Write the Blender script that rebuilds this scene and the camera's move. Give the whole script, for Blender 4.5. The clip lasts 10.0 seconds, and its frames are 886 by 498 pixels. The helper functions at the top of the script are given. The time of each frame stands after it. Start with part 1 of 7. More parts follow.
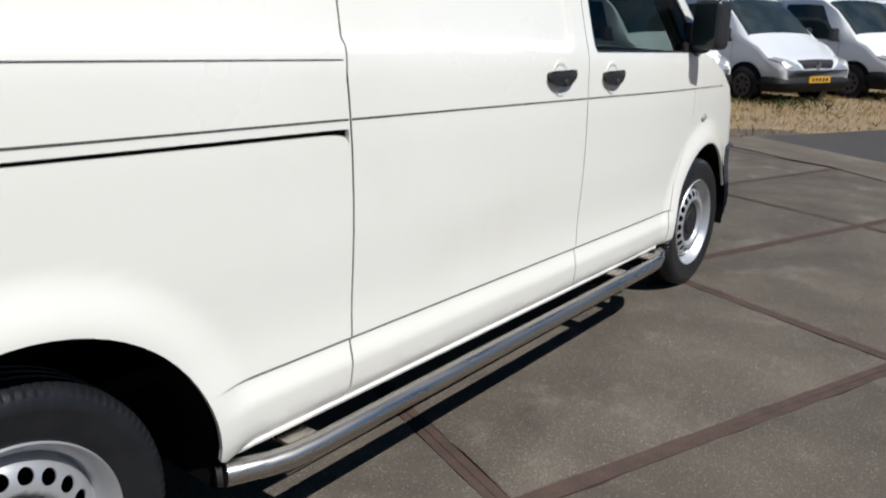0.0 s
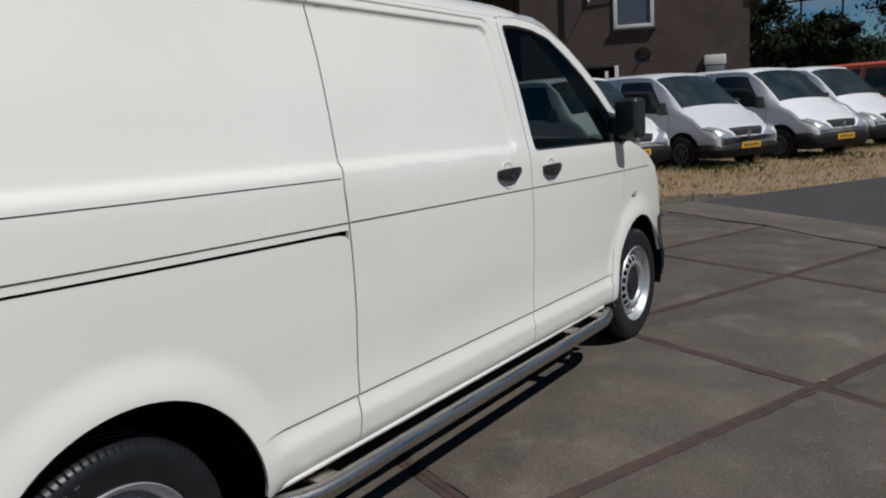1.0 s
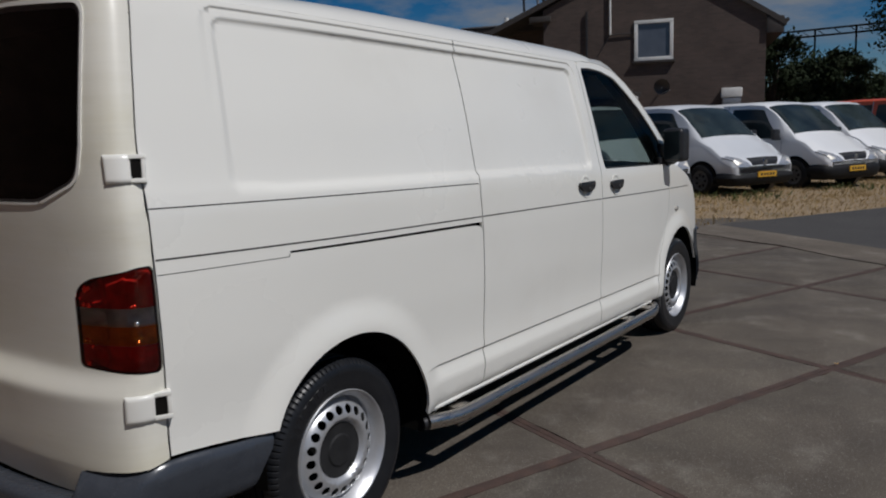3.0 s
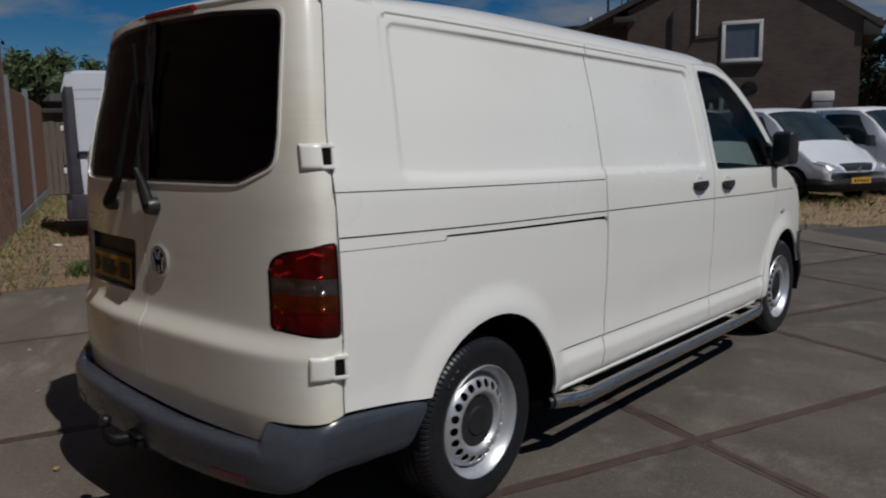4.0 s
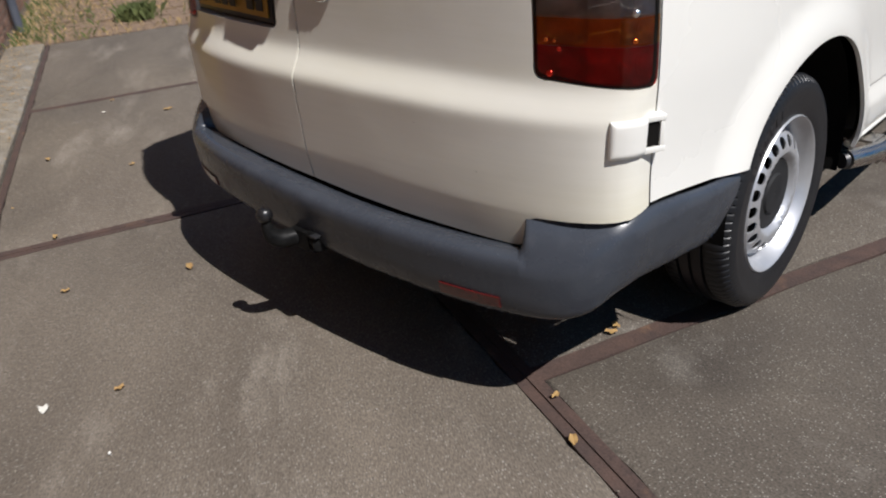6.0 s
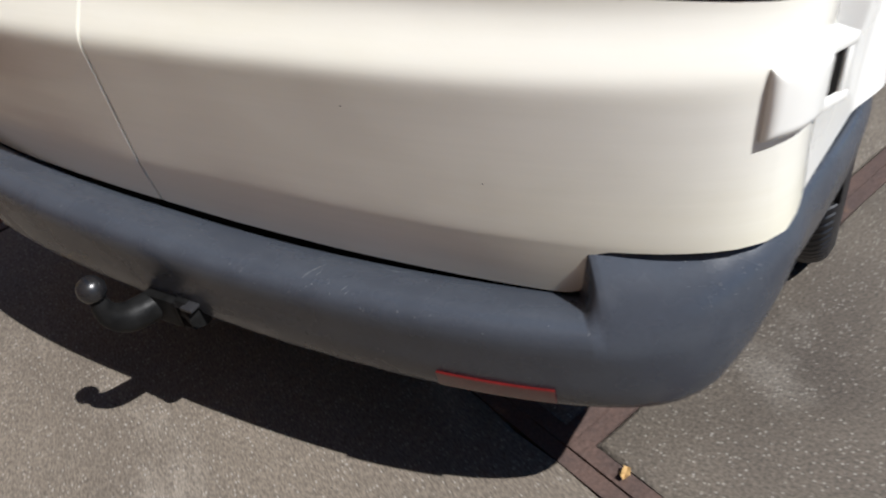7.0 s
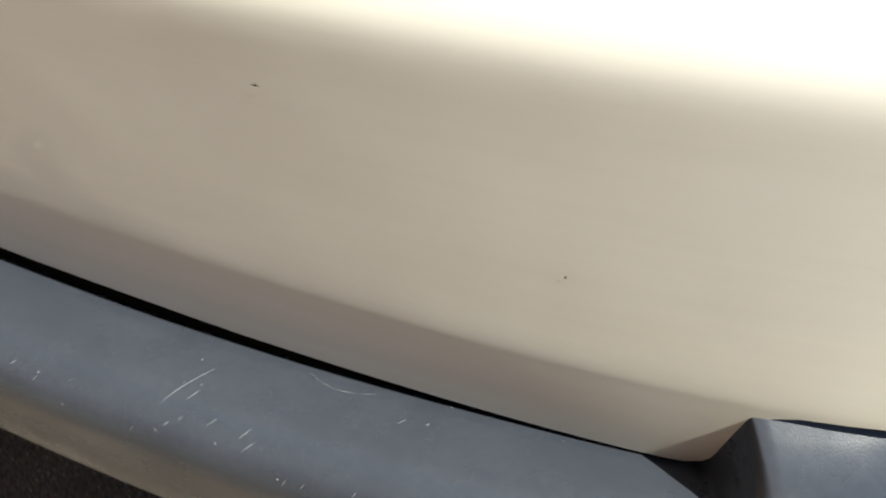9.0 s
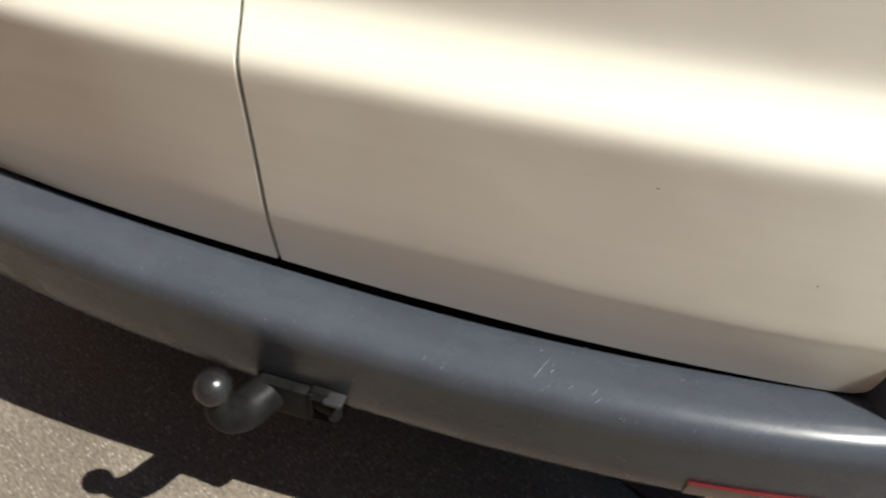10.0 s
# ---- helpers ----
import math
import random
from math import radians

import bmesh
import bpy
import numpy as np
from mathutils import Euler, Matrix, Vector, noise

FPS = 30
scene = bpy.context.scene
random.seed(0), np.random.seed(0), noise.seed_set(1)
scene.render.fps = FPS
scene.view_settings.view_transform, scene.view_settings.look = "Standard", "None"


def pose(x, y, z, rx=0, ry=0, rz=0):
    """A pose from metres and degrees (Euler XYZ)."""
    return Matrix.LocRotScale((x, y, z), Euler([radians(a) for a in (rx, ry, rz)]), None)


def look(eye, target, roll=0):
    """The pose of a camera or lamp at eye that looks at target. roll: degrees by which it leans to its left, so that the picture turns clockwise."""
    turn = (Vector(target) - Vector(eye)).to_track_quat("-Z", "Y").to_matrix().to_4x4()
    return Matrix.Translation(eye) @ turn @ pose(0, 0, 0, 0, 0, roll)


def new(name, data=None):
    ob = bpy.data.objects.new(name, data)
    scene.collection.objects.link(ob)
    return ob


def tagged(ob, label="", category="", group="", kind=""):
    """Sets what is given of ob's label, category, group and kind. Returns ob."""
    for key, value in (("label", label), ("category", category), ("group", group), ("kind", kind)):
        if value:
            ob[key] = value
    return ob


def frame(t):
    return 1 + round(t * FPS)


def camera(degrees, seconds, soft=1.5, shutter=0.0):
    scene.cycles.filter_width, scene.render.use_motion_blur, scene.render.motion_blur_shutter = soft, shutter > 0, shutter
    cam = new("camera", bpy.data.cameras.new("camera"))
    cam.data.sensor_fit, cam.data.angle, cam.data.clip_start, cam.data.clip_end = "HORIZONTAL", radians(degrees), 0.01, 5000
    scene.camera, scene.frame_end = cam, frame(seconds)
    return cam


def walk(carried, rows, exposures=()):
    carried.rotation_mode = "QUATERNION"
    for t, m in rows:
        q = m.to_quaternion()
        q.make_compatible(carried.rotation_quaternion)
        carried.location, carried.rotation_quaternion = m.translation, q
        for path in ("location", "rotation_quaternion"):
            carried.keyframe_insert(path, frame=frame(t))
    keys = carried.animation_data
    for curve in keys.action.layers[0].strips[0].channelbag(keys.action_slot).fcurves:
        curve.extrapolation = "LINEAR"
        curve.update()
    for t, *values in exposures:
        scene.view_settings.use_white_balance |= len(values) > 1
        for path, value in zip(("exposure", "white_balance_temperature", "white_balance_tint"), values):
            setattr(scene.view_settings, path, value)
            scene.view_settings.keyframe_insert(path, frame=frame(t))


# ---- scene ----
cam = camera(59.5, 10.0, soft=2.0, shutter=0.25)
PATH = [
    (0, (2.344, 0.522, 1.311), (1.146, 2.025, 0.755), 0.4),
    (0.5, (2.566, 0.363, 1.394), (1.349, 1.89, 0.964), -0.2),
    (1, (2.653, 0.054, 1.425), (1.499, 1.649, 1.072), -3.5),
    (1.5, (2.735, -0.227, 1.452), (1.521, 1.344, 1.208), -1.7),
    (2, (2.877, -0.44, 1.47), (1.63, 1.097, 1.186), -3.4),
    (3.5, (2.765, -1.111, 1.431), (1.614, 0.499, 1.14), -1.6),
    (4, (2.729, -1.261, 1.441), (1.419, 0.221, 1.149), -0.9),
    (4.5, (2.514, -1.373, 1.38), (1.154, 0.042, 0.993), -4.0),
    (5, (2.243, -1.405, 1.353), (0.986, 0.051, 0.803), -5.0),
    (5.5, (1.95, -1.237, 1.287), (0.599, 0.076, 0.615), -4.0),
    (5.7, (1.827, -1.148, 1.277), (0.477, 0.092, 0.476), -4.2),
    (6.8, (1.076, -0.666, 1.152), (0.14, 0.703, 0.034), -6.6),
    (7, (0.941, -0.512, 1.12), (0.046, 0.787, -0.111), -9.9),
    (7.5, (0.738, -0.212, 0.982), (-0.013, 0.961, -0.453), -10.6),
    (8, (0.682, -0.139, 0.901), (-0.016, 1.126, -0.482), -9.2),
    (8.5, (0.651, -0.111, 0.878), (0.003, 1.172, -0.513), -6.8),
    (9, (0.608, -0.151, 0.916), (0.052, 1.185, -0.464), 0.3),
    (9.5, (0.511, -0.295, 0.996), (-0.002, 1.073, -0.37), 4.8),
    (10, (0.337, -0.493, 1.147), (-0.05, 0.936, -0.199), 3.0),
]
EXPOSURES = [
    (0.0, 0.10, 6350, 9), (0.5, -0.21, 6350, 9), (1.0, -0.48, 6360, 10), (2.0, -0.68, 6300, 11), (3.5, -0.75, 6290, 11.5), (4.5, -0.83, 6300, 11), (5.0, -0.28, 6360, 11.5), (5.5, 0.04, 6410, 12),
    (7.0, 0.67, 6180, 10.5), (7.5, 0.87, 6240, 8), (8.0, 1.15, 6480, 4), (9.0, 1.16, 6650, 3.5), (10.0, 1.08, 6720, 5.5)]
walk(cam, [(t, look(eye, target, roll)) for t, eye, target, roll in PATH], EXPOSURES)

# ---- world, sun ----
TO_SUN = Vector((0.73, -0.068, 1.0)).normalized()
world = bpy.data.worlds.new("sky_world")
scene.world = world
world.use_nodes = True
wn, wl = world.node_tree.nodes, world.node_tree.links
wn.clear()
sky = wn.new("ShaderNodeTexSky")
sky.sky_type = "NISHITA"
sky.sun_disc = False
sky.sun_elevation = math.asin(TO_SUN.z)
sky.sun_rotation = math.atan2(TO_SUN.x, TO_SUN.y)
sky.altitude = 2000
sky.air_density, sky.dust_density, sky.ozone_density = 1.0, 0.0, 3.0
back = wn.new("ShaderNodeBackground")
back.inputs["Strength"].default_value = 0.051
wout = wn.new("ShaderNodeOutputWorld")
# broken cumulus: brighter patches of the sky itself
wtc = wn.new("ShaderNodeTexCoord")
wmap = wn.new("ShaderNodeMapping")
wmap.inputs["Scale"].default_value = (1.0, 1.0, 3.2)
wmap.inputs["Location"].default_value = (0.35, 0.2, 0.0)
wnz = wn.new("ShaderNodeTexNoise")
wnz.inputs["Scale"].default_value = 2.6
wnz.inputs["Detail"].default_value = 7.0
wnz.inputs["Roughness"].default_value = 0.58
wr = wn.new("ShaderNodeValToRGB")
wr.color_ramp.elements[0].position, wr.color_ramp.elements[1].position = 0.50, 0.64
whs = wn.new("ShaderNodeHueSaturation")
whs.inputs["Saturation"].default_value, whs.inputs["Value"].default_value = 1.5, 1.03
wmix = wn.new("ShaderNodeMixRGB")
wmix.inputs["Color2"].default_value = (5.6, 5.75, 6.0, 1)
for a, b in ((wtc.outputs["Generated"], wmap.inputs["Vector"]), (wmap.outputs[0], wnz.inputs["Vector"]), (wnz.outputs[0], wr.inputs[0]),
             (wr.outputs[0], wmix.inputs["Fac"]), (sky.outputs[0], whs.inputs["Color"]), (whs.outputs[0], wmix.inputs["Color1"]), (wmix.outputs[0], back.inputs["Color"]),
             (back.outputs[0], wout.inputs["Surface"])):
    wl.new(a, b)
sun = new("sun", bpy.data.lights.new("sun", "SUN"))
sun.data.energy, sun.data.angle, sun.data.color = 4.8, radians(0.53), (1.0, 0.968, 0.922)
sun.matrix_basis = look(TO_SUN * 30, (0, 0, 0))


# ---- materials ----
def material(name, c1, c2=None, rough=0.5, metal=0.0, scale=8.0, fine=0.0, bump=0.0, bump_scale=60.0, coat=0.0, spec=0.5, stain=None, stain_scale=1.2,
             stain_lo=0.52, stain_hi=0.7, rough_var=0.0, coords="Object", per_piece=0.0, stretch=(1, 1, 1), speck=None, turn=0.0):
    """A Principled material: two tones of noise, an optional larger stain, fine grain and relief."""
    m = bpy.data.materials.new(name)
    m.use_nodes = True
    n, l = m.node_tree.nodes, m.node_tree.links
    p = n["Principled BSDF"]
    p.inputs["Roughness"].default_value, p.inputs["Metallic"].default_value = rough, metal
    p.inputs["Coat Weight"].default_value, p.inputs["Coat Roughness"].default_value = coat, 0.04
    p.inputs["Specular IOR Level"].default_value = spec
    tc = n.new("ShaderNodeTexCoord")
    mp = n.new("ShaderNodeMapping")
    mp.vector_type = "TEXTURE"
    mp.inputs["Scale"].default_value = tuple(1 / k for k in stretch)
    mp.inputs["Rotation"].default_value = (0, 0, radians(turn))
    l.new(tc.outputs[coords], mp.inputs["Vector"])
    nz = n.new("ShaderNodeTexNoise")
    nz.inputs["Scale"].default_value, nz.inputs["Detail"].default_value = scale, 6.0
    l.new(mp.outputs[0], nz.inputs["Vector"])
    ramp = n.new("ShaderNodeValToRGB")
    ramp.color_ramp.elements[0].position, ramp.color_ramp.elements[1].position = 0.32, 0.68
    ramp.color_ramp.elements[0].color, ramp.color_ramp.elements[1].color = (*c1, 1), (*(c2 or c1), 1)
    l.new(nz.outputs[0], ramp.inputs[0])
    out = ramp.outputs[0]
    if stain:
        ns = n.new("ShaderNodeTexNoise")
        ns.inputs["Scale"].default_value, ns.inputs["Detail"].default_value, ns.inputs["Roughness"].default_value = stain_scale, 8.0, 0.62
        l.new(mp.outputs[0], ns.inputs["Vector"])
        rs = n.new("ShaderNodeValToRGB")
        rs.color_ramp.elements[0].position, rs.color_ramp.elements[1].position = stain_lo, stain_hi
        rs.color_ramp.interpolation = "EASE"
        l.new(ns.outputs[0], rs.inputs[0])
        mx = n.new("ShaderNodeMixRGB")
        mx.inputs["Color2"].default_value = (*stain, 1)
        l.new(rs.outputs[0], mx.inputs["Fac"])
        l.new(out, mx.inputs["Color1"])
        out = mx.outputs[0]
    if fine:
        nf = n.new("ShaderNodeTexNoise")
        nf.inputs["Scale"].default_value, nf.inputs["Detail"].default_value = 170.0, 3.0
        l.new(mp.outputs[0], nf.inputs["Vector"])
        rf = n.new("ShaderNodeMapRange")
        rf.inputs["To Min"].default_value, rf.inputs["To Max"].default_value = 1 - fine, 1 + fine
        rf.inputs["From Min"].default_value, rf.inputs["From Max"].default_value = 0.3, 0.7
        l.new(nf.outputs[0], rf.inputs[0])
        mm = n.new("ShaderNodeVectorMath")
        mm.operation = "SCALE"
        l.new(out, mm.inputs[0])
        l.new(rf.outputs[0], mm.inputs["Scale"])
        out = mm.outputs[0]
    if speck:
        # single pale grains of aggregate
        nk = n.new("ShaderNodeTexVoronoi")
        nk.inputs["Scale"].default_value = 150.0
        l.new(mp.outputs[0], nk.inputs["Vector"])
        rk = n.new("ShaderNodeValToRGB")
        rk.color_ramp.elements[0].position, rk.color_ramp.elements[1].position = 0.10, 0.42
        rk.color_ramp.elements[0].color, rk.color_ramp.elements[1].color = (1, 1, 1, 1), (0, 0, 0, 1)
        l.new(nk.outputs["Distance"], rk.inputs[0])
        sx = n.new("ShaderNodeSeparateColor")
        l.new(nk.outputs["Color"], sx.inputs[0])
        gt = n.new("ShaderNodeMath")
        gt.operation = "GREATER_THAN"
        gt.inputs[1].default_value = 0.76
        l.new(sx.outputs[0], gt.inputs[0])
        mk = n.new("ShaderNodeMath")
        mk.operation = "MULTIPLY"
        l.new(gt.outputs[0], mk.inputs[0])
        l.new(rk.outputs[0], mk.inputs[1])
        ms = n.new("ShaderNodeMixRGB")
        ms.inputs["Color2"].default_value = (*speck, 1)
        l.new(mk.outputs[0], ms.inputs["Fac"])
        l.new(out, ms.inputs["Color1"])
        out = ms.outputs[0]
    if per_piece:
        oi = n.new("ShaderNodeObjectInfo")
        rp = n.new("ShaderNodeMapRange")
        rp.inputs["To Min"].default_value, rp.inputs["To Max"].default_value = 1 - per_piece, 1 + per_piece
        l.new(oi.outputs["Random"], rp.inputs[0])
        mp2 = n.new("ShaderNodeVectorMath")
        mp2.operation = "SCALE"
        l.new(out, mp2.inputs[0])
        l.new(rp.outputs[0], mp2.inputs["Scale"])
        out = mp2.outputs[0]
    l.new(out, p.inputs["Base Color"])
    if rough_var:
        rr = n.new("ShaderNodeMapRange")
        rr.inputs["To Min"].default_value, rr.inputs["To Max"].default_value = max(0.0, rough - rough_var), min(1.0, rough + rough_var)
        rr.inputs["From Min"].default_value, rr.inputs["From Max"].default_value = 0.3, 0.7
        l.new(nz.outputs[0], rr.inputs[0])
        l.new(rr.outputs[0], p.inputs["Roughness"])
    if bump:
        nb = n.new("ShaderNodeTexNoise")
        nb.inputs["Scale"].default_value, nb.inputs["Detail"].default_value = bump_scale, 5.0
        l.new(mp.outputs[0], nb.inputs["Vector"])
        bp = n.new("ShaderNodeBump")
        bp.inputs["Strength"].default_value, bp.inputs["Distance"].default_value = bump, 0.01
        l.new(nb.outputs[0], bp.inputs["Height"])
        l.new(bp.outputs[0], p.inputs["Normal"])
    return m


def glass(name, tint, gloss=1.0, rough=0.02):
    """Thin tinted pane: what lies behind, tinted, under a mirror-like surface."""
    m = bpy.data.materials.new(name)
    m.use_nodes = True
    n, l = m.node_tree.nodes, m.node_tree.links
    n.clear()
    t, g, f, x, o = (n.new("ShaderNode" + k) for k in ("BsdfTransparent", "BsdfGlossy", "Fresnel", "MixShader", "OutputMaterial"))
    t.inputs[0].default_value = (*tint, 1)
    g.inputs["Color"].default_value = (gloss, gloss, gloss, 1)
    g.inputs["Roughness"].default_value = rough
    f.inputs["IOR"].default_value = 1.5
    l.new(f.outputs[0], x.inputs[0])
    l.new(t.outputs[0], x.inputs[1])
    l.new(g.outputs[0], x.inputs[2])
    l.new(x.outputs[0], o.inputs[0])
    return m


PAINT = material("white_van_paint", (0.80, 0.793, 0.745), (0.78, 0.771, 0.720), rough=0.30, scale=1.1, coat=0.6, rough_var=0.05, stain=(0.738, 0.724, 0.672), stain_scale=1.6,
                 stain_lo=0.48, stain_hi=0.85)
# rear doors: road dust, plus the khaki of their shade in the tone
REAR_PAINT = material("dusted_shade_toned_paint", (0.790, 0.772, 0.705), (0.762, 0.741, 0.648), rough=0.32, scale=1.7, coat=0.42, stain=(0.662, 0.624, 0.470), stain_scale=0.9,
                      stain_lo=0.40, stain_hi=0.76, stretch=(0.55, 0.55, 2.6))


def add_streaks(m, amount):
    """Thin wiped streaks along the panel, and faint waves in the sheet."""
    n, l = m.node_tree.nodes, m.node_tree.links
    p = n["Principled BSDF"]
    tc, mp, nz, mr, mul = (n.new("ShaderNode" + k) for k in ("TexCoord", "Mapping", "TexNoise", "MapRange", "VectorMath"))
    mp.inputs["Scale"].default_value = (0.9, 0.9, 26.0)
    mp.inputs["Rotation"].default_value = (0.0, 0.05, 0.0)
    nz.inputs["Scale"].default_value, nz.inputs["Detail"].default_value, nz.inputs["Roughness"].default_value = 3.0, 5.0, 0.6
    mr.inputs["From Min"].default_value, mr.inputs["From Max"].default_value = 0.3, 0.7
    mr.inputs["To Min"].default_value, mr.inputs["To Max"].default_value = 1 - amount, 1 + amount
    mul.operation = "SCALE"
    old = p.inputs["Base Color"].links[0].from_socket
    l.new(tc.outputs["Object"], mp.inputs["Vector"])
    l.new(mp.outputs[0], nz.inputs["Vector"])
    l.new(nz.outputs[0], mr.inputs[0])
    l.new(old, mul.inputs[0])
    l.new(mr.outputs[0], mul.inputs["Scale"])
    l.new(mul.outputs[0], p.inputs["Base Color"])
    nb, bp = n.new("ShaderNodeTexNoise"), n.new("ShaderNodeBump")
    nb.inputs["Scale"].default_value, nb.inputs["Detail"].default_value = 5.0, 2.0
    bp.inputs["Strength"].default_value, bp.inputs["Distance"].default_value = 0.25, 0.006
    l.new(tc.outputs["Object"], nb.inputs["Vector"])
    l.new(nb.outputs[0], bp.inputs["Height"])
    l.new(bp.outputs[0], p.inputs["Normal"])


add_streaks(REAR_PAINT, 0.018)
PAINT_FAR = material("white_paint_far", (0.82, 0.83, 0.84), (0.79, 0.80, 0.82), rough=0.3, scale=1.5, coat=0.5)
PALE_FAR = material("pale_blue_white_paint", (0.56, 0.585, 0.63), (0.52, 0.545, 0.59), rough=0.3, scale=1.5, coat=0.5)
SILVER_FAR = material("silver_paint_far", (0.68, 0.70, 0.73), (0.64, 0.66, 0.69), rough=0.3, metal=0.0, scale=1.5, coat=0.5)
RED_FAR = material("orange_red_paint", (0.62, 0.10, 0.04), (0.55, 0.09, 0.04), rough=0.4, scale=2.0, coat=0.3)
PLASTIC = material("dark_grey_bumper_plastic", (0.049, 0.056, 0.069), (0.039, 0.045, 0.057), rough=0.26, spec=0.48, scale=14.0, fine=0.06, bump=0.035, bump_scale=800.0,
                   stain=(0.066, 0.071, 0.082), stain_scale=5.0, stain_lo=0.60, stain_hi=0.78, rough_var=0.08)
BLACK_PL = material("black_plastic", (0.018, 0.018, 0.020), (0.026, 0.026, 0.028), rough=0.38, scale=20.0, bump=0.05, bump_scale=300.0)
HUBM = material("dull_black_hub", (0.014, 0.014, 0.015), (0.022, 0.022, 0.023), rough=0.7, scale=18.0, spec=0.25)
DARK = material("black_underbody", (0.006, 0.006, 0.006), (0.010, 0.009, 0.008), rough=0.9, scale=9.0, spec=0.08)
INNER = material("dark_cabin_trim", (0.030, 0.031, 0.034), (0.042, 0.043, 0.047), rough=0.7, scale=25.0, bump=0.05)
SEATM = material("grey_seat_cloth", (0.045, 0.050, 0.060), (0.062, 0.068, 0.080), rough=0.9, scale=60.0, bump=0.1, bump_scale=300.0)
RUBBER = material("tyre_rubber", (0.0085, 0.0095, 0.012), (0.013, 0.014, 0.0165), rough=0.38, spec=0.42, scale=16.0, bump=0.08, bump_scale=120.0, stain=(0.030, 0.028, 0.026), stain_scale=4.0,
                  stain_lo=0.62, stain_hi=0.9)
RIM = material("silver_painted_steel", (0.60, 0.61, 0.63), (0.50, 0.51, 0.53), rough=0.40, metal=0.65, scale=12.0, rough_var=0.08, stain=(0.30, 0.28, 0.25), stain_scale=9.0, stain_lo=0.62, stain_hi=0.9)
STAINLESS = material("brushed_stainless_steel", (0.62, 0.585, 0.54), (0.52, 0.49, 0.455), rough=0.28, metal=1.0, scale=30.0, rough_var=0.10, bump=0.03, bump_scale=200.0, stretch=(1, 0.1, 1))
CHROME = material("chrome", (0.75, 0.75, 0.76), rough=0.08, metal=1.0)
TOWM = material("greasy_black_steel", (0.005, 0.005, 0.005), (0.012, 0.012, 0.012), rough=0.45, spec=0.09, metal=0.0, scale=30.0, rough_var=0.10, bump=0.08, bump_scale=120.0)
BALLM = material("worn_ball_steel", (0.007, 0.007, 0.008), (0.014, 0.014, 0.015), rough=0.24, spec=0.5, scale=40.0, rough_var=0.08)
WIPER = material("matt_black_wiper", (0.006, 0.006, 0.007), (0.010, 0.010, 0.011), rough=0.5, spec=0.22, scale=30.0)
TINTED = glass("tinted_rear_glass", (0.02, 0.019, 0.018), 0.40, 0.10)
CABGLASS = glass("cab_glass", (0.44, 0.50, 0.48), 0.26)
FARGLASS = material("far_van_glass", (0.016, 0.023, 0.026), (0.034, 0.048, 0.052), rough=0.06, spec=0.38, scale=2.0)
LENS_RED = glass("red_lamp_lens", (0.86, 0.030, 0.022), 0.8, 0.06)
LENS_CLEAR = glass("smoky_clear_lens", (0.72, 0.67, 0.64), 0.8, 0.06)
LENS_AMBER = glass("amber_lamp_lens", (0.92, 0.32, 0.025), 0.8, 0.06)
BOWL = material("silvered_lamp_bowl", (0.88, 0.86, 0.84), (0.50, 0.49, 0.48), rough=0.22, metal=0.10, scale=26.0, bump=0.10, bump_scale=90.0)
# tinted metals for the added beads that act as lamp glints
GLINT_CLEAR = material("clear_glint", (0.92, 0.90, 0.88), rough=0.22, metal=1.0)
GLINT_RED = material("red_glint", (0.92, 0.05, 0.03), rough=0.24, metal=1.0)
GLINT_AMBER = material("amber_glint", (0.95, 0.22, 0.04), rough=0.24, metal=1.0)
RED_PLASTIC = material("red_lamp_plastic", (0.22, 0.006, 0.006), (0.15, 0.004, 0.004), rough=0.2, scale=22.0, coat=0.6)
INDICATOR = material("clear_indicator_lens", (0.42, 0.40, 0.36), (0.28, 0.26, 0.23), rough=0.10, scale=16.0, coat=1.0)
REFLECT = material("red_reflector", (0.10, 0.009, 0.009), (0.07, 0.006, 0.006), rough=0.2, scale=40.0, coat=0.5)
# near plate's yellow is dulled for the shade of its recess
YELLOW_SHADED = material("yellow_plate", (0.38, 0.20, 0.025), (0.33, 0.17, 0.02), rough=0.4, scale=10.0)
PLATE_FAR = material("yellow_plate_far", (0.66, 0.37, 0.03), (0.58, 0.32, 0.03), rough=0.4, scale=10.0)
GREY_BAR = material("dark_plate_marks", (0.02, 0.02, 0.02), rough=0.5)
GLINT_PALE = material("pale_inner_reflector", (0.9, 0.85, 0.75), rough=0.2, coat=1.0)
SPECK = material("bright_scuff", (0.22, 0.225, 0.235), (0.14, 0.145, 0.155), rough=0.7, scale=90.0)
CONCRETE = material("worn_concrete", (0.113, 0.095, 0.075), (0.073, 0.0605, 0.049), rough=0.88, scale=2.4, fine=0.40, bump=0.30, bump_scale=260.0, speck=(0.30, 0.28, 0.245), stain=(0.168, 0.150, 0.128), stain_scale=2.6,
                    stain_lo=0.53, stain_hi=0.76, per_piece=0.10, coords="Object")
DUSTY = material("pale_dusty_concrete", (0.144, 0.120, 0.094), (0.099, 0.0815, 0.064), rough=0.9, scale=1.5, fine=0.40, bump=0.30, bump_scale=260.0, speck=(0.28, 0.26, 0.23), stain=(0.245, 0.215, 0.178),
                 stain_scale=2.0, stain_lo=0.52, stain_hi=0.78, per_piece=0.06, stretch=(0.55, 1.7, 1), turn=-31)
RUST = material("rusty_steel_edge", (0.078, 0.047, 0.037), (0.052, 0.034, 0.029), rough=0.8, scale=12.0, fine=0.25, bump=0.3, bump_scale=90.0, stain=(0.15, 0.085, 0.05), stain_scale=5.0,
                stain_lo=0.60, stain_hi=0.75)
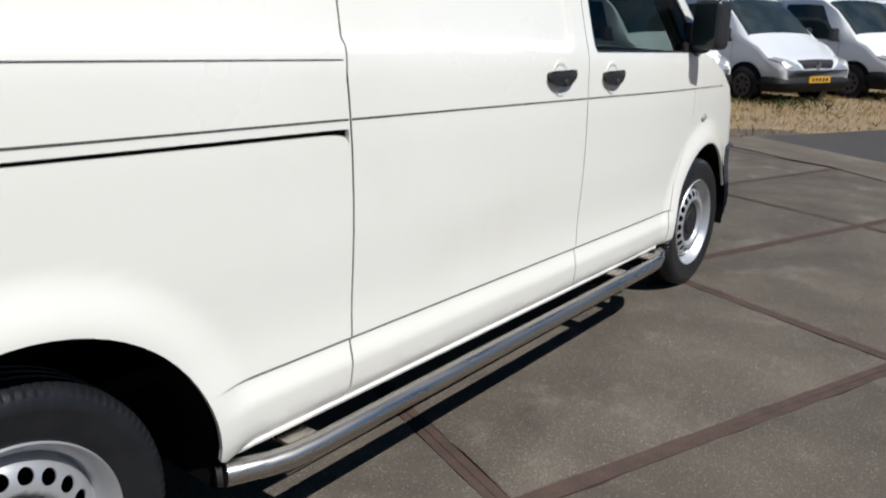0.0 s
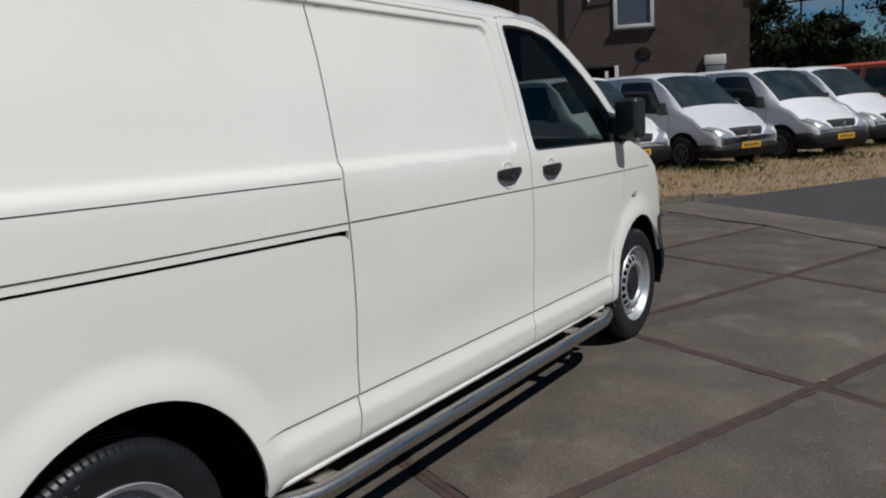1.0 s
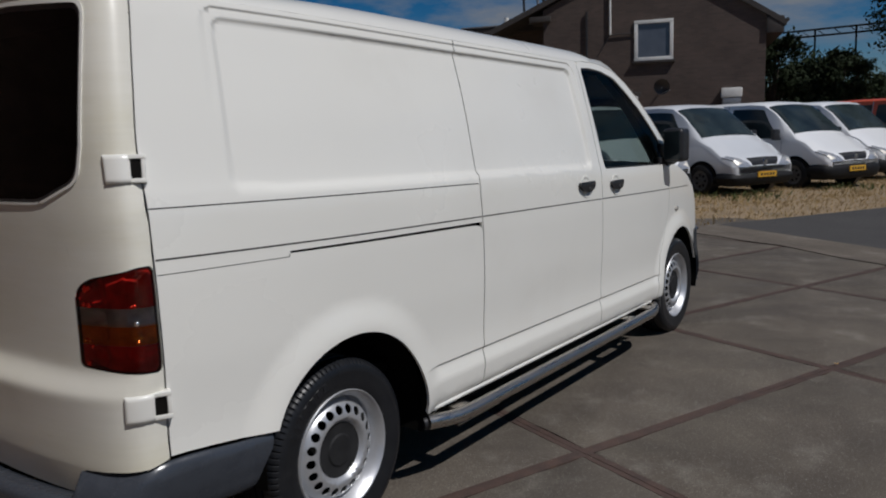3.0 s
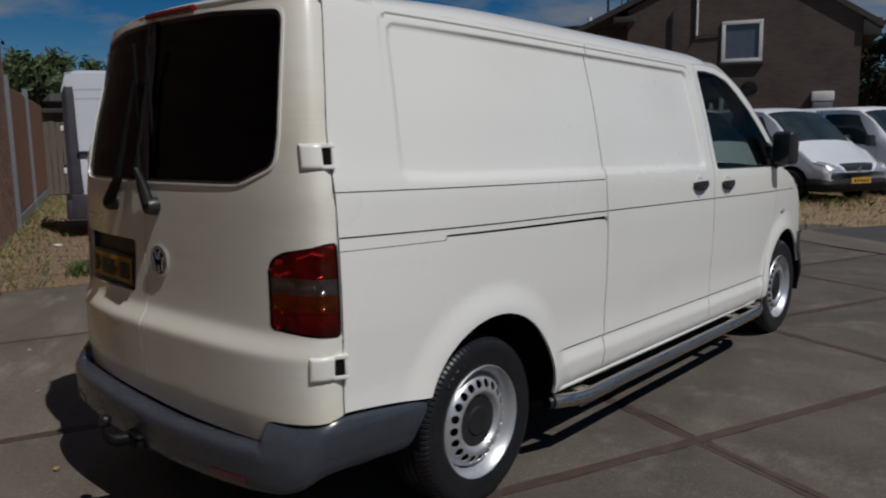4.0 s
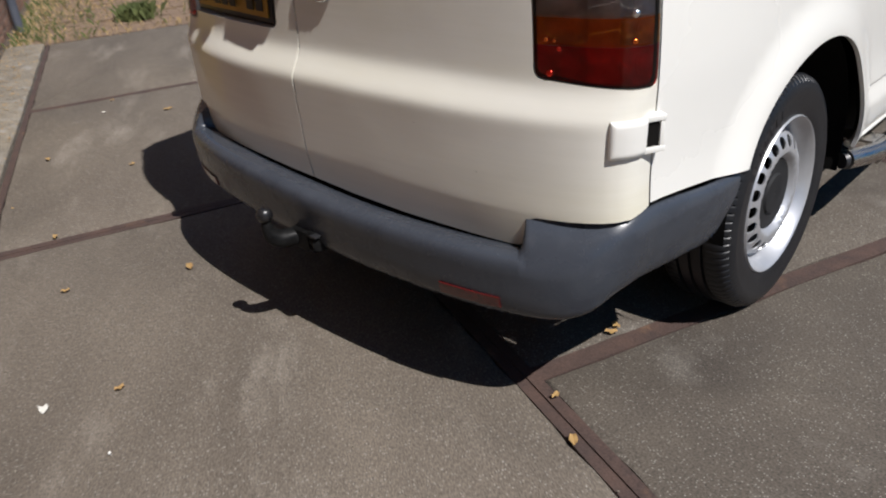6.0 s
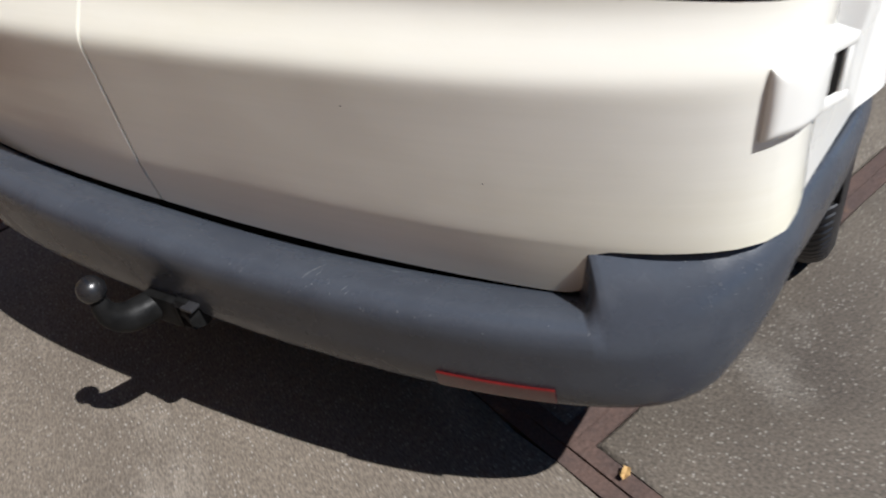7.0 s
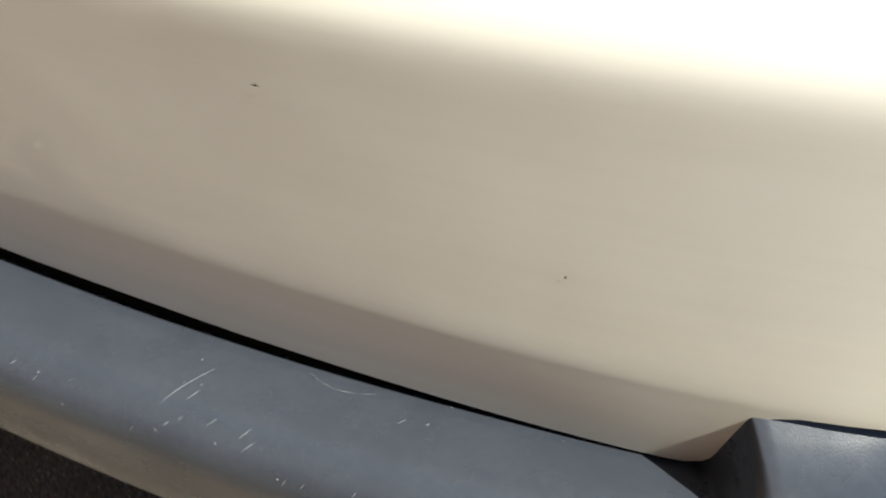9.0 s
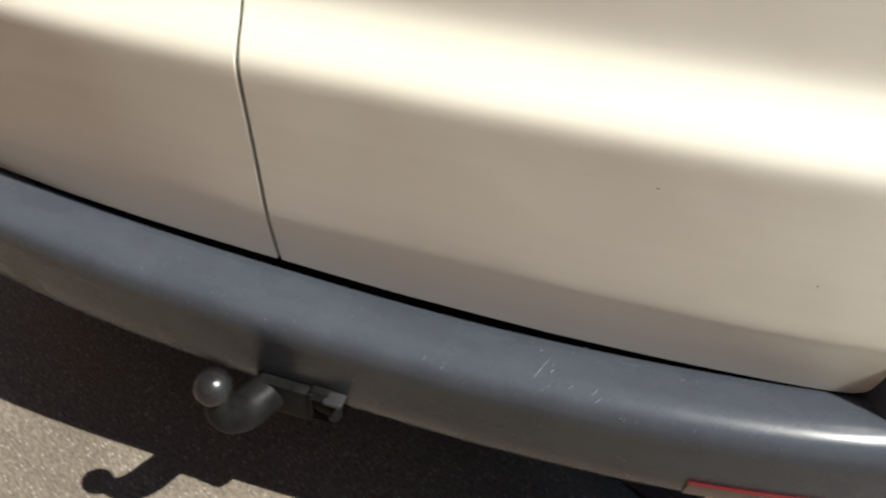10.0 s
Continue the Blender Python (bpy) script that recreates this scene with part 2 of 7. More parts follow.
KERB = material("pale_concrete_kerb", (0.235, 0.203, 0.156), (0.165, 0.143, 0.111), rough=0.9, scale=6.0, fine=0.35, bump=0.5, bump_scale=90.0, stain=(0.27, 0.25, 0.22), stain_scale=7.0)
ASPHALT = material("grey_asphalt", (0.048, 0.0455, 0.0445), (0.062, 0.0585, 0.056), rough=0.9, scale=1.0, fine=0.35, bump=0.4, bump_scale=120.0)
SOIL = material("dry_sandy_soil", (0.30, 0.222, 0.138), (0.215, 0.160, 0.100), rough=0.95, scale=2.6, fine=0.3, bump=0.6, bump_scale=30.0, stain=(0.150, 0.115, 0.068), stain_scale=1.3, stain_lo=0.54, stain_hi=0.74)
STRAW = material("dry_grass", (0.46, 0.33, 0.16), (0.34, 0.24, 0.11), rough=0.9, scale=4.0)
WEED = material("green_weeds", (0.105, 0.125, 0.035), (0.065, 0.085, 0.025), rough=0.8, scale=6.0)
# one leaf green twice: shade in LEAF's tone, sunlight in LEAF_LIT's
LEAF = material("shaded_tree_leaves", (0.022, 0.034, 0.012), (0.012, 0.019, 0.008), rough=0.8, spec=0.2, scale=1.2)
LEAF_LIT = material("sunlit_tree_leaves", (0.070, 0.105, 0.030), (0.040, 0.062, 0.020), rough=0.7, scale=1.2)
BARK = material("bark", (0.07, 0.055, 0.04), (0.04, 0.032, 0.025), rough=0.95, scale=14.0, bump=0.5)
BRICK = material("red_brown_brick", (0.280, 0.158, 0.108), (0.21, 0.118, 0.082), rough=0.92, scale=18.0, fine=0.2, bump=0.4, bump_scale=120.0, per_piece=0.25)
MORTAR = material("grey_mortar", (0.25, 0.205, 0.165), (0.19, 0.158, 0.128), rough=0.95, scale=30.0, fine=0.2)
PAVER = material("clay_pavers", (0.232, 0.158, 0.103), (0.165, 0.114, 0.078), rough=0.92, scale=9.0, fine=0.25, bump=0.4, per_piece=0.22)
BROWN_WOOD = material("brown_fence_panels", (0.185, 0.088, 0.050), (0.125, 0.062, 0.037), rough=0.85, scale=6.0, bump=0.3, stretch=(6, 6, 0.6))
OLD_WOOD = material("weathered_fence_boards", (0.145, 0.120, 0.095), (0.100, 0.085, 0.068), rough=0.9, scale=5.0, bump=0.4, stretch=(8, 8, 0.6))
PIPE_GREY = material("blue_grey_painted_pipe", (0.085, 0.095, 0.120), (0.060, 0.068, 0.088), rough=0.6, scale=9.0)
GALV = material("galvanised_steel", (0.30, 0.31, 0.33), (0.24, 0.25, 0.27), rough=0.5, metal=0.6, scale=18.0)
WHITE_WOOD = material("white_painted_frame", (0.72, 0.71, 0.68), (0.62, 0.61, 0.58), rough=0.5, scale=10.0)
TILE = material("dark_roof_tiles", (0.050, 0.042, 0.038), (0.035, 0.030, 0.028), rough=0.8, scale=5.0, bump=0.4, bump_scale=20.0)
BLIND = material("blue_grey_window_blind", (0.10, 0.11, 0.135), (0.085, 0.093, 0.115), rough=0.15, scale=3.0, coat=0.6)
YELLOW_PAINT = material("yellow_painted_sheet", (0.62, 0.42, 0.06), (0.54, 0.36, 0.05), rough=0.5, scale=6.0)


def brick_material(name, c1, c2, mortar, scale):
    m = bpy.data.materials.new(name)
    m.use_nodes = True
    n, l = m.node_tree.nodes, m.node_tree.links
    p = n["Principled BSDF"]
    p.inputs["Roughness"].default_value = 0.9
    tc, b, nz, mx = n.new("ShaderNodeTexCoord"), n.new("ShaderNodeTexBrick"), n.new("ShaderNodeTexNoise"), n.new("ShaderNodeMixRGB")
    b.inputs["Color1"].default_value, b.inputs["Color2"].default_value, b.inputs["Mortar"].default_value = (*c1, 1), (*c2, 1), (*mortar, 1)
    b.inputs["Scale"].default_value, b.inputs["Brick Width"].default_value, b.inputs["Row Height"].default_value = scale, 0.22, 0.065
    b.inputs["Mortar Size"].default_value = 0.008
    nz.inputs["Scale"].default_value, nz.inputs["Detail"].default_value = 1.3, 7.0
    mx.blend_type = "OVERLAY"
    mx.inputs["Fac"].default_value = 0.35
    l.new(tc.outputs["UV"], b.inputs["Vector"])
    l.new(tc.outputs["Object"], nz.inputs["Vector"])
    l.new(b.outputs["Color"], mx.inputs["Color1"])
    l.new(nz.outputs["Fac"], mx.inputs["Color2"])
    l.new(mx.outputs[0], p.inputs["Base Color"])
    return m


HOUSE_BRICK = brick_material("dark_brown_house_brick", (0.090, 0.061, 0.050), (0.066, 0.046, 0.039), (0.072, 0.060, 0.052), 1.0)


# ---- building helpers ----
def thing(name, at=(0, 0, 0), label="", category="", group="", turn=0.0):
    ob = new(name)
    ob.empty_display_size = 0.1
    ob.matrix_basis = pose(*at, 0, 0, turn)
    return tagged(ob, label, category, group)


def world_of(ob):
    m = ob.matrix_basis.copy()
    while ob.parent:
        m = ob.matrix_parent_inverse @ m
        ob = ob.parent
        m = ob.matrix_basis @ m
    return m


def adopt(ob, parent):
    """Parts are modelled in world coordinates and keep their place."""
    if parent:
        ob.parent = parent
        ob.matrix_parent_inverse = world_of(parent).inverted()
    return ob


def smooth(me, angle=None):
    for f in me.polygons:
        f.use_smooth = True
    if angle:
        me.set_sharp_from_angle(angle=radians(angle))


def part(name, bm, mat, parent=None, label="", sharp=35):
    me = bpy.data.meshes.new(name)
    bmesh.ops.recalc_face_normals(bm, faces=bm.faces[:])
    bm.to_mesh(me)
    bm.free()
    me.materials.append(mat)
    if sharp:
        smooth(me, sharp)
    ob = adopt(new(name, me), parent)
    return tagged(ob, label)


def mesh_part(name, verts, faces, mat, parent=None, label="", sharp=35):
    me = bpy.data.meshes.new(name)
    me.from_pydata([tuple(v) for v in verts], [], faces)
    me.materials.append(mat)
    if sharp:
        smooth(me, sharp)
    ob = adopt(new(name, me), parent)
    return tagged(ob, label)


def block(lo, hi, bevel=0.0, m=None, seg=2):
    bm = bmesh.new()
    c = [(a + b) / 2 for a, b in zip(lo, hi)]
    s = [b - a for a, b in zip(lo, hi)]
    bmesh.ops.create_cube(bm, size=1, matrix=Matrix.Translation(c) @ Matrix.Diagonal((*s, 1)))
    if bevel:
        bmesh.ops.bevel(bm, geom=bm.edges[:], offset=bevel, segments=seg, affect="EDGES", profile=0.6)
    if m is not None:
        bmesh.ops.transform(bm, matrix=m, verts=bm.verts[:])
    return bm


def join(*bms):
    out = bms[0]
    for b in bms[1:]:
        me = bpy.data.meshes.new("tmp")
        b.to_mesh(me)
        b.free()
        out.from_mesh(me)
        bpy.data.meshes.remove(me)
    return out


def tube(points, radius, seg=12, closed_ends=True):
    """A round bar along points; radius is one number or one for each point."""
    pts = [Vector(p) for p in points]
    rad = radius if isinstance(radius, (list, tuple)) else [radius] * len(pts)
    bm = bmesh.new()
    rings = []
    up = Vector((0, 0, 1))
    for i, p in enumerate(pts):
        d = (pts[min(i + 1, len(pts) - 1)] - pts[max(i - 1, 0)]).normalized()
        side = d.cross(up)
        if side.length < 0.05:
            side = d.cross(Vector((1, 0, 0)))
        side.normalize()
        top = side.cross(d)
        rings.append([bm.verts.new(p + rad[i] * (math.cos(a) * side + math.sin(a) * top)) for a in [2 * math.pi * k / seg for k in range(seg)]])
    for a, b in zip(rings, rings[1:]):
        for k in range(seg):
            bm.faces.new((a[k], a[(k + 1) % seg], b[(k + 1) % seg], b[k]))
    if closed_ends:
        bm.faces.new(rings[0])
        bm.faces.new(rings[-1])
    return bm


def lathe(profile, seg, axis=Vector((1, 0, 0)), centre=Vector((0, 0, 0))):
    """Turns (radius, along) pairs round an axis along x."""
    bm = bmesh.new()
    rings = [[bm.verts.new(centre + Vector((a, r * math.cos(t), r * math.sin(t)))) for t in [2 * math.pi * k / seg for k in range(seg)]] for r, a in profile]
    for a, b in zip(rings, rings[1:]):
        for k in range(seg):
            bm.faces.new((a[k], a[(k + 1) % seg], b[(k + 1) % seg], b[k]))
    return bm


def curve(nodes):
    """A monotone cubic through (t, value) nodes."""
    ts, vs = np.array([n[0] for n in nodes], float), np.array([n[1] for n in nodes], float)
    h, d = np.diff(ts), np.diff(vs) / np.diff(ts)
    m = np.zeros(len(ts))
    for i in range(1, len(ts) - 1):
        if d[i - 1] * d[i] > 0:
            w1, w2 = 2 * h[i] + h[i - 1], h[i] + 2 * h[i - 1]
            m[i] = (w1 + w2) / (w1 / d[i - 1] + w2 / d[i])
    m[0], m[-1] = d[0], d[-1]
    tl, vl, ml, hl = ts.tolist(), vs.tolist(), m.tolist(), h.tolist()

    def f(t):
        if t <= tl[0]:
            return vl[0] + ml[0] * (t - tl[0])
        if t >= tl[-1]:
            return vl[-1] + ml[-1] * (t - tl[-1])
        i = 0
        while t > tl[i + 1]:
            i += 1
        x = (t - tl[i]) / hl[i]
        return ((1 + 2 * x) * (1 - x) ** 2 * vl[i] + x * (1 - x) ** 2 * hl[i] * ml[i] + x * x * (3 - 2 * x) * vl[i + 1] + x * x * (x - 1) * hl[i] * ml[i + 1])
    return f


def step(a, b, x):
    t = min(1.0, max(0.0, (x - a) / (b - a)))
    return t * t * (3 - 2 * t)


def skin(name, outer, holes, surf, cu, cv, mat, parent, flange=0.012, label="", out=1):
    """A sheet panel: a flat outline with holes, cut along a grid, laid on surf(u, v) and folded inward at its rims.
    out: +1 or -1, the side of the surface that faces outward."""
    bm = bmesh.new()
    for loop in (outer, *holes):
        vs = [bm.verts.new((p[0], p[1], 0)) for p in loop]
        for a, b in zip(vs, vs[1:] + vs[:1]):
            bm.edges.new((a, b))
    bmesh.ops.triangle_fill(bm, use_beauty=True, use_dissolve=False, edges=bm.edges[:])
    for axis, cuts in ((0, cu), (1, cv)):
        lo, hi = min(v.co[axis] for v in bm.verts), max(v.co[axis] for v in bm.verts)
        no = (1, 0, 0) if axis == 0 else (0, 1, 0)
        for c in cuts:
            if lo + 1e-4 < c < hi - 1e-4:
                bmesh.ops.bisect_plane(bm, geom=bm.verts[:] + bm.edges[:] + bm.faces[:], dist=1e-5, plane_co=(c * no[0], c * no[1], 0), plane_no=no)
    bm.verts.index_update()
    uv = [(v.co.x, v.co.y) for v in bm.verts]
    pos, nor = [], []
    e = 0.0012
    for u, v in uv:
        du = Vector(surf(u + e, v)) - Vector(surf(u - e, v))
        dv = Vector(surf(u, v + e)) - Vector(surf(u, v - e))
        pos.append(Vector(surf(u, v)))
        nor.append((du.cross(dv) * out).normalized())
    faces = []
    for f in bm.faces:
        ids = [v.index for v in f.verts]
        n = (pos[ids[1]] - pos[ids[0]]).cross(pos[ids[2]] - pos[ids[0]])
        faces.append(ids if n.dot(nor[ids[0]]) >= 0 else ids[::-1])
    rim = [(x.verts[0].index, x.verts[1].index, [v.index for v in x.link_faces[0].verts]) for x in bm.edges if len(x.link_faces) == 1]
    bm.free()
    if flange:
        for a, b, ring in rim:
            away = (pos[b] - pos[a]).cross(nor[a])
            if away.length < 1e-9:
                continue
            away.normalize()
            mid = sum((pos[i] for i in ring), Vector()) / len(ring)
            if away.dot(pos[a] - mid) < 0:
                away, a, b = -away, b, a
            k = len(pos)
            pos += [pos[a], pos[b], pos[b] - nor[b] * flange, pos[a] - nor[a] * flange]
            nor += [away] * 4
            wind = (pos[k + 1] - pos[k]).cross(pos[k + 2] - pos[k])
            faces.append([k, k + 1, k + 2, k + 3] if wind.dot(away) > 0 else [k + 3, k + 2, k + 1, k])
    me = bpy.data.meshes.new(name)
    me.from_pydata(pos, [], faces)
    me.materials.append(mat)
    smooth(me)
    me.normals_split_custom_set_from_vertices(nor)
    ob = adopt(new(name, me), parent)
    return tagged(ob, label)


def arc(cy, cz, r, a0, a1, n):
    return [(cy + r * math.cos(radians(a0 + (a1 - a0) * i / n)), cz + r * math.sin(radians(a0 + (a1 - a0) * i / n))) for i in range(n + 1)]


def steps_of(a, b, d):
    n = max(1, round((b - a) / d))
    return [a + (b - a) * i / n for i in range(n + 1)]


# ---- the delivery van: body surfaces ----
van = thing("delivery_van", (0, 2.7, 0), "long cream-white panel van parked on concrete slabs", "van")
SIDE = curve([(0.24, 0.880), (0.30, 0.918), (0.335, 0.940), (0.38, 0.950), (0.44, 0.954), (0.60, 0.947), (0.80, 0.952), (1.00, 0.953), (1.083, 0.951), (1.20, 0.946), (1.255, 0.937), (1.30, 0.925),
              (1.50, 0.878), (1.70, 0.826), (1.79, 0.801), (1.855, 0.779), (1.90, 0.76)])
PLAN_REAR, PLAN_FRONT = 1.3, 3.6
REAR_ARCH, FRONT_ARCH = (1.045, 0.36, 0.396), (4.42, 0.352, 0.392)
BELT, RIDGE = 1.083, 1.227


def rake(zr):
    return -0.010 - 0.0145 * min(1.0, max(0.0, (zr - 0.33) / 0.75))


def z_of(y, zr):
    return zr + rake(zr) * (y - 1.9)


def zr_of(y, z):
    zr = z
    for _ in range(4):
        zr = z - rake(zr) * (y - 1.9)
    return zr


def plan(y):
    if y < PLAN_REAR:
        return 1 - 0.066 * ((PLAN_REAR - y) / 0.98) ** 2
    if y > PLAN_FRONT:
        return 1 - 0.026 * ((y - PLAN_FRONT) / 0.8) ** 2
    return 1.0


def round_rect(y, z, y0, y1, z0, z1, r):
    """Depth inside a rectangle with rounded corners, negative outside."""
    dx, dz = abs(y - (y0 + y1) / 2) - (y1 - y0) / 2 + r, abs(z - (z0 + z1) / 2) - (z1 - z0) / 2 + r
    return r - (math.hypot(max(dx, 0), max(dz, 0)) + min(max(dx, dz), 0))


def side_x(y, zr):
    x = SIDE(zr) * plan(y)
    if y < PLAN_REAR:
        x *= 1 - 0.024 * step(0.75, 1.30, zr) * ((PLAN_REAR - y) / 0.98) ** 2
    z = z_of(y, zr)
    # upper panel tucks in over the sill between the wheels
    w = step(1.43, 1.55, y) * (1 - step(3.93, 4.02, y))
    x += w * (-0.0085 * step(0.507, 0.498, zr) + 0.013 * step(0.498, 0.425, zr) * step(0.31, 0.37, zr))
    # flared lips round the wheels
    for cy, cz, r in (REAR_ARCH, FRONT_ARCH):
        d = math.hypot(y - cy, z - cz)
        if d < r + 0.25:
            x += 0.023 * (1 - step(r, r + 0.13, d))
    # pressed-in upper panel
    if zr > 1.2:
        lean = 0.13 * (zr - 1.50) * (1 - step(1.2, 2.2, y))
        inside = round_rect(y - lean, zr, 0.630, 3.048, 1.252, 1.806, 0.055)
        x -= (0.011 + 0.006 * step(0.75, 1.3, y)) * step(0.0, 0.022 + 0.010 * step(1.45, 1.30, zr) + 0.012 * step(0.80, 0.70, y) * step(1.79, 1.74, zr), inside)
        x -= 0.006 * step(0.0, 0.010 + 0.022 * step(0.80, 0.70, y) * step(1.82, 1.78, zr), round_rect(y - lean, zr, 0.588, 3.085, 1.20, 1.836, 0.07)) * step(1.45, 1.78, zr)
    return x


def side(sign=1, off=0.0):
    return lambda y, zr: (sign * (side_x(y, zr) + off), y, z_of(y, zr))


def yz(points):
    """Outlines are given as y and true height."""
    return [(y, zr_of(y, z)) for y, z in points]


def fillet(points, n=5, r=0.03):
    """Rounds the corners of a closed outline."""
    out = []
    k = len(points)
    for i, p in enumerate(points):
        p, a, b = Vector(p), Vector(points[i - 1]), Vector(points[(i + 1) % k])
        da, db = a - p, b - p
        t = min(r, da.length * 0.45, db.length * 0.45)
        s, e = p + da.normalized() * t, p + db.normalized() * t
        if da.normalized().dot(db.normalized()) < -0.97:
            out.append(tuple(p))
            continue
        for j in range(n + 1):
            f = j / n
            q = (1 - f) ** 2 * s + 2 * f * (1 - f) * p + f * f * e
            out.append(tuple(q))
    return out


y_seam = curve([(0.54, 0.326), (1.26, 0.339), (1.42, 0.346), (1.60, 0.374), (1.82, 0.416), (1.90, 0.432)])


GAP = curve([(0.30, 1.862), (0.36, 1.868), (0.50, 1.880), (0.70, 1.893), (0.90, 1.899), (1.083, 1.897), (1.215, 1.893), (1.26, 1.905), (1.30, 1.911), (1.50, 1.930), (1.66, 1.946), (1.86, 1.953)])
GAP2 = curve([(0.28, 3.078), (0.34, 3.083), (0.49, 3.092), (0.70, 3.110), (0.90, 3.120), (1.052, 3.121), (1.20, 3.128), (1.40, 3.132), (1.60, 3.136), (1.84, 3.140)])
GUTTER = 1.852


def run(f, z0, z1, n, shift=0.0):
    return [(f(z0 + (z1 - z0) * i / n) + shift, z0 + (z1 - z0) * i / n) for i in range(n + 1)]


CU = steps_of(0.3, 4.95, 0.028) + steps_of(0.54, 0.80, 0.0065) + steps_of(3.02, 3.10, 0.010)
CV_BASE = steps_of(0.28, 1.86, 0.028) + [0.335, 0.425, 0.45, 0.475, 0.49, 0.495, 0.498, 0.5005, 0.503, 0.5055, 0.508, 1.262, 1.272, 1.282, 1.292, 1.776, 1.786, 1.796, 1.806, 1.824, 1.830, 1.838, 1.842]
CV_REAR = CV_BASE
z_gut = lambda y: z_of(y, GUTTER)

REAR_Q = (run(y_seam, 0.552, 1.878, 30, 0.003) + [(y, z_gut(y)) for y in steps_of(0.45, 1.91, 0.1)] + run(GAP, z_gut(1.94), 0.337, 30, -0.0034)
          + [(1.72, 0.335), (1.52, 0.333), (1.462, 0.322)] + arc(*REAR_ARCH, -3, 156, 30) + [(0.60, 0.528), (0.46, 0.543), (0.38, 0.550)])
LEFT_Q = (run(y_seam, 0.552, 1.846, 22, 0.078) + [(y, z_gut(y)) for y in steps_of(0.50, 1.91, 0.1)] + run(GAP, z_gut(1.94), 0.337, 30, -0.0034)
          + [(1.72, 0.335), (1.52, 0.333), (1.462, 0.322)] + arc(*REAR_ARCH, -3, 156, 30) + [(0.62, 0.528), (0.52, 0.543), (0.45, 0.550)])
SLIDER = (run(GAP, 0.337, z_gut(1.94), 30, 0.0034) + [(y, z_gut(y)) for y in steps_of(2.0, 3.1, 0.1)] + run(GAP2, z_gut(3.14), 0.325, 24, -0.0025) + [(2.7, 0.329), (2.3, 0.333)])
DOOR_FRONT = [(3.955, 0.318), (3.968, 0.45), (4.015, 0.60), (4.105, 0.74), (4.185, 0.87), (4.212, 1.0), (4.222, 1.12)]
DOOR_TOP = [(3.17, 1.822), (3.30, 1.824), (3.46, 1.815), (3.62, 1.782), (3.77, 1.712), (3.92, 1.612), (4.07, 1.49), (4.22, 1.352), (4.36, 1.20), (4.33, 1.135)]
FRONT_D = run(GAP2, 0.325, 1.80, 24, 0.0025) + DOOR_TOP + DOOR_FRONT[::-1] + [(3.6, 0.320), (3.3, 0.323)]
WIN = [(3.186, 1.216), (3.174, 1.786), (3.30, 1.790), (3.45, 1.778), (3.60, 1.744), (3.745, 1.66), (3.89, 1.562), (4.04, 1.437), (4.19, 1.298), (4.285, 1.190)]
WING = ([(y + 0.005, z) for y, z in DOOR_FRONT] + [(4.33, 1.150), (4.36, 1.182), (4.44, 1.160), (4.54, 1.126), (4.64, 1.090), (4.72, 1.042), (4.79, 0.994), (4.83, 0.92), (4.853, 0.80), (4.862, 0.68), (4.866, 0.56), (4.868, 0.47)]
        + arc(*FRONT_ARCH, 17, 183, 30))


# shade of the seams as a colour, for strips laid on the panels
SEAM_SHADE = material("seam_shade", (0.050, 0.049, 0.047), (0.075, 0.073, 0.070), rough=0.7, scale=30.0, spec=0.2)


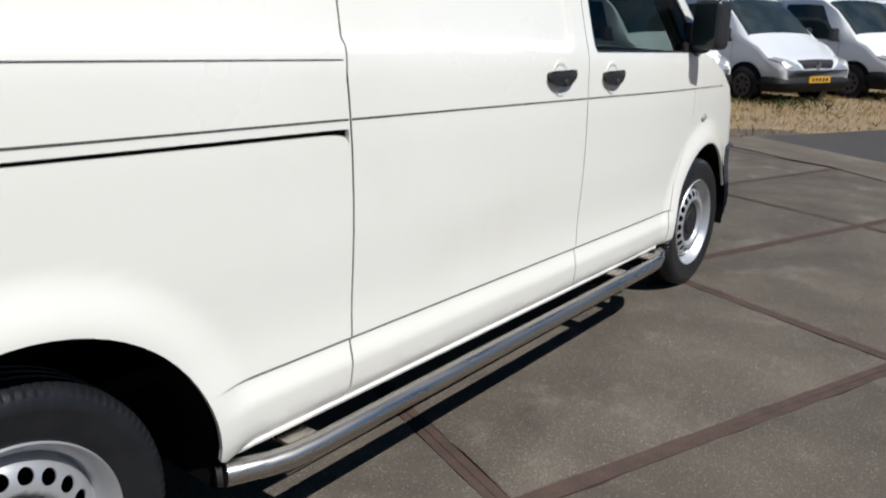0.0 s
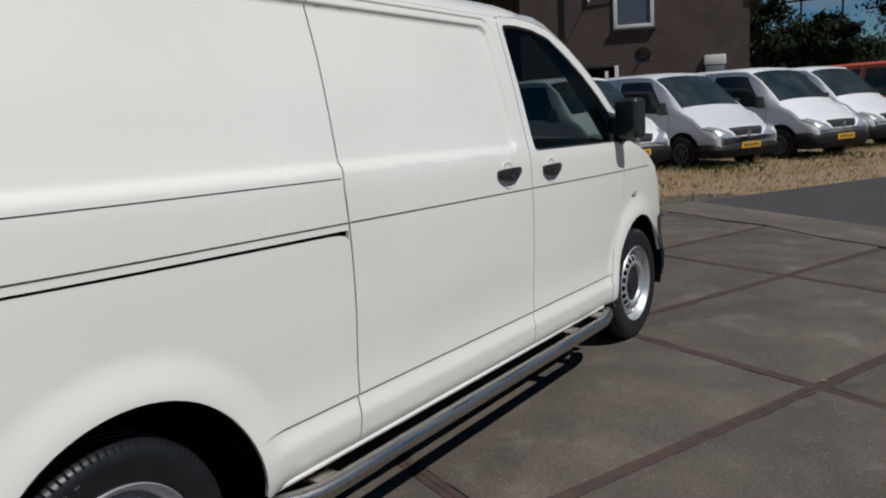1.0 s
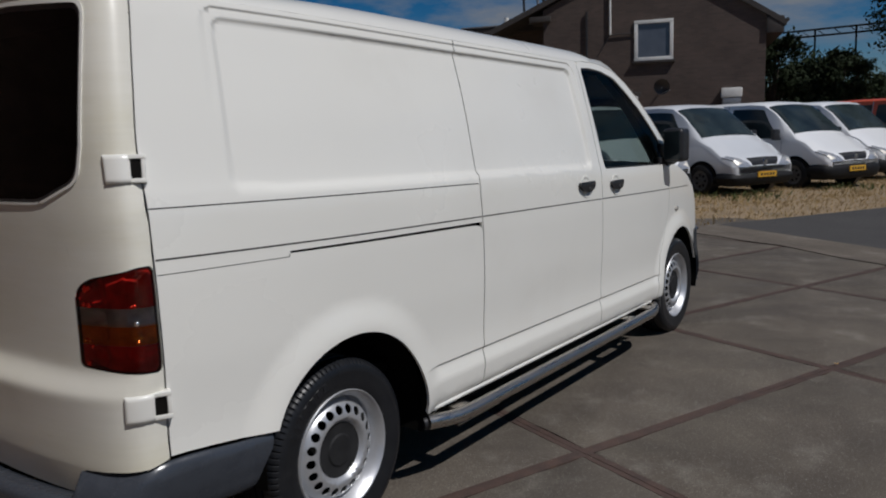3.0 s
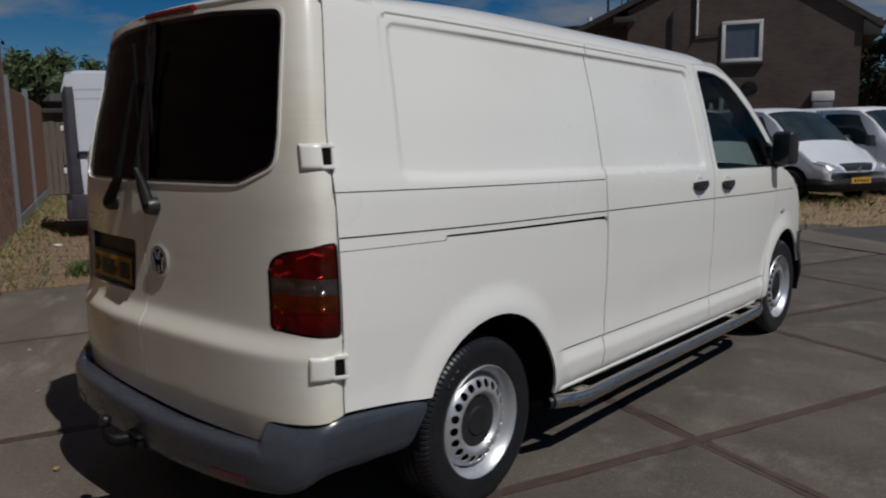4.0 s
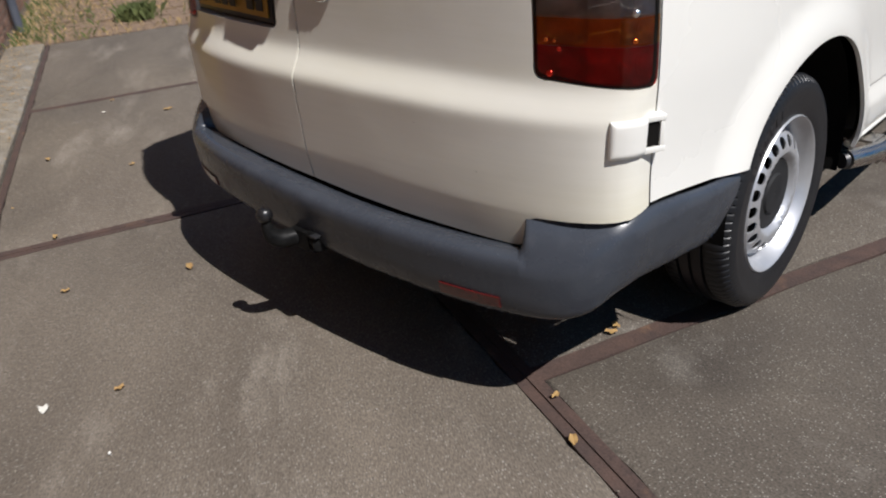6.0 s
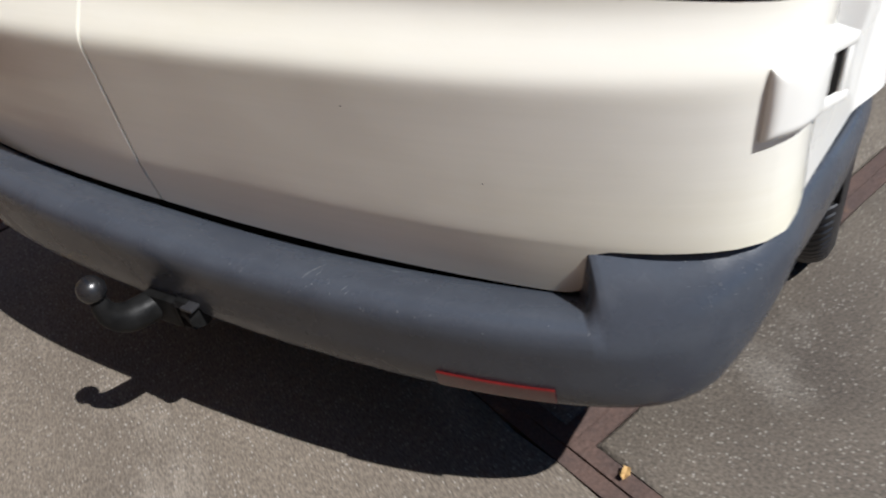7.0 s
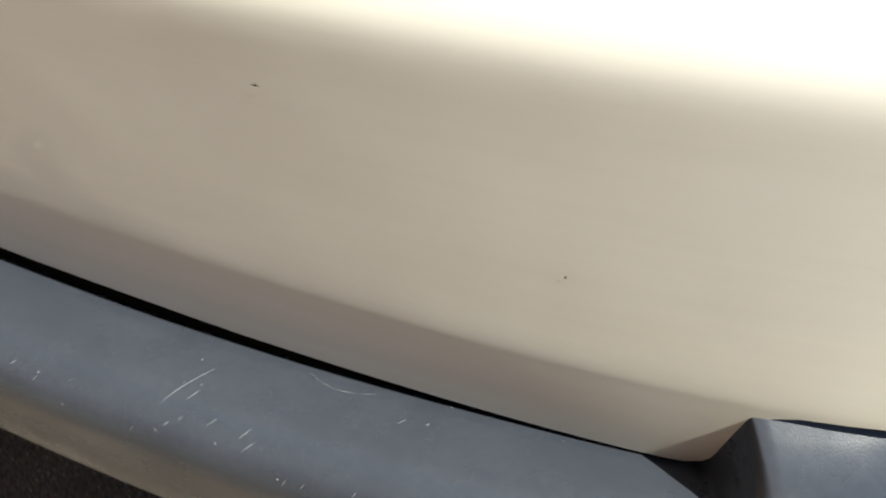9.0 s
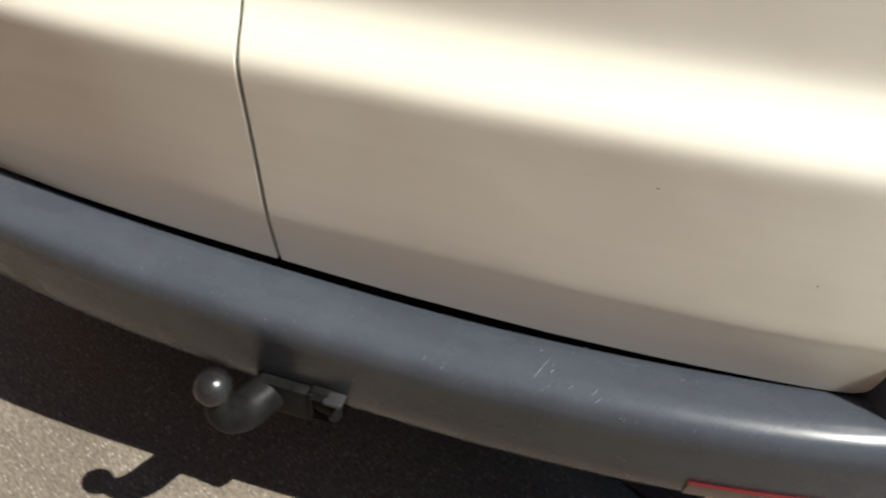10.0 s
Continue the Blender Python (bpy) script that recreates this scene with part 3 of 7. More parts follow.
def build_side(sign):
    s, o = side(sign), sign
    slot = yz([(0.795, 1.0795), (1.82, 1.0502), (1.855, 1.0470), (1.874, 1.0415), (1.884, 1.0320), (1.8885, 1.0200), (1.8890, 1.0595), (1.86, 1.0612), (0.795, 1.0875)])
    q = skin("rear_quarter_panel", yz(REAR_Q if sign > 0 else LEFT_Q), [slot] if sign > 0 else [], s, CU, CV_REAR, PAINT, van, label="white pressed-steel rear side panel with a flared wheel arch", out=o)
    sl = skin("sliding_door" if sign > 0 else "side_panel", yz(SLIDER), [], s, CU, CV_BASE, PAINT, van, out=o)
    d = skin("front_door", yz(FRONT_D), [yz(fillet(WIN, 4, 0.03))], s, CU, CV_BASE, PAINT, van, out=o)
    skin("door_window", yz(fillet(WIN, 4, 0.03)), [], side(sign, -0.010), steps_of(3.1, 4.4, 0.08), steps_of(1.1, 1.9, 0.08), CABGLASS, d, 0.0, "clear side glass", out=o)
    # rubber frame of the pane
    inner = [(y * 0.975 + 3.66 * 0.025, z * 0.965 + 1.47 * 0.035) for y, z in fillet(WIN, 4, 0.03)]
    skin("window_seal", yz(fillet(WIN, 4, 0.03)), [yz(inner)], side(sign, -0.008), steps_of(3.1, 4.4, 0.08), steps_of(1.1, 1.9, 0.08), BLACK_PL, d, 0.004, "black rubber window seal", out=o)
    wing = skin("front_wing", yz(WING), [], s, CU, CV_BASE, PAINT, van, out=o)
    # corner of the door frame under the roof edge
    skin("frame_corner", yz([(3.04, 1.788), (3.34, 1.800), (3.34, 1.838), (3.04, 1.846)]), [], side(sign, -0.007), steps_of(3.0, 3.4, 0.05), [], PAINT, van, 0.0, "", out=o)
    # seam shade as dark strips: belt line, and over it on the rear quarter
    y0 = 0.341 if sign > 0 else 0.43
    for owner, nm, ya, yb, zc, hw in ((q, "belt_seam_shade", y0, 1.890, BELT, 0.0027), (sl, "belt_seam_shade", 1.902, 3.112, BELT, 0.0027), (d, "belt_seam_shade", 3.124, 4.205, BELT, 0.0027), (wing, "belt_seam_shade", 4.222, 4.66, BELT, 0.0024), (q, "pressed_seam_shade", y0, 1.886, RIDGE, 0.0019)):
        skin(nm, [(ya, zc - hw), (yb, zc - hw), (yb, zc + hw), (ya, zc + hw)], [], side(sign, 0.0006), steps_of(0.3, 4.9, 0.028), [], SEAM_SHADE, owner, 0.002, "narrow dark strip for the shade in a seam", out=o)
    # dark sheet added behind the seams, for the shade seen in them
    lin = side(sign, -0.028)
    skin("seam_shade_sheet", yz([(0.36 if sign > 0 else 0.45, 0.56), (0.40 if sign > 0 else 0.49, 1.83), (3.10, 1.80), (3.16, 1.75), (3.21, 1.20), (3.95, 1.13), (4.20, 1.10), (4.18, 0.90), (4.0, 0.62), (3.93, 0.36), (1.50, 0.36)]
                        + arc(1.045, 0.36, 0.43, 5, 152, 16)), [], lin, steps_of(0.3, 4.9, 0.12), steps_of(0.3, 1.85, 0.12), DARK, van, 0.0, "dark sheet added for the shade in the seams", out=o)
    return d


front_door = build_side(1)
build_side(-1)


# ---- rear doors ----
YR_RAW = curve([(0.40, 0.160), (0.44, 0.1535), (0.48, 0.1478), (0.515, 0.1430), (0.523, 0.1420), (0.529, 0.1412), (0.536, 0.1406), (0.56, 0.1398), (0.63, 0.1385), (0.70, 0.1375), (0.738, 0.1370), (0.746, 0.1382), (0.757, 0.1445),
                (0.785, 0.1630), (0.800, 0.1715), (0.810, 0.1755), (0.822, 0.1775), (0.85, 0.1795), (0.95, 0.184), (1.25, 0.196), (1.40, 0.208), (1.85, 0.274), (1.92, 0.286)])
_yz = np.linspace(0.38, 1.94, 781)
_yy = np.array([YR_RAW(z) for z in _yz])
_yk = np.exp(-0.5 * (np.arange(-16, 17) * 0.002 / 0.0095) ** 2)
_ys = np.convolve(np.pad(_yy, 16, mode="edge"), _yk / _yk.sum(), mode="valid")
# the pressed ledge rolls over softly, the fold near the foot stays crisp
_yw = np.clip((_yz - 0.60) / 0.06, 0, 1)
_yt = (_yy * (1 - _yw) + _ys * _yw).tolist()


def YR(z):
    k = min(779.999, max(0.0, (z - 0.38) / 0.002))
    i = int(k)
    return _yt[i] * (1 - k + i) + _yt[i + 1] * (k - i)


NEXP = 3.2
_th = [math.pi / 2 * i / 600 for i in range(601)]
_xn = [math.sin(t) ** (2 / NEXP) for t in _th]
_dn = [math.cos(t) ** (2 / NEXP) for t in _th]
_q = [0.0]
for _i in range(600):
    _q.append(_q[-1] + math.hypot((_xn[_i + 1] - _xn[_i]) * 0.89, (_dn[_i + 1] - _dn[_i]) * 0.18))
QMAX = _q[-1]
_qa, _xa, _da = np.array(_q), np.array(_xn), np.array(_dn)
# even table in q, smoothed
_qe = np.linspace(0, QMAX, 241)
_xe, _de = np.interp(_qe, _qa, _xa), np.interp(_qe, _qa, _da)
for _ in range(6):
    _xe[1:-1] = (_xe[:-2] + 2 * _xe[1:-1] + _xe[2:]) / 4
    _de[1:-1] = (_de[:-2] + 2 * _de[1:-1] + _de[2:]) / 4


def q_x(x):
    """The run along the rear from the middle to a point at x (at hip height)."""
    return math.copysign(float(np.interp(abs(x) / 0.89, _xe, _qe)), x)


def rear(off=0.0):
    def f(q, z):
        a = min(abs(q), QMAX)
        i = min(239, int(a / QMAX * 240))
        w = a / QMAX * 240 - i
        xn = _xe[i] * (1 - w) + _xe[i + 1] * w
        dn = _de[i] * (1 - w) + _de[i + 1] * w
        ys = y_seam(z)
        b = ys - YR(z)
        wide = side_x(ys, zr_of(ys, z) if abs(zr_of(ys, z) - BELT) > 0.02 and abs(zr_of(ys, z) - RIDGE) > 0.02 else zr_of(ys, z) + 0.03)
        x, y = wide * xn, ys - b * dn + (abs(q) - a)
        if off:
            # push along the plan normal
            j = max(0, i - 1)
            k = min(240, i + 2)
            tx, ty = wide * (_xe[k] - _xe[j]), -b * (_de[k] - _de[j])
            h = math.hypot(tx, ty)
            x, y = x + off * ty / h, y - off * tx / h
        if q < 0:
            y += (0.075 + 0.075 * step(1.25, 1.86, z)) * min(1.0, x / 0.89) ** 2
        return (math.copysign(x, q) if q else 0.0, y, z)
    return f


BORDER = material("black_glass_border", (0.008, 0.008, 0.009), (0.012, 0.012, 0.013), rough=0.12, scale=6.0, spec=0.4)
DQ = q_x(-0.074)
QC = steps_of(-QMAX, QMAX, 0.03)
ZC = steps_of(0.42, 1.9, 0.045) + [0.695, 0.705, 0.715, 0.7225, 0.73, 0.738, 0.742, 0.746, 0.75, 0.757, 0.766, 0.775, 0.785, 0.792, 0.80, 0.805, 0.81, 0.816, 0.822, 0.83, 0.838, 0.846, 0.855, 0.455, 0.475, 0.49, 0.505, 0.515, 0.521, 0.527, 0.531, 0.535, 0.545]
QN = q_x(0.672)
R_BOT = [(QN - 0.060, 0.4425), (QN - 0.034, 0.4432), (QN - 0.021, 0.4450), (QN - 0.011, 0.4505), (QN - 0.004, 0.462), (QN + 0.001, 0.480), (QN + 0.005, 0.4975), (QN + 0.010, 0.511), (QN + 0.018, 0.5205), (QN + 0.032, 0.525),
         (q_x(0.76), 0.527), (QMAX - 0.06, 0.534), (QMAX - 0.003, 0.547)]
SPLIT = [(0.0, 1.00), (0.004, 0.85), (0.008, 0.745), (0.012, 0.65), (0.016, 0.54), (0.019, 0.456)]
RIGHT_D = [(DQ + 0.003 + d, z) for d, z in SPLIT] + [(q_x(0.1), 0.4465), (q_x(0.3), 0.4415)] + R_BOT + [(QMAX - 0.003, z) for z in steps_of(0.62, 1.82, 0.1)] + [(QMAX - 0.003, 1.862), (QMAX - 0.03, 1.880), (QMAX - 0.12, 1.890), (q_x(0.45), 1.897), (q_x(0.1), 1.900), (DQ + 0.003, 1.900)]
LEFT_D = [(DQ - 0.003 + d, z) for d, z in SPLIT[::-1]] + [(DQ - 0.003, 1.900), (q_x(-0.45), 1.894), (-QMAX + 0.12, 1.880), (-QMAX + 0.02, 1.860), (-QMAX + 0.003, 1.80)] + \
         [(-QMAX + 0.003, 1.80 - 0.1 * i) for i in range(1, 12)] + [(-q, z + 0.024) for q, z in R_BOT[::-1]] + [(q_x(-0.46), 0.467), (q_x(-0.3), 0.465), (q_x(-0.18), 0.461)]
R_GLASS = fillet([(DQ + 0.012, 1.290), (DQ + 0.014, 1.285), (DQ + 0.020, 1.284), (q_x(0.55), 1.288), (q_x(0.740), 1.350), (q_x(0.765), 1.45), (q_x(0.800), 1.846), (q_x(0.40), 1.870), (DQ + 0.020, 1.875), (DQ + 0.013, 1.874), (DQ + 0.012, 1.868)], 6, 0.045)
L_GLASS = fillet([(DQ - 0.012, 1.290), (DQ - 0.012, 1.868), (DQ - 0.013, 1.874), (DQ - 0.020, 1.875), (q_x(-0.40), 1.868), (q_x(-0.765), 1.836), (q_x(-0.715), 1.30), (q_x(-0.65), 1.283), (DQ - 0.020, 1.284), (DQ - 0.014, 1.285)], 6, 0.05)
LAMP = fillet([(q_x(0.680), 0.824), (QMAX - 0.12, 0.812), (QMAX - 0.004, 0.806), (QMAX - 0.004, 1.111), (QMAX - 0.06, 1.108), (QMAX - 0.11, 1.098), (q_x(0.75), 1.080), (q_x(0.705), 1.062), (q_x(0.676), 1.030)], 5, 0.022)
RECESS = fillet([(q_x(-0.70), 0.848), (q_x(-0.165), 0.848), (q_x(-0.150), 1.055), (q_x(-0.70), 1.058)], 5, 0.025)


def grow(points, d):
    cx, cy = sum(p[0] for p in points) / len(points), sum(p[1] for p in points) / len(points)
    hx, hy = max(abs(p[0] - cx) for p in points), max(abs(p[1] - cy) for p in points)
    return [(cx + (p[0] - cx) * (hx + d) / hx, cy + (p[1] - cy) * (hy + d) / hy) for p in points]


def mirror_q(points):
    return [(-q, z) for q, z in points[::-1]]


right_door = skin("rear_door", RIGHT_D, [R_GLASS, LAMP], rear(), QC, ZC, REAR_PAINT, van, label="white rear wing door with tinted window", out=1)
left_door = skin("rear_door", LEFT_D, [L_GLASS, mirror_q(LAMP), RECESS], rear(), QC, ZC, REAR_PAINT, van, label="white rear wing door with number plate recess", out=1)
# black strip set into the door split as its shade
skin("split_shade", [(DQ - 0.008 + d, z) for d, z in SPLIT[::-1]] + [(DQ - 0.008, 1.26), (DQ + 0.008, 1.26)] + [(DQ + 0.008 + d, z) for d, z in SPLIT], [], rear(-0.0065), [], ZC, DARK, right_door, 0.0, "black strip for the shade between the doors", out=1)
for dr, outline in ((right_door, R_GLASS), (left_door, L_GLASS)):
    skin("rear_window", outline, [], rear(-0.006), steps_of(-1.1, 1.1, 0.05), steps_of(1.25, 1.9, 0.06), TINTED, dr, 0.0, "dark tinted rear glass", out=1)
    skin("window_seal", outline, [grow(outline, -0.016)], rear(-0.004), steps_of(-1.1, 1.1, 0.05), steps_of(1.25, 1.9, 0.06), BLACK_PL, dr, 0.004, "black rubber window seal", out=1)
# dark sheets added behind the rear seams to hold their shade
skin("seam_shade_sheet", [(-QMAX, 0.45), (QMAX, 0.45), (QMAX, 1.27), (-QMAX, 1.27)], [], rear(-0.062), steps_of(-1.1, 1.1, 0.06), steps_of(0.45, 1.3, 0.1), DARK, van, 0.0, "dark sheet added for the shade in the seams", out=1)
skin("seam_shade_sheet", [(DQ - 0.06, 1.26), (DQ + 0.06, 1.26), (DQ + 0.06, 1.88), (DQ - 0.06, 1.88)], [], rear(-0.035), steps_of(-0.3, 0.3, 0.05), steps_of(1.3, 1.9, 0.1), DARK, van, 0.0, out=1)
# rolled edge that frames the glass and catches the light
for dr, outline in ((right_door, R_GLASS), (left_door, L_GLASS)):
    far = [(q + (g - q) * step(0.0, 0.12, abs(q - DQ) - 0.012), h) for (q, _), (g, h) in zip(outline, grow(outline, 0.011))]
    skin("window_flange", far, [outline], rear(0.0035), QC, steps_of(1.25, 1.9, 0.045), PAINT, dr, 0.006, out=1)

# black borders of the panes along the meeting edges of the doors
for dr, qa, qb in ((right_door, DQ + 0.0035, DQ + 0.036), (left_door, DQ - 0.036, DQ - 0.0035)):
    skin("window_border", [(qa, 1.287), (qb, 1.287), (qb, 1.873), (qa, 1.873)], [], rear(0.0058), [], steps_of(1.29, 1.87, 0.045), BORDER, dr, 0.004, "black glass border", out=1)


LAMP_ROWS = ((0.815, 0.8915), (0.8915, 0.9455), (0.9455, 0.996), (0.996, 1.098))
LAMP_COLS = ((q_x(0.686), q_x(0.788)), (QMAX - 0.112, QMAX - 0.012))


def lamp_depth(q, z):
    """Silvered bowls behind the lens, two across and one for each band."""
    for z0, z1 in LAMP_ROWS:
        if z0 <= z <= z1:
            for q0, q1 in LAMP_COLS:
                u, v = (2 * abs(q) - q0 - q1) / (q1 - q0), (2 * z - z0 - z1) / (z1 - z0)
                if abs(u) < 1:
                    return 0.010 + 0.026 * (1 - u * u) * (1 - v * v)
    return 0.010


def lamp(sgn):
    flip = (lambda pts: pts) if sgn > 0 else mirror_q
    body = skin("tail_lamp", flip(grow(LAMP, -0.002)), [], rear(-0.052), QC, ZC, BLACK_PL, van, 0.0, "tail lamp with red, clear and amber bands", out=1)
    # rim of the housing between the panel edge and the lens
    skin("lamp_rim", flip(grow(LAMP, -0.001)), [flip(grow(LAMP, -0.0055))], rear(-0.003), QC, ZC, BLACK_PL, body, 0.045, "narrow black rim", out=1)
    skin("lamp_bowls", flip(grow(LAMP, -0.005)), [], lambda q, z: rear(-lamp_depth(q, z))(q, z), [sgn * q for q in steps_of(q_x(0.676), QMAX, 0.006)], steps_of(0.80, 1.11, 0.006), BOWL, body, 0.0, "silvered reflector bowls", out=1)

    def band(name, z0, z1, mat, label):
        src = grow(LAMP, -0.0045)
        # cut the lamp outline to a band of height
        ring = src[:]
        for zc, keep in ((z0, 1), (z1, -1)):
            nxt = []
            for a, b in zip(ring, ring[1:] + ring[:1]):
                ina, inb = (a[1] - zc) * keep >= 0, (b[1] - zc) * keep >= 0
                if ina:
                    nxt.append(a)
                if ina != inb:
                    t = (zc - a[1]) / (b[1] - a[1])
                    nxt.append((a[0] + (b[0] - a[0]) * t, zc))
            ring = nxt
        skin(name, flip(ring), [], rear(0.001), QC, ZC, mat, body, 0.0, label, out=1)
    # small bright metal beads in the lenses, standing in for sun glints
    for q, z, r, mt in ((q_x(0.722), 1.047, 0.012, GLINT_RED), (q_x(0.736), 1.051, 0.008, GLINT_RED), (q_x(0.712), 1.004, 0.009, GLINT_RED), (q_x(0.730), 1.003, 0.010, GLINT_RED), (q_x(0.708), 0.902, 0.006, GLINT_AMBER),
                        (q_x(0.726), 0.900, 0.005, GLINT_AMBER), (q_x(0.735), 0.885, 0.006, GLINT_RED), (q_x(0.716), 0.836, 0.009, GLINT_RED), (QMAX - 0.080, 1.003, 0.007, GLINT_RED), (QMAX - 0.090, 1.001, 0.005, GLINT_RED),
                        (QMAX - 0.078, 0.953, 0.009, GLINT_CLEAR), (QMAX - 0.078, 0.902, 0.007, GLINT_AMBER)):
        ball = bmesh.new()
        bmesh.ops.create_uvsphere(ball, u_segments=14, v_segments=10, radius=r, matrix=Matrix.Translation(rear(-0.5 * r)(sgn * q, z)))
        part("lens_glint", ball, mt, body, "small bright bead set in the lens for a sun glint", 60)
    band("lens", 0.9965, 1.2, LENS_RED, "dark red brake light lens")
    band("lens", 0.946, 0.996, LENS_CLEAR, "smoky clear reversing light lens")
    band("lens", 0.892, 0.9455, LENS_AMBER, "amber indicator lens")
    band("lens", 0.70, 0.8915, LENS_RED, "dark red tail light lens")


lamp(1)
lamp(-1)


def hinge(sgn, z0, z1, q0):
    """A flat hinge box across the corner, with a dark slot at the seam."""
    zc, h = (z0 + z1) / 2, (z1 - z0) / 2
    p0, p1 = Vector(rear(0.011)(sgn * q0, zc)), Vector(rear(0.027)(sgn * (QMAX - 0.001), zc))
    ex = (p1 - p0).normalized()
    up = (Vector(rear()(sgn * (QMAX - 0.05), z1)) - Vector(rear()(sgn * (QMAX - 0.05), z0))).normalized()
    n = ex.cross(up).normalized() * sgn
    up = n.cross(ex).normalized() * sgn
    m = Matrix(((ex.x, -n.x, up.x, p0.x), (ex.y, -n.y, up.y, p0.y), (ex.z, -n.z, up.z, p0.z), (0, 0, 0, 1)))
    w = (p1 - p0).length
    q1 = q0 + (QMAX - q0) * 0.66

    def pad(q, z):
        # follows the corner, with rolled edges
        d = min(abs(q) - q0, z - z0, z1 - z)
        k = 1 - max(0.0, min(1.0, d / 0.014))
        return rear(0.002 + 0.0095 * math.sqrt(1 - k * k))(q, z)
    fine = [0.0008, 0.002, 0.004, 0.007, 0.010, 0.014]
    hb = skin("hinge", [(sgn * q0, z0), (sgn * q1, z0), (sgn * q1, z1), (sgn * q0, z1)], [], pad, [sgn * (q0 + d) for d in fine] + [sgn * (q0 + (q1 - q0) * k / 8) for k in range(2, 8)],
              [z0 + d for d in fine] + [z1 - d for d in fine] + [zc], PAINT, van, 0.024, "white hinge box with a dark slot", out=1)
    part("hinge_arm", block((w * 0.62, 0.001, h - 0.013), (w * 1.02, 0.040, h - 0.0005), 0.003, m), PAINT, hb, "", 40)
    part("hinge_arm", block((w * 0.62, 0.001, -h + 0.0005), (w * 1.02, 0.040, -h + 0.013), 0.003, m), PAINT, hb, "", 40)
    part("hinge_leaf", block((w * 0.92, 0.003, -h + 0.008), (w * 1.01, 0.044, h - 0.008), 0.003, m), PAINT, hb, "", 40)
    # black block fills the slot in place of its shade
    part("slot_shade", block((w * 0.66, 0.007, -h + 0.011), (w * 0.94, 0.034, h - 0.011), 0.0, m), DARK, hb, "black block for the shade in the hinge slot")


for sgn in (1, -1):
    hinge(sgn, 1.340, 1.420, QMAX - 0.120)
    hinge(sgn, 0.672, 0.752, QMAX - 0.112)

# back of the recess, its shade put in as dark brown
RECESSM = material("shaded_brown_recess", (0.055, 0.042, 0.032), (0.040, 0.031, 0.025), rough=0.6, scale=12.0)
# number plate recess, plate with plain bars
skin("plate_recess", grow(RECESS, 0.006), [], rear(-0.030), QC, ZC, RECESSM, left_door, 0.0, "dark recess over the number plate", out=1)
rim_ring = grow(RECESS, 0.0)
RV, RF = [], []
for i, (q, z) in enumerate(rim_ring):
    RV += [rear()(q, z), rear(-0.030)(q, z)]
    j = (i + 1) % len(rim_ring)
    RF.append((2 * i, 2 * j, 2 * j + 1, 2 * i + 1))
mesh_part("recess_rim", RV, RF, PAINT, left_door)


def flat_on_rear(name, q0, q1, z0, z1, off, thick, mat, parent, label="", bevel=0.003):
    """A small box that lies along the rear."""
    f = rear(off)
    a, b = Vector(f(q0, (z0 + z1) / 2)), Vector(f(q1, (z0 + z1) / 2))
    lo, hi = Vector(f((q0 + q1) / 2, z0)), Vector(f((q0 + q1) / 2, z1))
    ex, ez = (b - a).normalized(), (hi - lo).normalized()
    n = ex.cross(ez)
    c = (a + b) / 2
    m = Matrix(((ex.x, -n.x, ez.x, c.x), (ex.y, -n.y, ez.y, c.y), (ex.z, -n.z, ez.z, c.z), (0, 0, 0, 1)))
    w = (b - a).length
    return part(name, block((-w / 2, -thick / 2, -(z1 - z0) / 2), (w / 2, thick / 2, (z1 - z0) / 2), bevel, m), mat, parent, label)


PQ0, PQ1 = q_x(-0.655), q_x(-0.185)
holder = flat_on_rear("number_plate", PQ0, PQ1, 0.858, 0.982, -0.012, 0.012, BLACK_PL, van, "black number plate holder", 0.004)
flat_on_rear("plate", PQ0 + 0.016, PQ1 - 0.016, 0.872, 0.972, -0.003, 0.004, YELLOW_SHADED, holder, "yellow number plate with dark marks", 0.0015)
for i, (k, w) in enumerate(((0, 0.030), (1, 0.012), (2, 0.036), (3, 0.036), (4, 0.034), (5, 0.012), (6, 0.034), (7, 0.034))):
    q = PQ0 + 0.05 + k * 0.050
    tall = 0.0 if w < 0.02 else 0.033
    flat_on_rear("plate_mark", q, q + w, 0.922 - max(tall, 0.006), 0.922 + max(tall, 0.006), 0.0002, 0.003, GREY_BAR, holder, "", 0.0)
# badge above the plate: plain chrome bars
for i, (x, h) in enumerate(((-0.665, 0.020), (-0.638, 0.014), (-0.614, 0.014), (-0.590, 0.014), (-0.566, 0.014), (-0.500, 0.030))):
    flat_on_rear("badge_bar", q_x(x), q_x(x) + (0.014 if h < 0.03 else 0.018), 1.128 - h / 2, 1.128 + h / 2, 0.003, 0.005, CHROME, left_door, "small chrome bar of a badge", 0.001)

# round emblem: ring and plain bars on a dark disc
f = rear(0.006)
EC = Vector(f(q_x(0.040), 0.990))
ring_p = [(0.052 + 0.007 * math.cos(t), 0.006 * math.sin(t)) for t in [2 * math.pi * k / 10 for k in range(11)]]
emblem_m = Matrix.Translation(EC) @ Matrix.Rotation(radians(-90), 4, "Z") @ Matrix.Rotation(radians(2), 4, "Y")
eb = lathe(ring_p, 40)
bmesh.ops.transform(eb, matrix=emblem_m, verts=eb.verts[:])
emblem = part("emblem", eb, CHROME, van, "round chrome emblem", 50)
eb = lathe([(0.0005, 0.0), (0.050, 0.0), (0.050, -0.006)], 32)
bmesh.ops.transform(eb, matrix=emblem_m, verts=eb.verts[:])
part("emblem_disc", eb, DARK, emblem, "dark disc", 40)
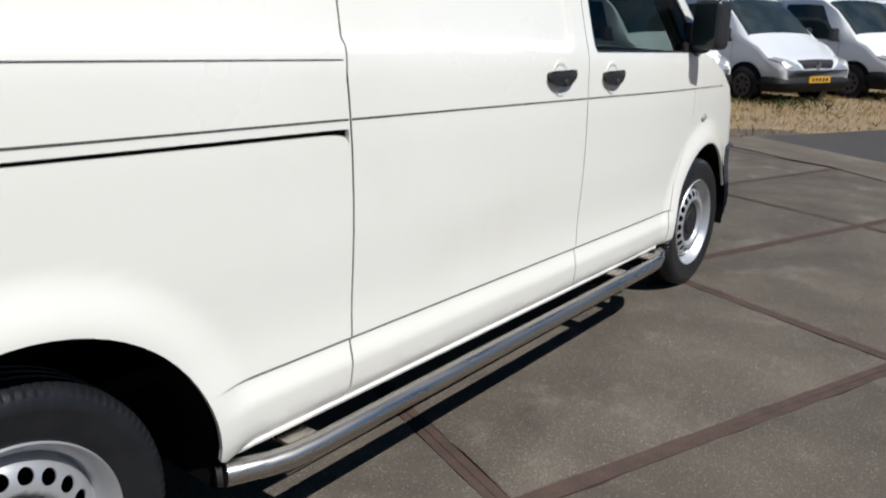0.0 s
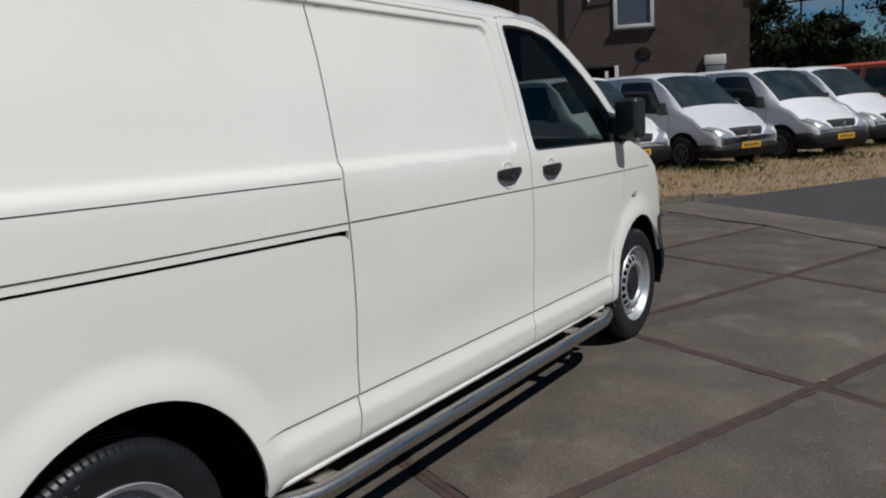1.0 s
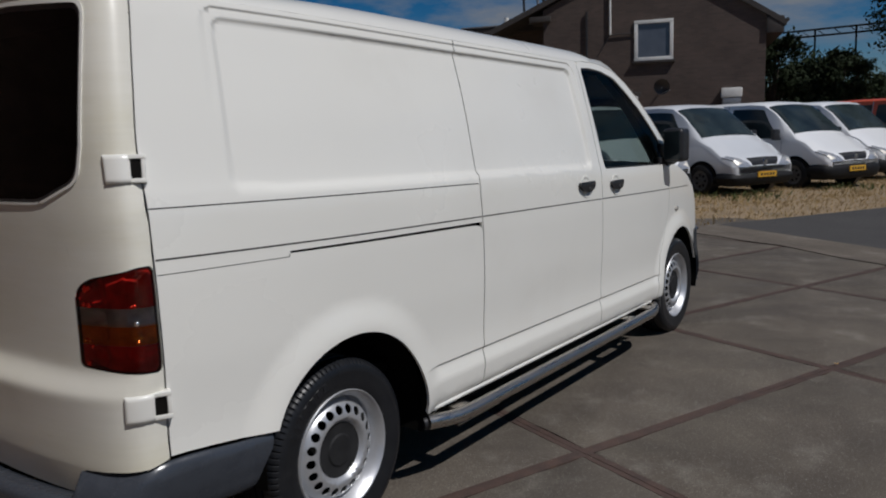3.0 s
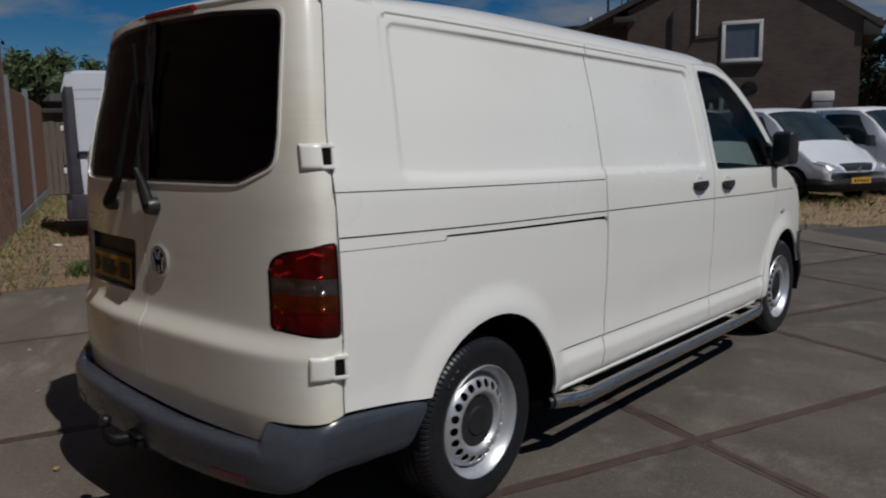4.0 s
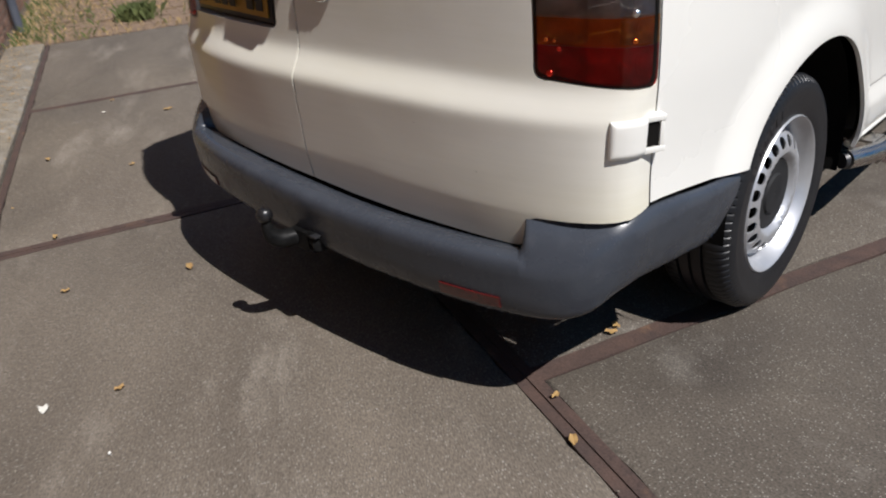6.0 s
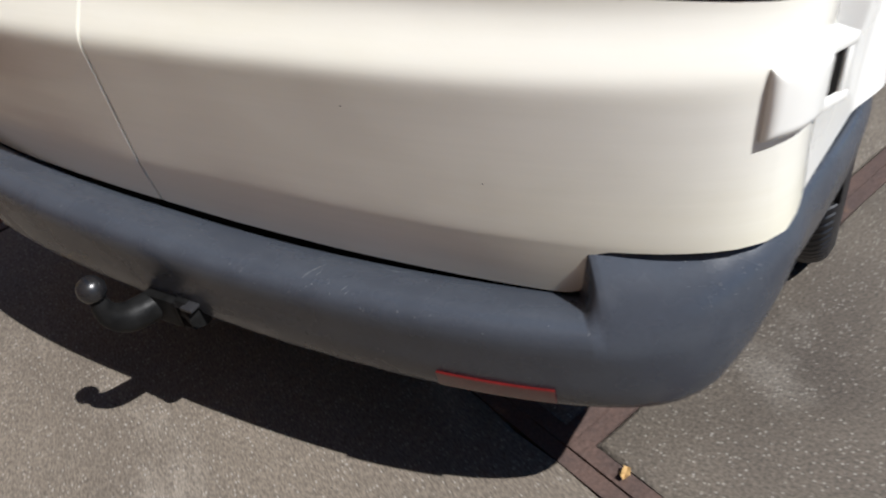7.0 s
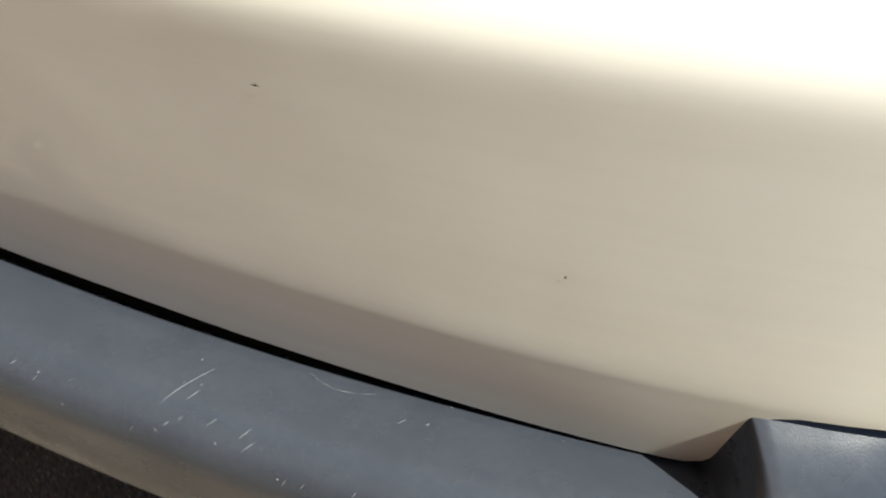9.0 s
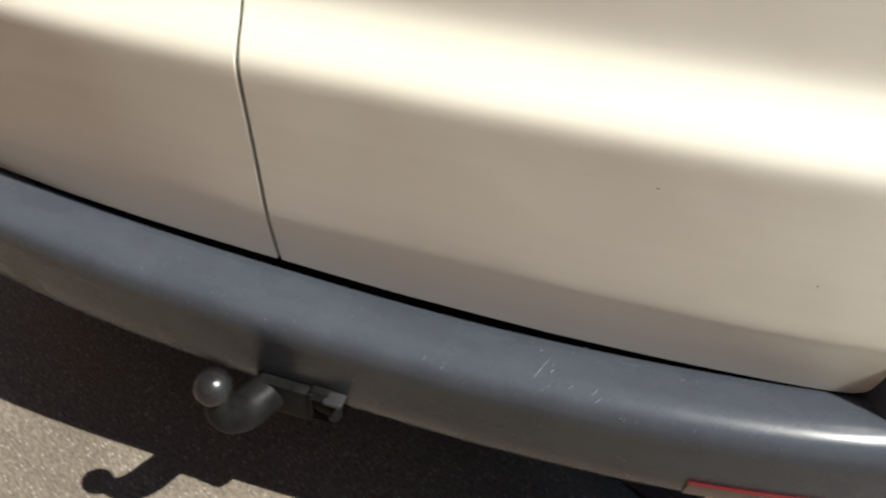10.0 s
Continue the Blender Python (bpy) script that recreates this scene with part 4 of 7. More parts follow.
for y0, z0, y1, z1 in ((-0.016, 0.042, -0.006, 0.008), (0.016, 0.042, 0.006, 0.008), (-0.038, 0.020, -0.022, -0.034), (0.038, 0.020, 0.022, -0.034), (0.0, -0.012, 0.0, -0.040)):
    eb = tube([(0.003, y0, z0), (0.003, y1, z1)], 0.0055, 8)
    bmesh.ops.transform(eb, matrix=emblem_m, verts=eb.verts[:])
    part("emblem_bar", eb, CHROME, emblem, "", 50)

# wipers
for px, ex, ez, tx, tz, dr in ((0.020, -0.060, 1.335, -0.030, 1.64, right_door), (-0.325, -0.215, 1.305, -0.150, 1.66, left_door)):
    g = rear(0.030)
    P, K, T = Vector(g(q_x(px), 1.195)), Vector(rear(0.034)(q_x(ex), ez)), Vector(rear(0.026)(q_x(tx), tz))
    w = part("wiper", tube([P + (K - P) * t for t in (0, 0.2, 0.6, 1)] + [K + (T - K) * t for t in (0.3, 0.7, 1.0)], [0.024, 0.023, 0.020, 0.016, 0.009, 0.007, 0.006], 10), WIPER, van, "black rear wiper arm")
    bb = lathe([(0.001, 0.012), (0.026, 0.012), (0.032, 0.0), (0.034, -0.03), (0.001, -0.03)], 20)
    bmesh.ops.transform(bb, matrix=Matrix.Translation(P) @ Matrix.Rotation(radians(-90), 4, "Z"), verts=bb.verts[:])
    part("pivot_cap", bb, BLACK_PL, w)
    part("blade", tube([T + Vector((0, 0.010, -0.30)), T + Vector((0, 0.010, 0.14))], 0.006, 8), WIPER, w, "rubber wiper blade")


# ---- roof and front end ----
ROOF_H = curve([(0.27, 0.030), (0.32, 0.036), (0.42, 0.052), (0.7, 0.090), (1.5, 0.135), (3.0, 0.140), (3.4, 0.134), (3.7, 0.120)])


def roof_surf(s, y):
    """s from -1 to 1 across, y along; the rear edge follows the tops of the doors."""
    yy = min(y, 3.45)
    xg = side_x(max(yy, 0.43), GUTTER - 0.002) + 0.0005
    drop = 0.0
    if y > 3.3:
        drop = 0.30 * (y - 3.3) ** 2.0
        xg -= 0.10 * (y - 3.3)
    a = min(1.0, abs(s))
    h = (1 - a ** 2.6) * 0.55 + (1 - a ** 14) * 0.45
    ys = y_seam(1.89)
    edge = ys - (ys - YR(1.89)) * (1 - a ** NEXP) ** (1 / NEXP) + (0.15 * a * a if s < 0 else 0.0)
    rear_dip = 1.3 * max(0.0, 0.36 - y) ** 1.5
    yo = y + (edge - 0.304) * step(0.90, 0.30, y)
    return (s * xg, yo + 0.20 * (1 - a * a) * step(3.2, 3.62, y), z_of(max(y, 0.43 * a + y * (1 - a)), GUTTER) - 0.001 + ROOF_H(y) * h - drop - rear_dip * (1 - 0.5 * a ** 6))


roof = skin("roof", [(-1, 0.30), (1, 0.30), (1, 3.62), (-1, 3.62)], [], roof_surf, [-0.995, -0.99, -0.98, -0.97, -0.955, -0.94, -0.9, -0.85, -0.8, -0.7, -0.55, -0.4, -0.2, 0, 0.2, 0.4, 0.55, 0.7, 0.8, 0.85, 0.9, 0.94, 0.955, 0.97, 0.98, 0.99, 0.995],
            steps_of(0.30, 0.6, 0.03) + steps_of(0.6, 3.2, 0.2) + steps_of(3.2, 3.62, 0.04), PAINT, van, 0.02, "white curved steel roof", out=1)
# high brake light
hb = []
for i in range(9):
    x = 0.065 + 0.17 * (i - 4) / 4
    hb.append(Vector(roof_surf(x / 0.75, 0.300)) + Vector((0, -0.004, -0.008)))
part("brake_light", tube(hb, 0.011, 8), RED_PLASTIC, van, "thin red high-level brake light")

BOT_Y, TOP_Y = 4.42, 3.60


def screen(s, t):
    """Windscreen: s across, t from the bonnet (0) to the roof (1)."""
    a = abs(s)
    top = roof_surf(s * 0.90, 3.62)
    xb = 0.80 * s
    yb, zb = 4.44 + 0.26 * (1 - a ** 2.2), 1.155 + 0.055 * (1 - a * a)
    bow = 0.05 * math.sin(math.pi * t)
    return (xb + (top[0] - xb) * t, yb + (top[1] - yb) * t + bow * 0.5, zb + (top[2] - zb) * t + bow)


SC = [i / 8 for i in range(-8, 9)]
skin("windscreen", [(-1, 0), (1, 0), (1, 1), (-1, 1)], [], screen, SC, [i / 10 for i in range(11)], CABGLASS, van, 0.0, "windscreen glass", out=1)
for sgn in (1, -1):
    # windscreen pillar from wing to roof
    V, F = [], []
    n = 16
    for i in range(n + 1):
        t = i / n
        k = min(len(DOOR_TOP) - 2.001, (1 - t) * (len(DOOR_TOP) - 2))
        j = int(k)
        w = k - j
        y, z = [DOOR_TOP[j][m] * (1 - w) + DOOR_TOP[j + 1][m] * w for m in (0, 1)]
        ox = side_x(y, zr_of(y, z))
        a = Vector((ox, y + 0.004, z + 0.004))
        c = Vector(screen(0.975, min(1.0, max(0.0, (z - 1.16) / 0.66))))
        b = (a + c) / 2 + Vector((0.012, 0.016, 0.018))
        for p in (a - Vector((0.02, 0, 0.01)), a, b, c, c - Vector((0.03, 0.03, 0.02))):
            V.append((sgn * p.x, p.y, p.z))
        if i:
            for m in range(4):
                F.append(((i - 1) * 5 + m, (i - 1) * 5 + m + 1, i * 5 + m + 1, i * 5 + m))
    part_ob = mesh_part("windscreen_pillar", V, F, PAINT, van, "", 60)


def nose(s, t):
    """Bonnet and grille: t 0 at the front bumper's foot, 1 at the windscreen."""
    a = abs(s)
    ks = [(0.0, 0.30, 5.16), (0.18, 0.50, 5.21), (0.36, 0.74, 5.20), (0.50, 0.90, 5.13), (0.62, 1.00, 5.02), (0.8, 1.12, 4.86), (1.0, 1.20, 4.68)]
    i = 0
    while i < 5 and t > ks[i + 1][0]:
        i += 1
    w = (t - ks[i][0]) / (ks[i + 1][0] - ks[i][0])
    z, y = ks[i][1] * (1 - w) + ks[i + 1][1] * w, ks[i][2] * (1 - w) + ks[i + 1][2] * w
    we = WING_EDGE(t)
    ye, ze, xe = we[0], we[1], side_x(we[0], zr_of(we[0], we[1])) - 0.002
    r = max(0.0, 1 - a ** 3.4) ** (1 / 2.2)
    return (s * xe * (1 - 0.03 * (1 - a)), ye + (y - ye) * r, ze + (z - ze) * (1 - a ** 2.5))


def WING_EDGE(t):
    pts = [(0.0, 4.868, 0.30), (0.18, 4.868, 0.47), (0.36, 4.860, 0.70), (0.50, 4.84, 0.88), (0.62, 4.79, 0.99), (0.8, 4.64, 1.085), (1.0, 4.44, 1.155)]
    i = 0
    while i < 5 and t > pts[i + 1][0]:
        i += 1
    w = (t - pts[i][0]) / (pts[i + 1][0] - pts[i][0])
    return [pts[i][k] * (1 - w) + pts[i + 1][k] * w for k in (1, 2)]


S2 = [-0.99, -0.96, -0.92, -0.86, -0.78, -0.65, -0.5, -0.25, 0, 0.25, 0.5, 0.65, 0.78, 0.86, 0.92, 0.96, 0.99]
skin("bonnet", [(-1, 0.34), (1, 0.34), (1, 1), (-1, 1)], [], nose, S2, [0.36, 0.4, 0.45, 0.5, 0.56, 0.62, 0.7, 0.8, 0.9], PAINT, van, 0.0, "white bonnet and front", out=1)
skin("front_bumper", [(-1, 0.0), (1, 0.0), (1, 0.335), (-1, 0.335)], [], lambda s, t: tuple(Vector(nose(s, t)) + Vector((s * -0.004, -0.002, 0))), S2, [0.06, 0.12, 0.18, 0.25, 0.3], PLASTIC, van, 0.03, "dark grey front bumper", out=1)

# ---- cab ----
part("cab_floor", block((-0.86, 3.05, 0.42), (0.86, 4.55, 0.47), 0.01), INNER, van)
part("bulkhead", block((-0.76, 3.05, 0.47), (0.76, 3.09, 1.78), 0.01), INNER, van, "dark partition behind the seats")
part("dashboard", join(block((-0.80, 4.14, 0.72), (0.80, 4.62, 1.08), 0.05, seg=3), block((-0.12, 3.98, 0.62), (0.16, 4.25, 1.02), 0.04, seg=3)), INNER, van, "dark dashboard")
for x in (-0.50, 0.50):
    seat = part("seat", join(block((x - 0.25, 3.36, 0.78), (x + 0.25, 3.84, 0.93), 0.05, seg=3), block((x - 0.20, 3.42, 0.47), (x + 0.20, 3.78, 0.80), 0.02)), SEATM, van, "grey cloth seat")
    part("seat_back", block((x - 0.24, -0.07, 0.0), (x + 0.24, 0.07, 0.58), 0.05, pose(0, 3.36, 0.88, 12, 0, 0), 3), SEATM, seat)
    part("head_rest", join(block((x - 0.13, -0.05, 0.62), (x + 0.13, 0.05, 0.80), 0.04, pose(0, 3.36, 0.88, 12, 0, 0), 3), block((x - 0.05, -0.01, 0.55), (x + 0.05, 0.01, 0.66), 0.0, pose(0, 3.36, 0.88, 12, 0, 0))), SEATM, seat)
wheel_ring = [(0.19 + 0.016 * math.cos(t), 0.016 * math.sin(t)) for t in [2 * math.pi * k / 8 for k in range(9)]]
sw = join(lathe(wheel_ring, 32), tube([(0, -0.18, 0), (0, 0.18, 0)], 0.022, 8), tube([(0, 0, 0), (0.3, 0, 0)], 0.03, 8))
bmesh.ops.transform(sw, matrix=Matrix.Translation((-0.48, 3.98, 1.06)) @ Matrix.Rotation(radians(62), 4, "X") @ Matrix.Rotation(radians(90), 4, "Z") @ Matrix.Rotation(radians(90), 4, "Z") @ Matrix.Rotation(radians(90), 4, "Y"), verts=sw.verts[:])
part("steering_wheel", sw, BLACK_PL, van)
# closed hold: floor and lining, so that the rear glass looks into a dark space
part("hold_floor", block((-0.70, 0.30, 0.50), (0.78, 3.05, 0.54), 0.0), DARK, van)
part("hold_roof", block((-0.74, 0.42, 1.80), (0.74, 3.05, 1.82), 0.0), INNER, van)

part("headliner", block((-0.74, 3.06, 1.775), (0.74, 3.66, 1.79), 0.004), INNER, van, "dark cab headliner")

# mirror with arm, and the one on the far side
for sgn in (1, -1):
    hs = join(block((-0.070, -0.055, -0.110), (0.070, 0.070, 0.110), 0.034, seg=4))
    mm = pose(sgn * 0.998, 4.155, 1.318, 0, 0, -6 * sgn)
    bmesh.ops.transform(hs, matrix=mm, verts=hs.verts[:])
    mir = part("wing_mirror", hs, BLACK_PL, van, "black wing mirror housing")
    part("mirror_glass", block((-0.055, -0.061, -0.092), (0.055, -0.055, 0.092), 0.002, mm), FARGLASS, mir, "mirror glass")
    part("mirror_arm", join(tube([(sgn * 0.895, 4.20, 1.20), (sgn * 0.93, 4.19, 1.215), (sgn * 0.985, 4.165, 1.225)], [0.038, 0.034, 0.03], 10),
                            block((sgn * 0.905 - 0.03, 4.07, 1.165), (sgn * 0.905 + 0.022, 4.26, 1.24), 0.012), block((sgn * 0.895 - 0.02, 4.14, 1.2), (sgn * 0.895 + 0.012, 4.24, 1.33), 0.012)), BLACK_PL, mir)


# ---- door handles ----
def handle(y0, y1, z, owner):
    yc, w = (y0 + y1) / 2, (y1 - y0) / 2
    zr = zr_of(yc, z)
    # shallow bowl behind the grip
    skin("handle_bowl", yz([(yc + 0.052 * math.cos(t), z + 0.006 + 0.060 * math.sin(t)) for t in [2 * math.pi * k / 24 for k in range(24)]]), [],
         lambda y, q: (side_x(y, q) + 0.0035 - 0.012 * max(0.0, 1 - ((y - yc) ** 2 + (z_of(y, q) - z - 0.006) ** 2) / 0.0026), y, z_of(y, q)),
         steps_of(yc - 0.06, yc + 0.06, 0.012), steps_of(zr - 0.07, zr + 0.08, 0.012), PAINT, owner, 0.004, "round white handle bowl", out=1)
    sh = [(-1.0, 0.50), (-0.97, 0.78), (-0.88, 0.92), (-0.6, 1.0), (0.6, 1.0), (0.88, 0.92), (0.97, 0.78), (1.0, 0.50), (0.92, 0.12), (0.74, -0.26), (0.50, -0.52), (0.22, -0.66), (-0.22, -0.66), (-0.50, -0.52), (-0.74, -0.26), (-0.92, 0.12)]
    skin("door_handle", yz([(yc + w * a, z + 0.034 * b) for a, b in sh]), [], lambda y, q: (side_x(y, zr) + 0.026 - 0.010 * ((y - yc) / w) ** 2 - 0.35 * abs(z_of(y, q) - z - 0.012) ** 1.0 * 0.4, y, z_of(y, q)),
         steps_of(y0, y1, 0.012), steps_of(zr - 0.05, zr + 0.05, 0.010), BLACK_PL, owner, 0.022, "black plastic grip", out=1)
    lk = lathe([(0.0005, 0.004), (0.009, 0.004), (0.011, 0.0), (0.011, -0.01)], 14, centre=Vector((side_x(yc, zr) + 0.024, yc, z - 0.006)))
    part("lock", lk, INNER, owner, "small dark lock")


slider = [o for o in van.children if o.name.startswith("sliding_door")][0]
handle(2.826, 3.012, 1.130, slider)
handle(3.226, 3.394, 1.114, front_door)
# side indicator
ib = lathe([(0.0005, 0.010), (0.012, 0.009), (0.020, 0.004), (0.022, 0.0), (0.022, -0.01)], 18, centre=Vector((side_x(4.362, 0.94) + 0.002, 4.362, 0.878)))
bmesh.ops.scale(ib, vec=(1, 1.5, 0.9), space=Matrix.Translation((0, -4.362, -0.878)), verts=ib.verts[:])
part("side_indicator", ib, INDICATOR, van, "small oval side indicator")
# slot liner of the sliding door rail
skin("rail_track", yz([(0.78, 1.066), (1.70, 1.040), (1.892, 1.010), (1.892, 1.066), (0.78, 1.095)]), [], side(1, -0.020), steps_of(0.7, 1.9, 0.2), [], DARK, van, 0.0, "dark sliding door rail", out=1)
# dark hairline tubes draw the shade of the rail cover seam, behind the slot
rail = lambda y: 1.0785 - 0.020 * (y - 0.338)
part("rail_seam_shade", tube([(side_x(y, zr_of(y, rail(y))) + 0.0004, y, rail(y)) for y in steps_of(0.338, 0.79, 0.05)], 0.0010, 6), DARK, van)
part("rail_seam_shade", tube([(side_x(0.79, zr_of(0.79, z)) + 0.0004, 0.79, z) for z in (rail(0.79), 1.075, 1.080)], 0.0010, 6), DARK, van)


# ---- rear bumper ----
def bump_plan(q):
    """Plan line of the bumper: from the middle of the rear round the corner and along the side."""
    a = abs(q)
    i = int(np.searchsorted(_bq, a)) - 1
    i = max(0, min(len(_bq) - 2, i))
    w = (a - _bq[i]) / (_bq[i + 1] - _bq[i])
    x, y = _bx[i] * (1 - w) + _bx[i + 1] * w, _by[i] * (1 - w) + _by[i + 1] * w
    j, k = max(0, i - 3), min(len(_bq) - 1, i + 4)
    tx, ty = _bx[k] - _bx[j], _by[k] - _by[j]
    h = math.hypot(tx, ty)
    return x, y, ty / h, -tx / h


_bx, _by, _bq = [], [], []
for _k in range(301):
    _t = math.pi / 2 * (_k / 300)
    _bx.append(0.905 * math.sin(_t) ** (2 / 3.0))
    _by.append(0.045 + 0.30 - 0.30 * math.cos(_t) ** (2 / 3.0))
for _k in range(1, 61):
    _bx.append(0.905 + 0.040 * math.sin(math.pi / 2 * _k / 60))
    _by.append(0.345 + 0.310 * _k / 60)
_bq = [0.0]
for _k in range(len(_bx) - 1):
    _bq.append(_bq[-1] + math.hypot(_bx[_k + 1] - _bx[_k], _by[_k + 1] - _by[_k]))
BQ = _bq[-1]
_q67 = _bq[min(i for i, x in enumerate(_bx) if x > 0.690)]


LEFT_RISE = curve([(-1.2, 0.026), (-0.7, 0.026), (-0.46, 0.0275), (-0.30, 0.0235), (-0.06, 0.013), (0.1, 0.004), (0.25, 0.0), (1.2, 0.0)])


def bump(q, v):
    """v from 0 (inner top edge) over the step and face to 1 (under edge)."""
    a = abs(q)
    near = max(0.0, 1 - abs(a - _q67) / 0.13)
    x, y, nx, ny = bump_plan(math.copysign(a + 0.075 * min(v, 0.5) * near, q))
    e = step(_q67 - 0.020, _q67 - 0.002, a) * (1 - step(0.40, 0.66, v) * near)
    low = [(0.00, -0.117, 0.400), (0.05, -0.111, 0.4225), (0.12, -0.098, 0.435), (0.30, -0.040, 0.455), (0.42, -0.012, 0.449), (0.52, -0.001, 0.430), (0.66, -0.002, 0.389), (0.80, -0.007, 0.334), (0.92, -0.024, 0.297), (1.0, -0.065, 0.285)]
    rise = 0.537 - 0.022 * step(0.36, 0.68, y) + (0.0 if y > 0.3 else -0.013 * (1 - step(0.10, 0.30, y)))
    rise -= 0.004 * max(0.0, 1 - max(0.0, a - _q67 + 0.008) / 0.016) ** 2
    hi = [(0.00, -0.088, rise - 0.006), (0.05, -0.084, rise), (0.12, -0.074, rise - 0.004), (0.30, -0.040, rise - 0.030), (0.42, -0.018, rise - 0.062), (0.52, -0.006, 0.431), (0.66, -0.002, 0.389), (0.80, -0.006, 0.335), (0.92, -0.021, 0.297), (1.0, -0.060, 0.285)]
    flat = [(0.00, -0.034, rise - 0.006), (0.05, -0.024, rise), (0.12, -0.015, rise - 0.003), (0.30, -0.006, rise - 0.020), (0.42, -0.002, rise - 0.046), (0.52, 0.000, 0.440), (0.66, -0.002, 0.389), (0.80, -0.006, 0.335), (0.92, -0.021, 0.297), (1.0, -0.060, 0.285)]
    e2 = step(0.12, 0.35, y)
    hi = [(a[0], a[1] * (1 - e2) + b[1] * e2, a[2] * (1 - e2) + b[2] * e2) for a, b in zip(hi, flat)]
    i = 0
    while i < 8 and v > low[i + 1][0]:
        i += 1
    h = low[i + 1][0] - low[i][0]
    w = (v - low[i][0]) / h

    def pick(t, k):
        # smooth section line through the nodes
        j0, j3 = max(0, i - 1), min(9, i + 2)
        m0 = (t[i + 1][k] - t[j0][k]) / (t[i + 1][0] - t[j0][0]) * h
        m1 = (t[j3][k] - t[i][k]) / (t[j3][0] - t[i][0]) * h
        a0, a1 = t[i][k], t[i + 1][k]
        return a0 + w * (m0 + w * (3 * (a1 - a0) - 2 * m0 - m1 + w * (m0 + m1 - 2 * (a1 - a0))))
    o, z = pick(low, 1) * (1 - e) + pick(hi, 1) * e, pick(low, 2) * (1 - e) + pick(hi, 2) * e
    # the side end tucks in and rises towards the wheel
    side = step(0.10, 0.28, y)
    if z < 0.44:
        z = 0.44 - (0.44 - z) * (1 - 0.34 * side)
    px = x + nx * o - 0.030 * side * max(0.0, min(1.0, (0.50 - z) / 0.15))
    y += step(BQ - 0.16, BQ, a) * (0.014 * step(0.42, 0.52, z) - 0.058 * max(0.0, min(1.0, (0.47 - z) / 0.13)))
    if q < 0:
        y += 0.075 * min(1.0, x / 0.9) ** 2
    z += LEFT_RISE(-x if q < 0 else x)
    return (math.copysign(px, q) if q else px, y + ny * o, z)


BV = [0.025, 0.05, 0.08, 0.12, 0.18, 0.24, 0.30, 0.34, 0.38, 0.42, 0.46, 0.50, 0.54, 0.6, 0.66, 0.72, 0.78, 0.84, 0.88, 0.92, 0.96]
BU = steps_of(-BQ, BQ, 0.03) + [s * (_q67 + d) for s in (1, -1) for d in (-0.020, -0.018, -0.016, -0.014, -0.0125, -0.011, -0.0095, -0.008, -0.007, -0.006, -0.0045, -0.003, -0.0015, 0.0, 0.004, 0.008, 0.012, 0.018, 0.025)]
bumper = skin("rear_bumper", [(-BQ, 0), (BQ, 0), (BQ, 1), (-BQ, 1)], [], bump, BU, BV, PLASTIC, van, 0.012, "scuffed dark grey plastic rear bumper with a raised end", out=-1)
for s in (1, -1):
    q0, q1 = [_bq[min(i for i, x in enumerate(_bx) if x > k)] for k in (0.493, 0.638)]
    skin("reflector", [(s * q0, 0.765), (s * q1, 0.765), (s * q1, 0.850), (s * q0, 0.850)], [], lambda q, v: tuple(Vector(bump(q, v)) + Vector((0.001 if q > 0 else -0.001, -0.0040, 0.0))), steps_of(-1, 1, 0.02), [0.77, 0.79, 0.81, 0.83], REFLECT, bumper, 0.004, "narrow red reflector", out=-1)
# black strip put in as the shade of the gap under the doors
skin("gap_shade_strip", [(-QN + 0.03, 0.372), (QN - 0.03, 0.372), (QN - 0.03, 0.458), (-QN + 0.03, 0.458)], [], lambda q, z: (lambda p: (p[0], p[1], p[2] + LEFT_RISE(p[0])))(rear(-0.012)(q, z)), steps_of(-0.8, 0.8, 0.05), [], DARK, van, 0.0, "black strip for the shade in the gap under the rear doors", out=1)
# scuffs: short raised scratches and pale nicks in the plastic
rnd = random.Random(5)


def on_bump(x, v, lift=0.0006):
    q = math.copysign(float(np.interp(abs(x), _bx[:301], _bq[:301])), x)
    p = Vector(bump(q, v))
    du, dv = Vector(bump(q + 0.002, v)) - Vector(bump(q - 0.002, v)), Vector(bump(q, v + 0.004)) - Vector(bump(q, v - 0.004))
    n = dv.cross(du).normalized()
    if n.z < 0 and v < 0.4:
        n = -n
    return p + n * lift, n


def scuff(x0, v0, x1, v1, width):
    V, F = [], []
    pa, pb = on_bump(x0, v0)[0], on_bump(x1, v1)[0]
    d = pb - pa
    for i in range(9):
        t = i / 8
        p, n = on_bump(x0 + (x1 - x0) * t, v0 + (v1 - v0) * t)
        s = n.cross(d).normalized() * width * math.sin(math.pi * (0.08 + 0.84 * t))
        V += [p + s, p + n * width * 0.4, p - s]
        if i:
            a, b = 3 * (i - 1), 3 * i
            F += [(a, a + 1, b + 1, b), (a + 1, a + 2, b + 2, b + 1)]
    mesh_part("scuff", V, F, SPECK, bumper, "pale scratch in the plastic")


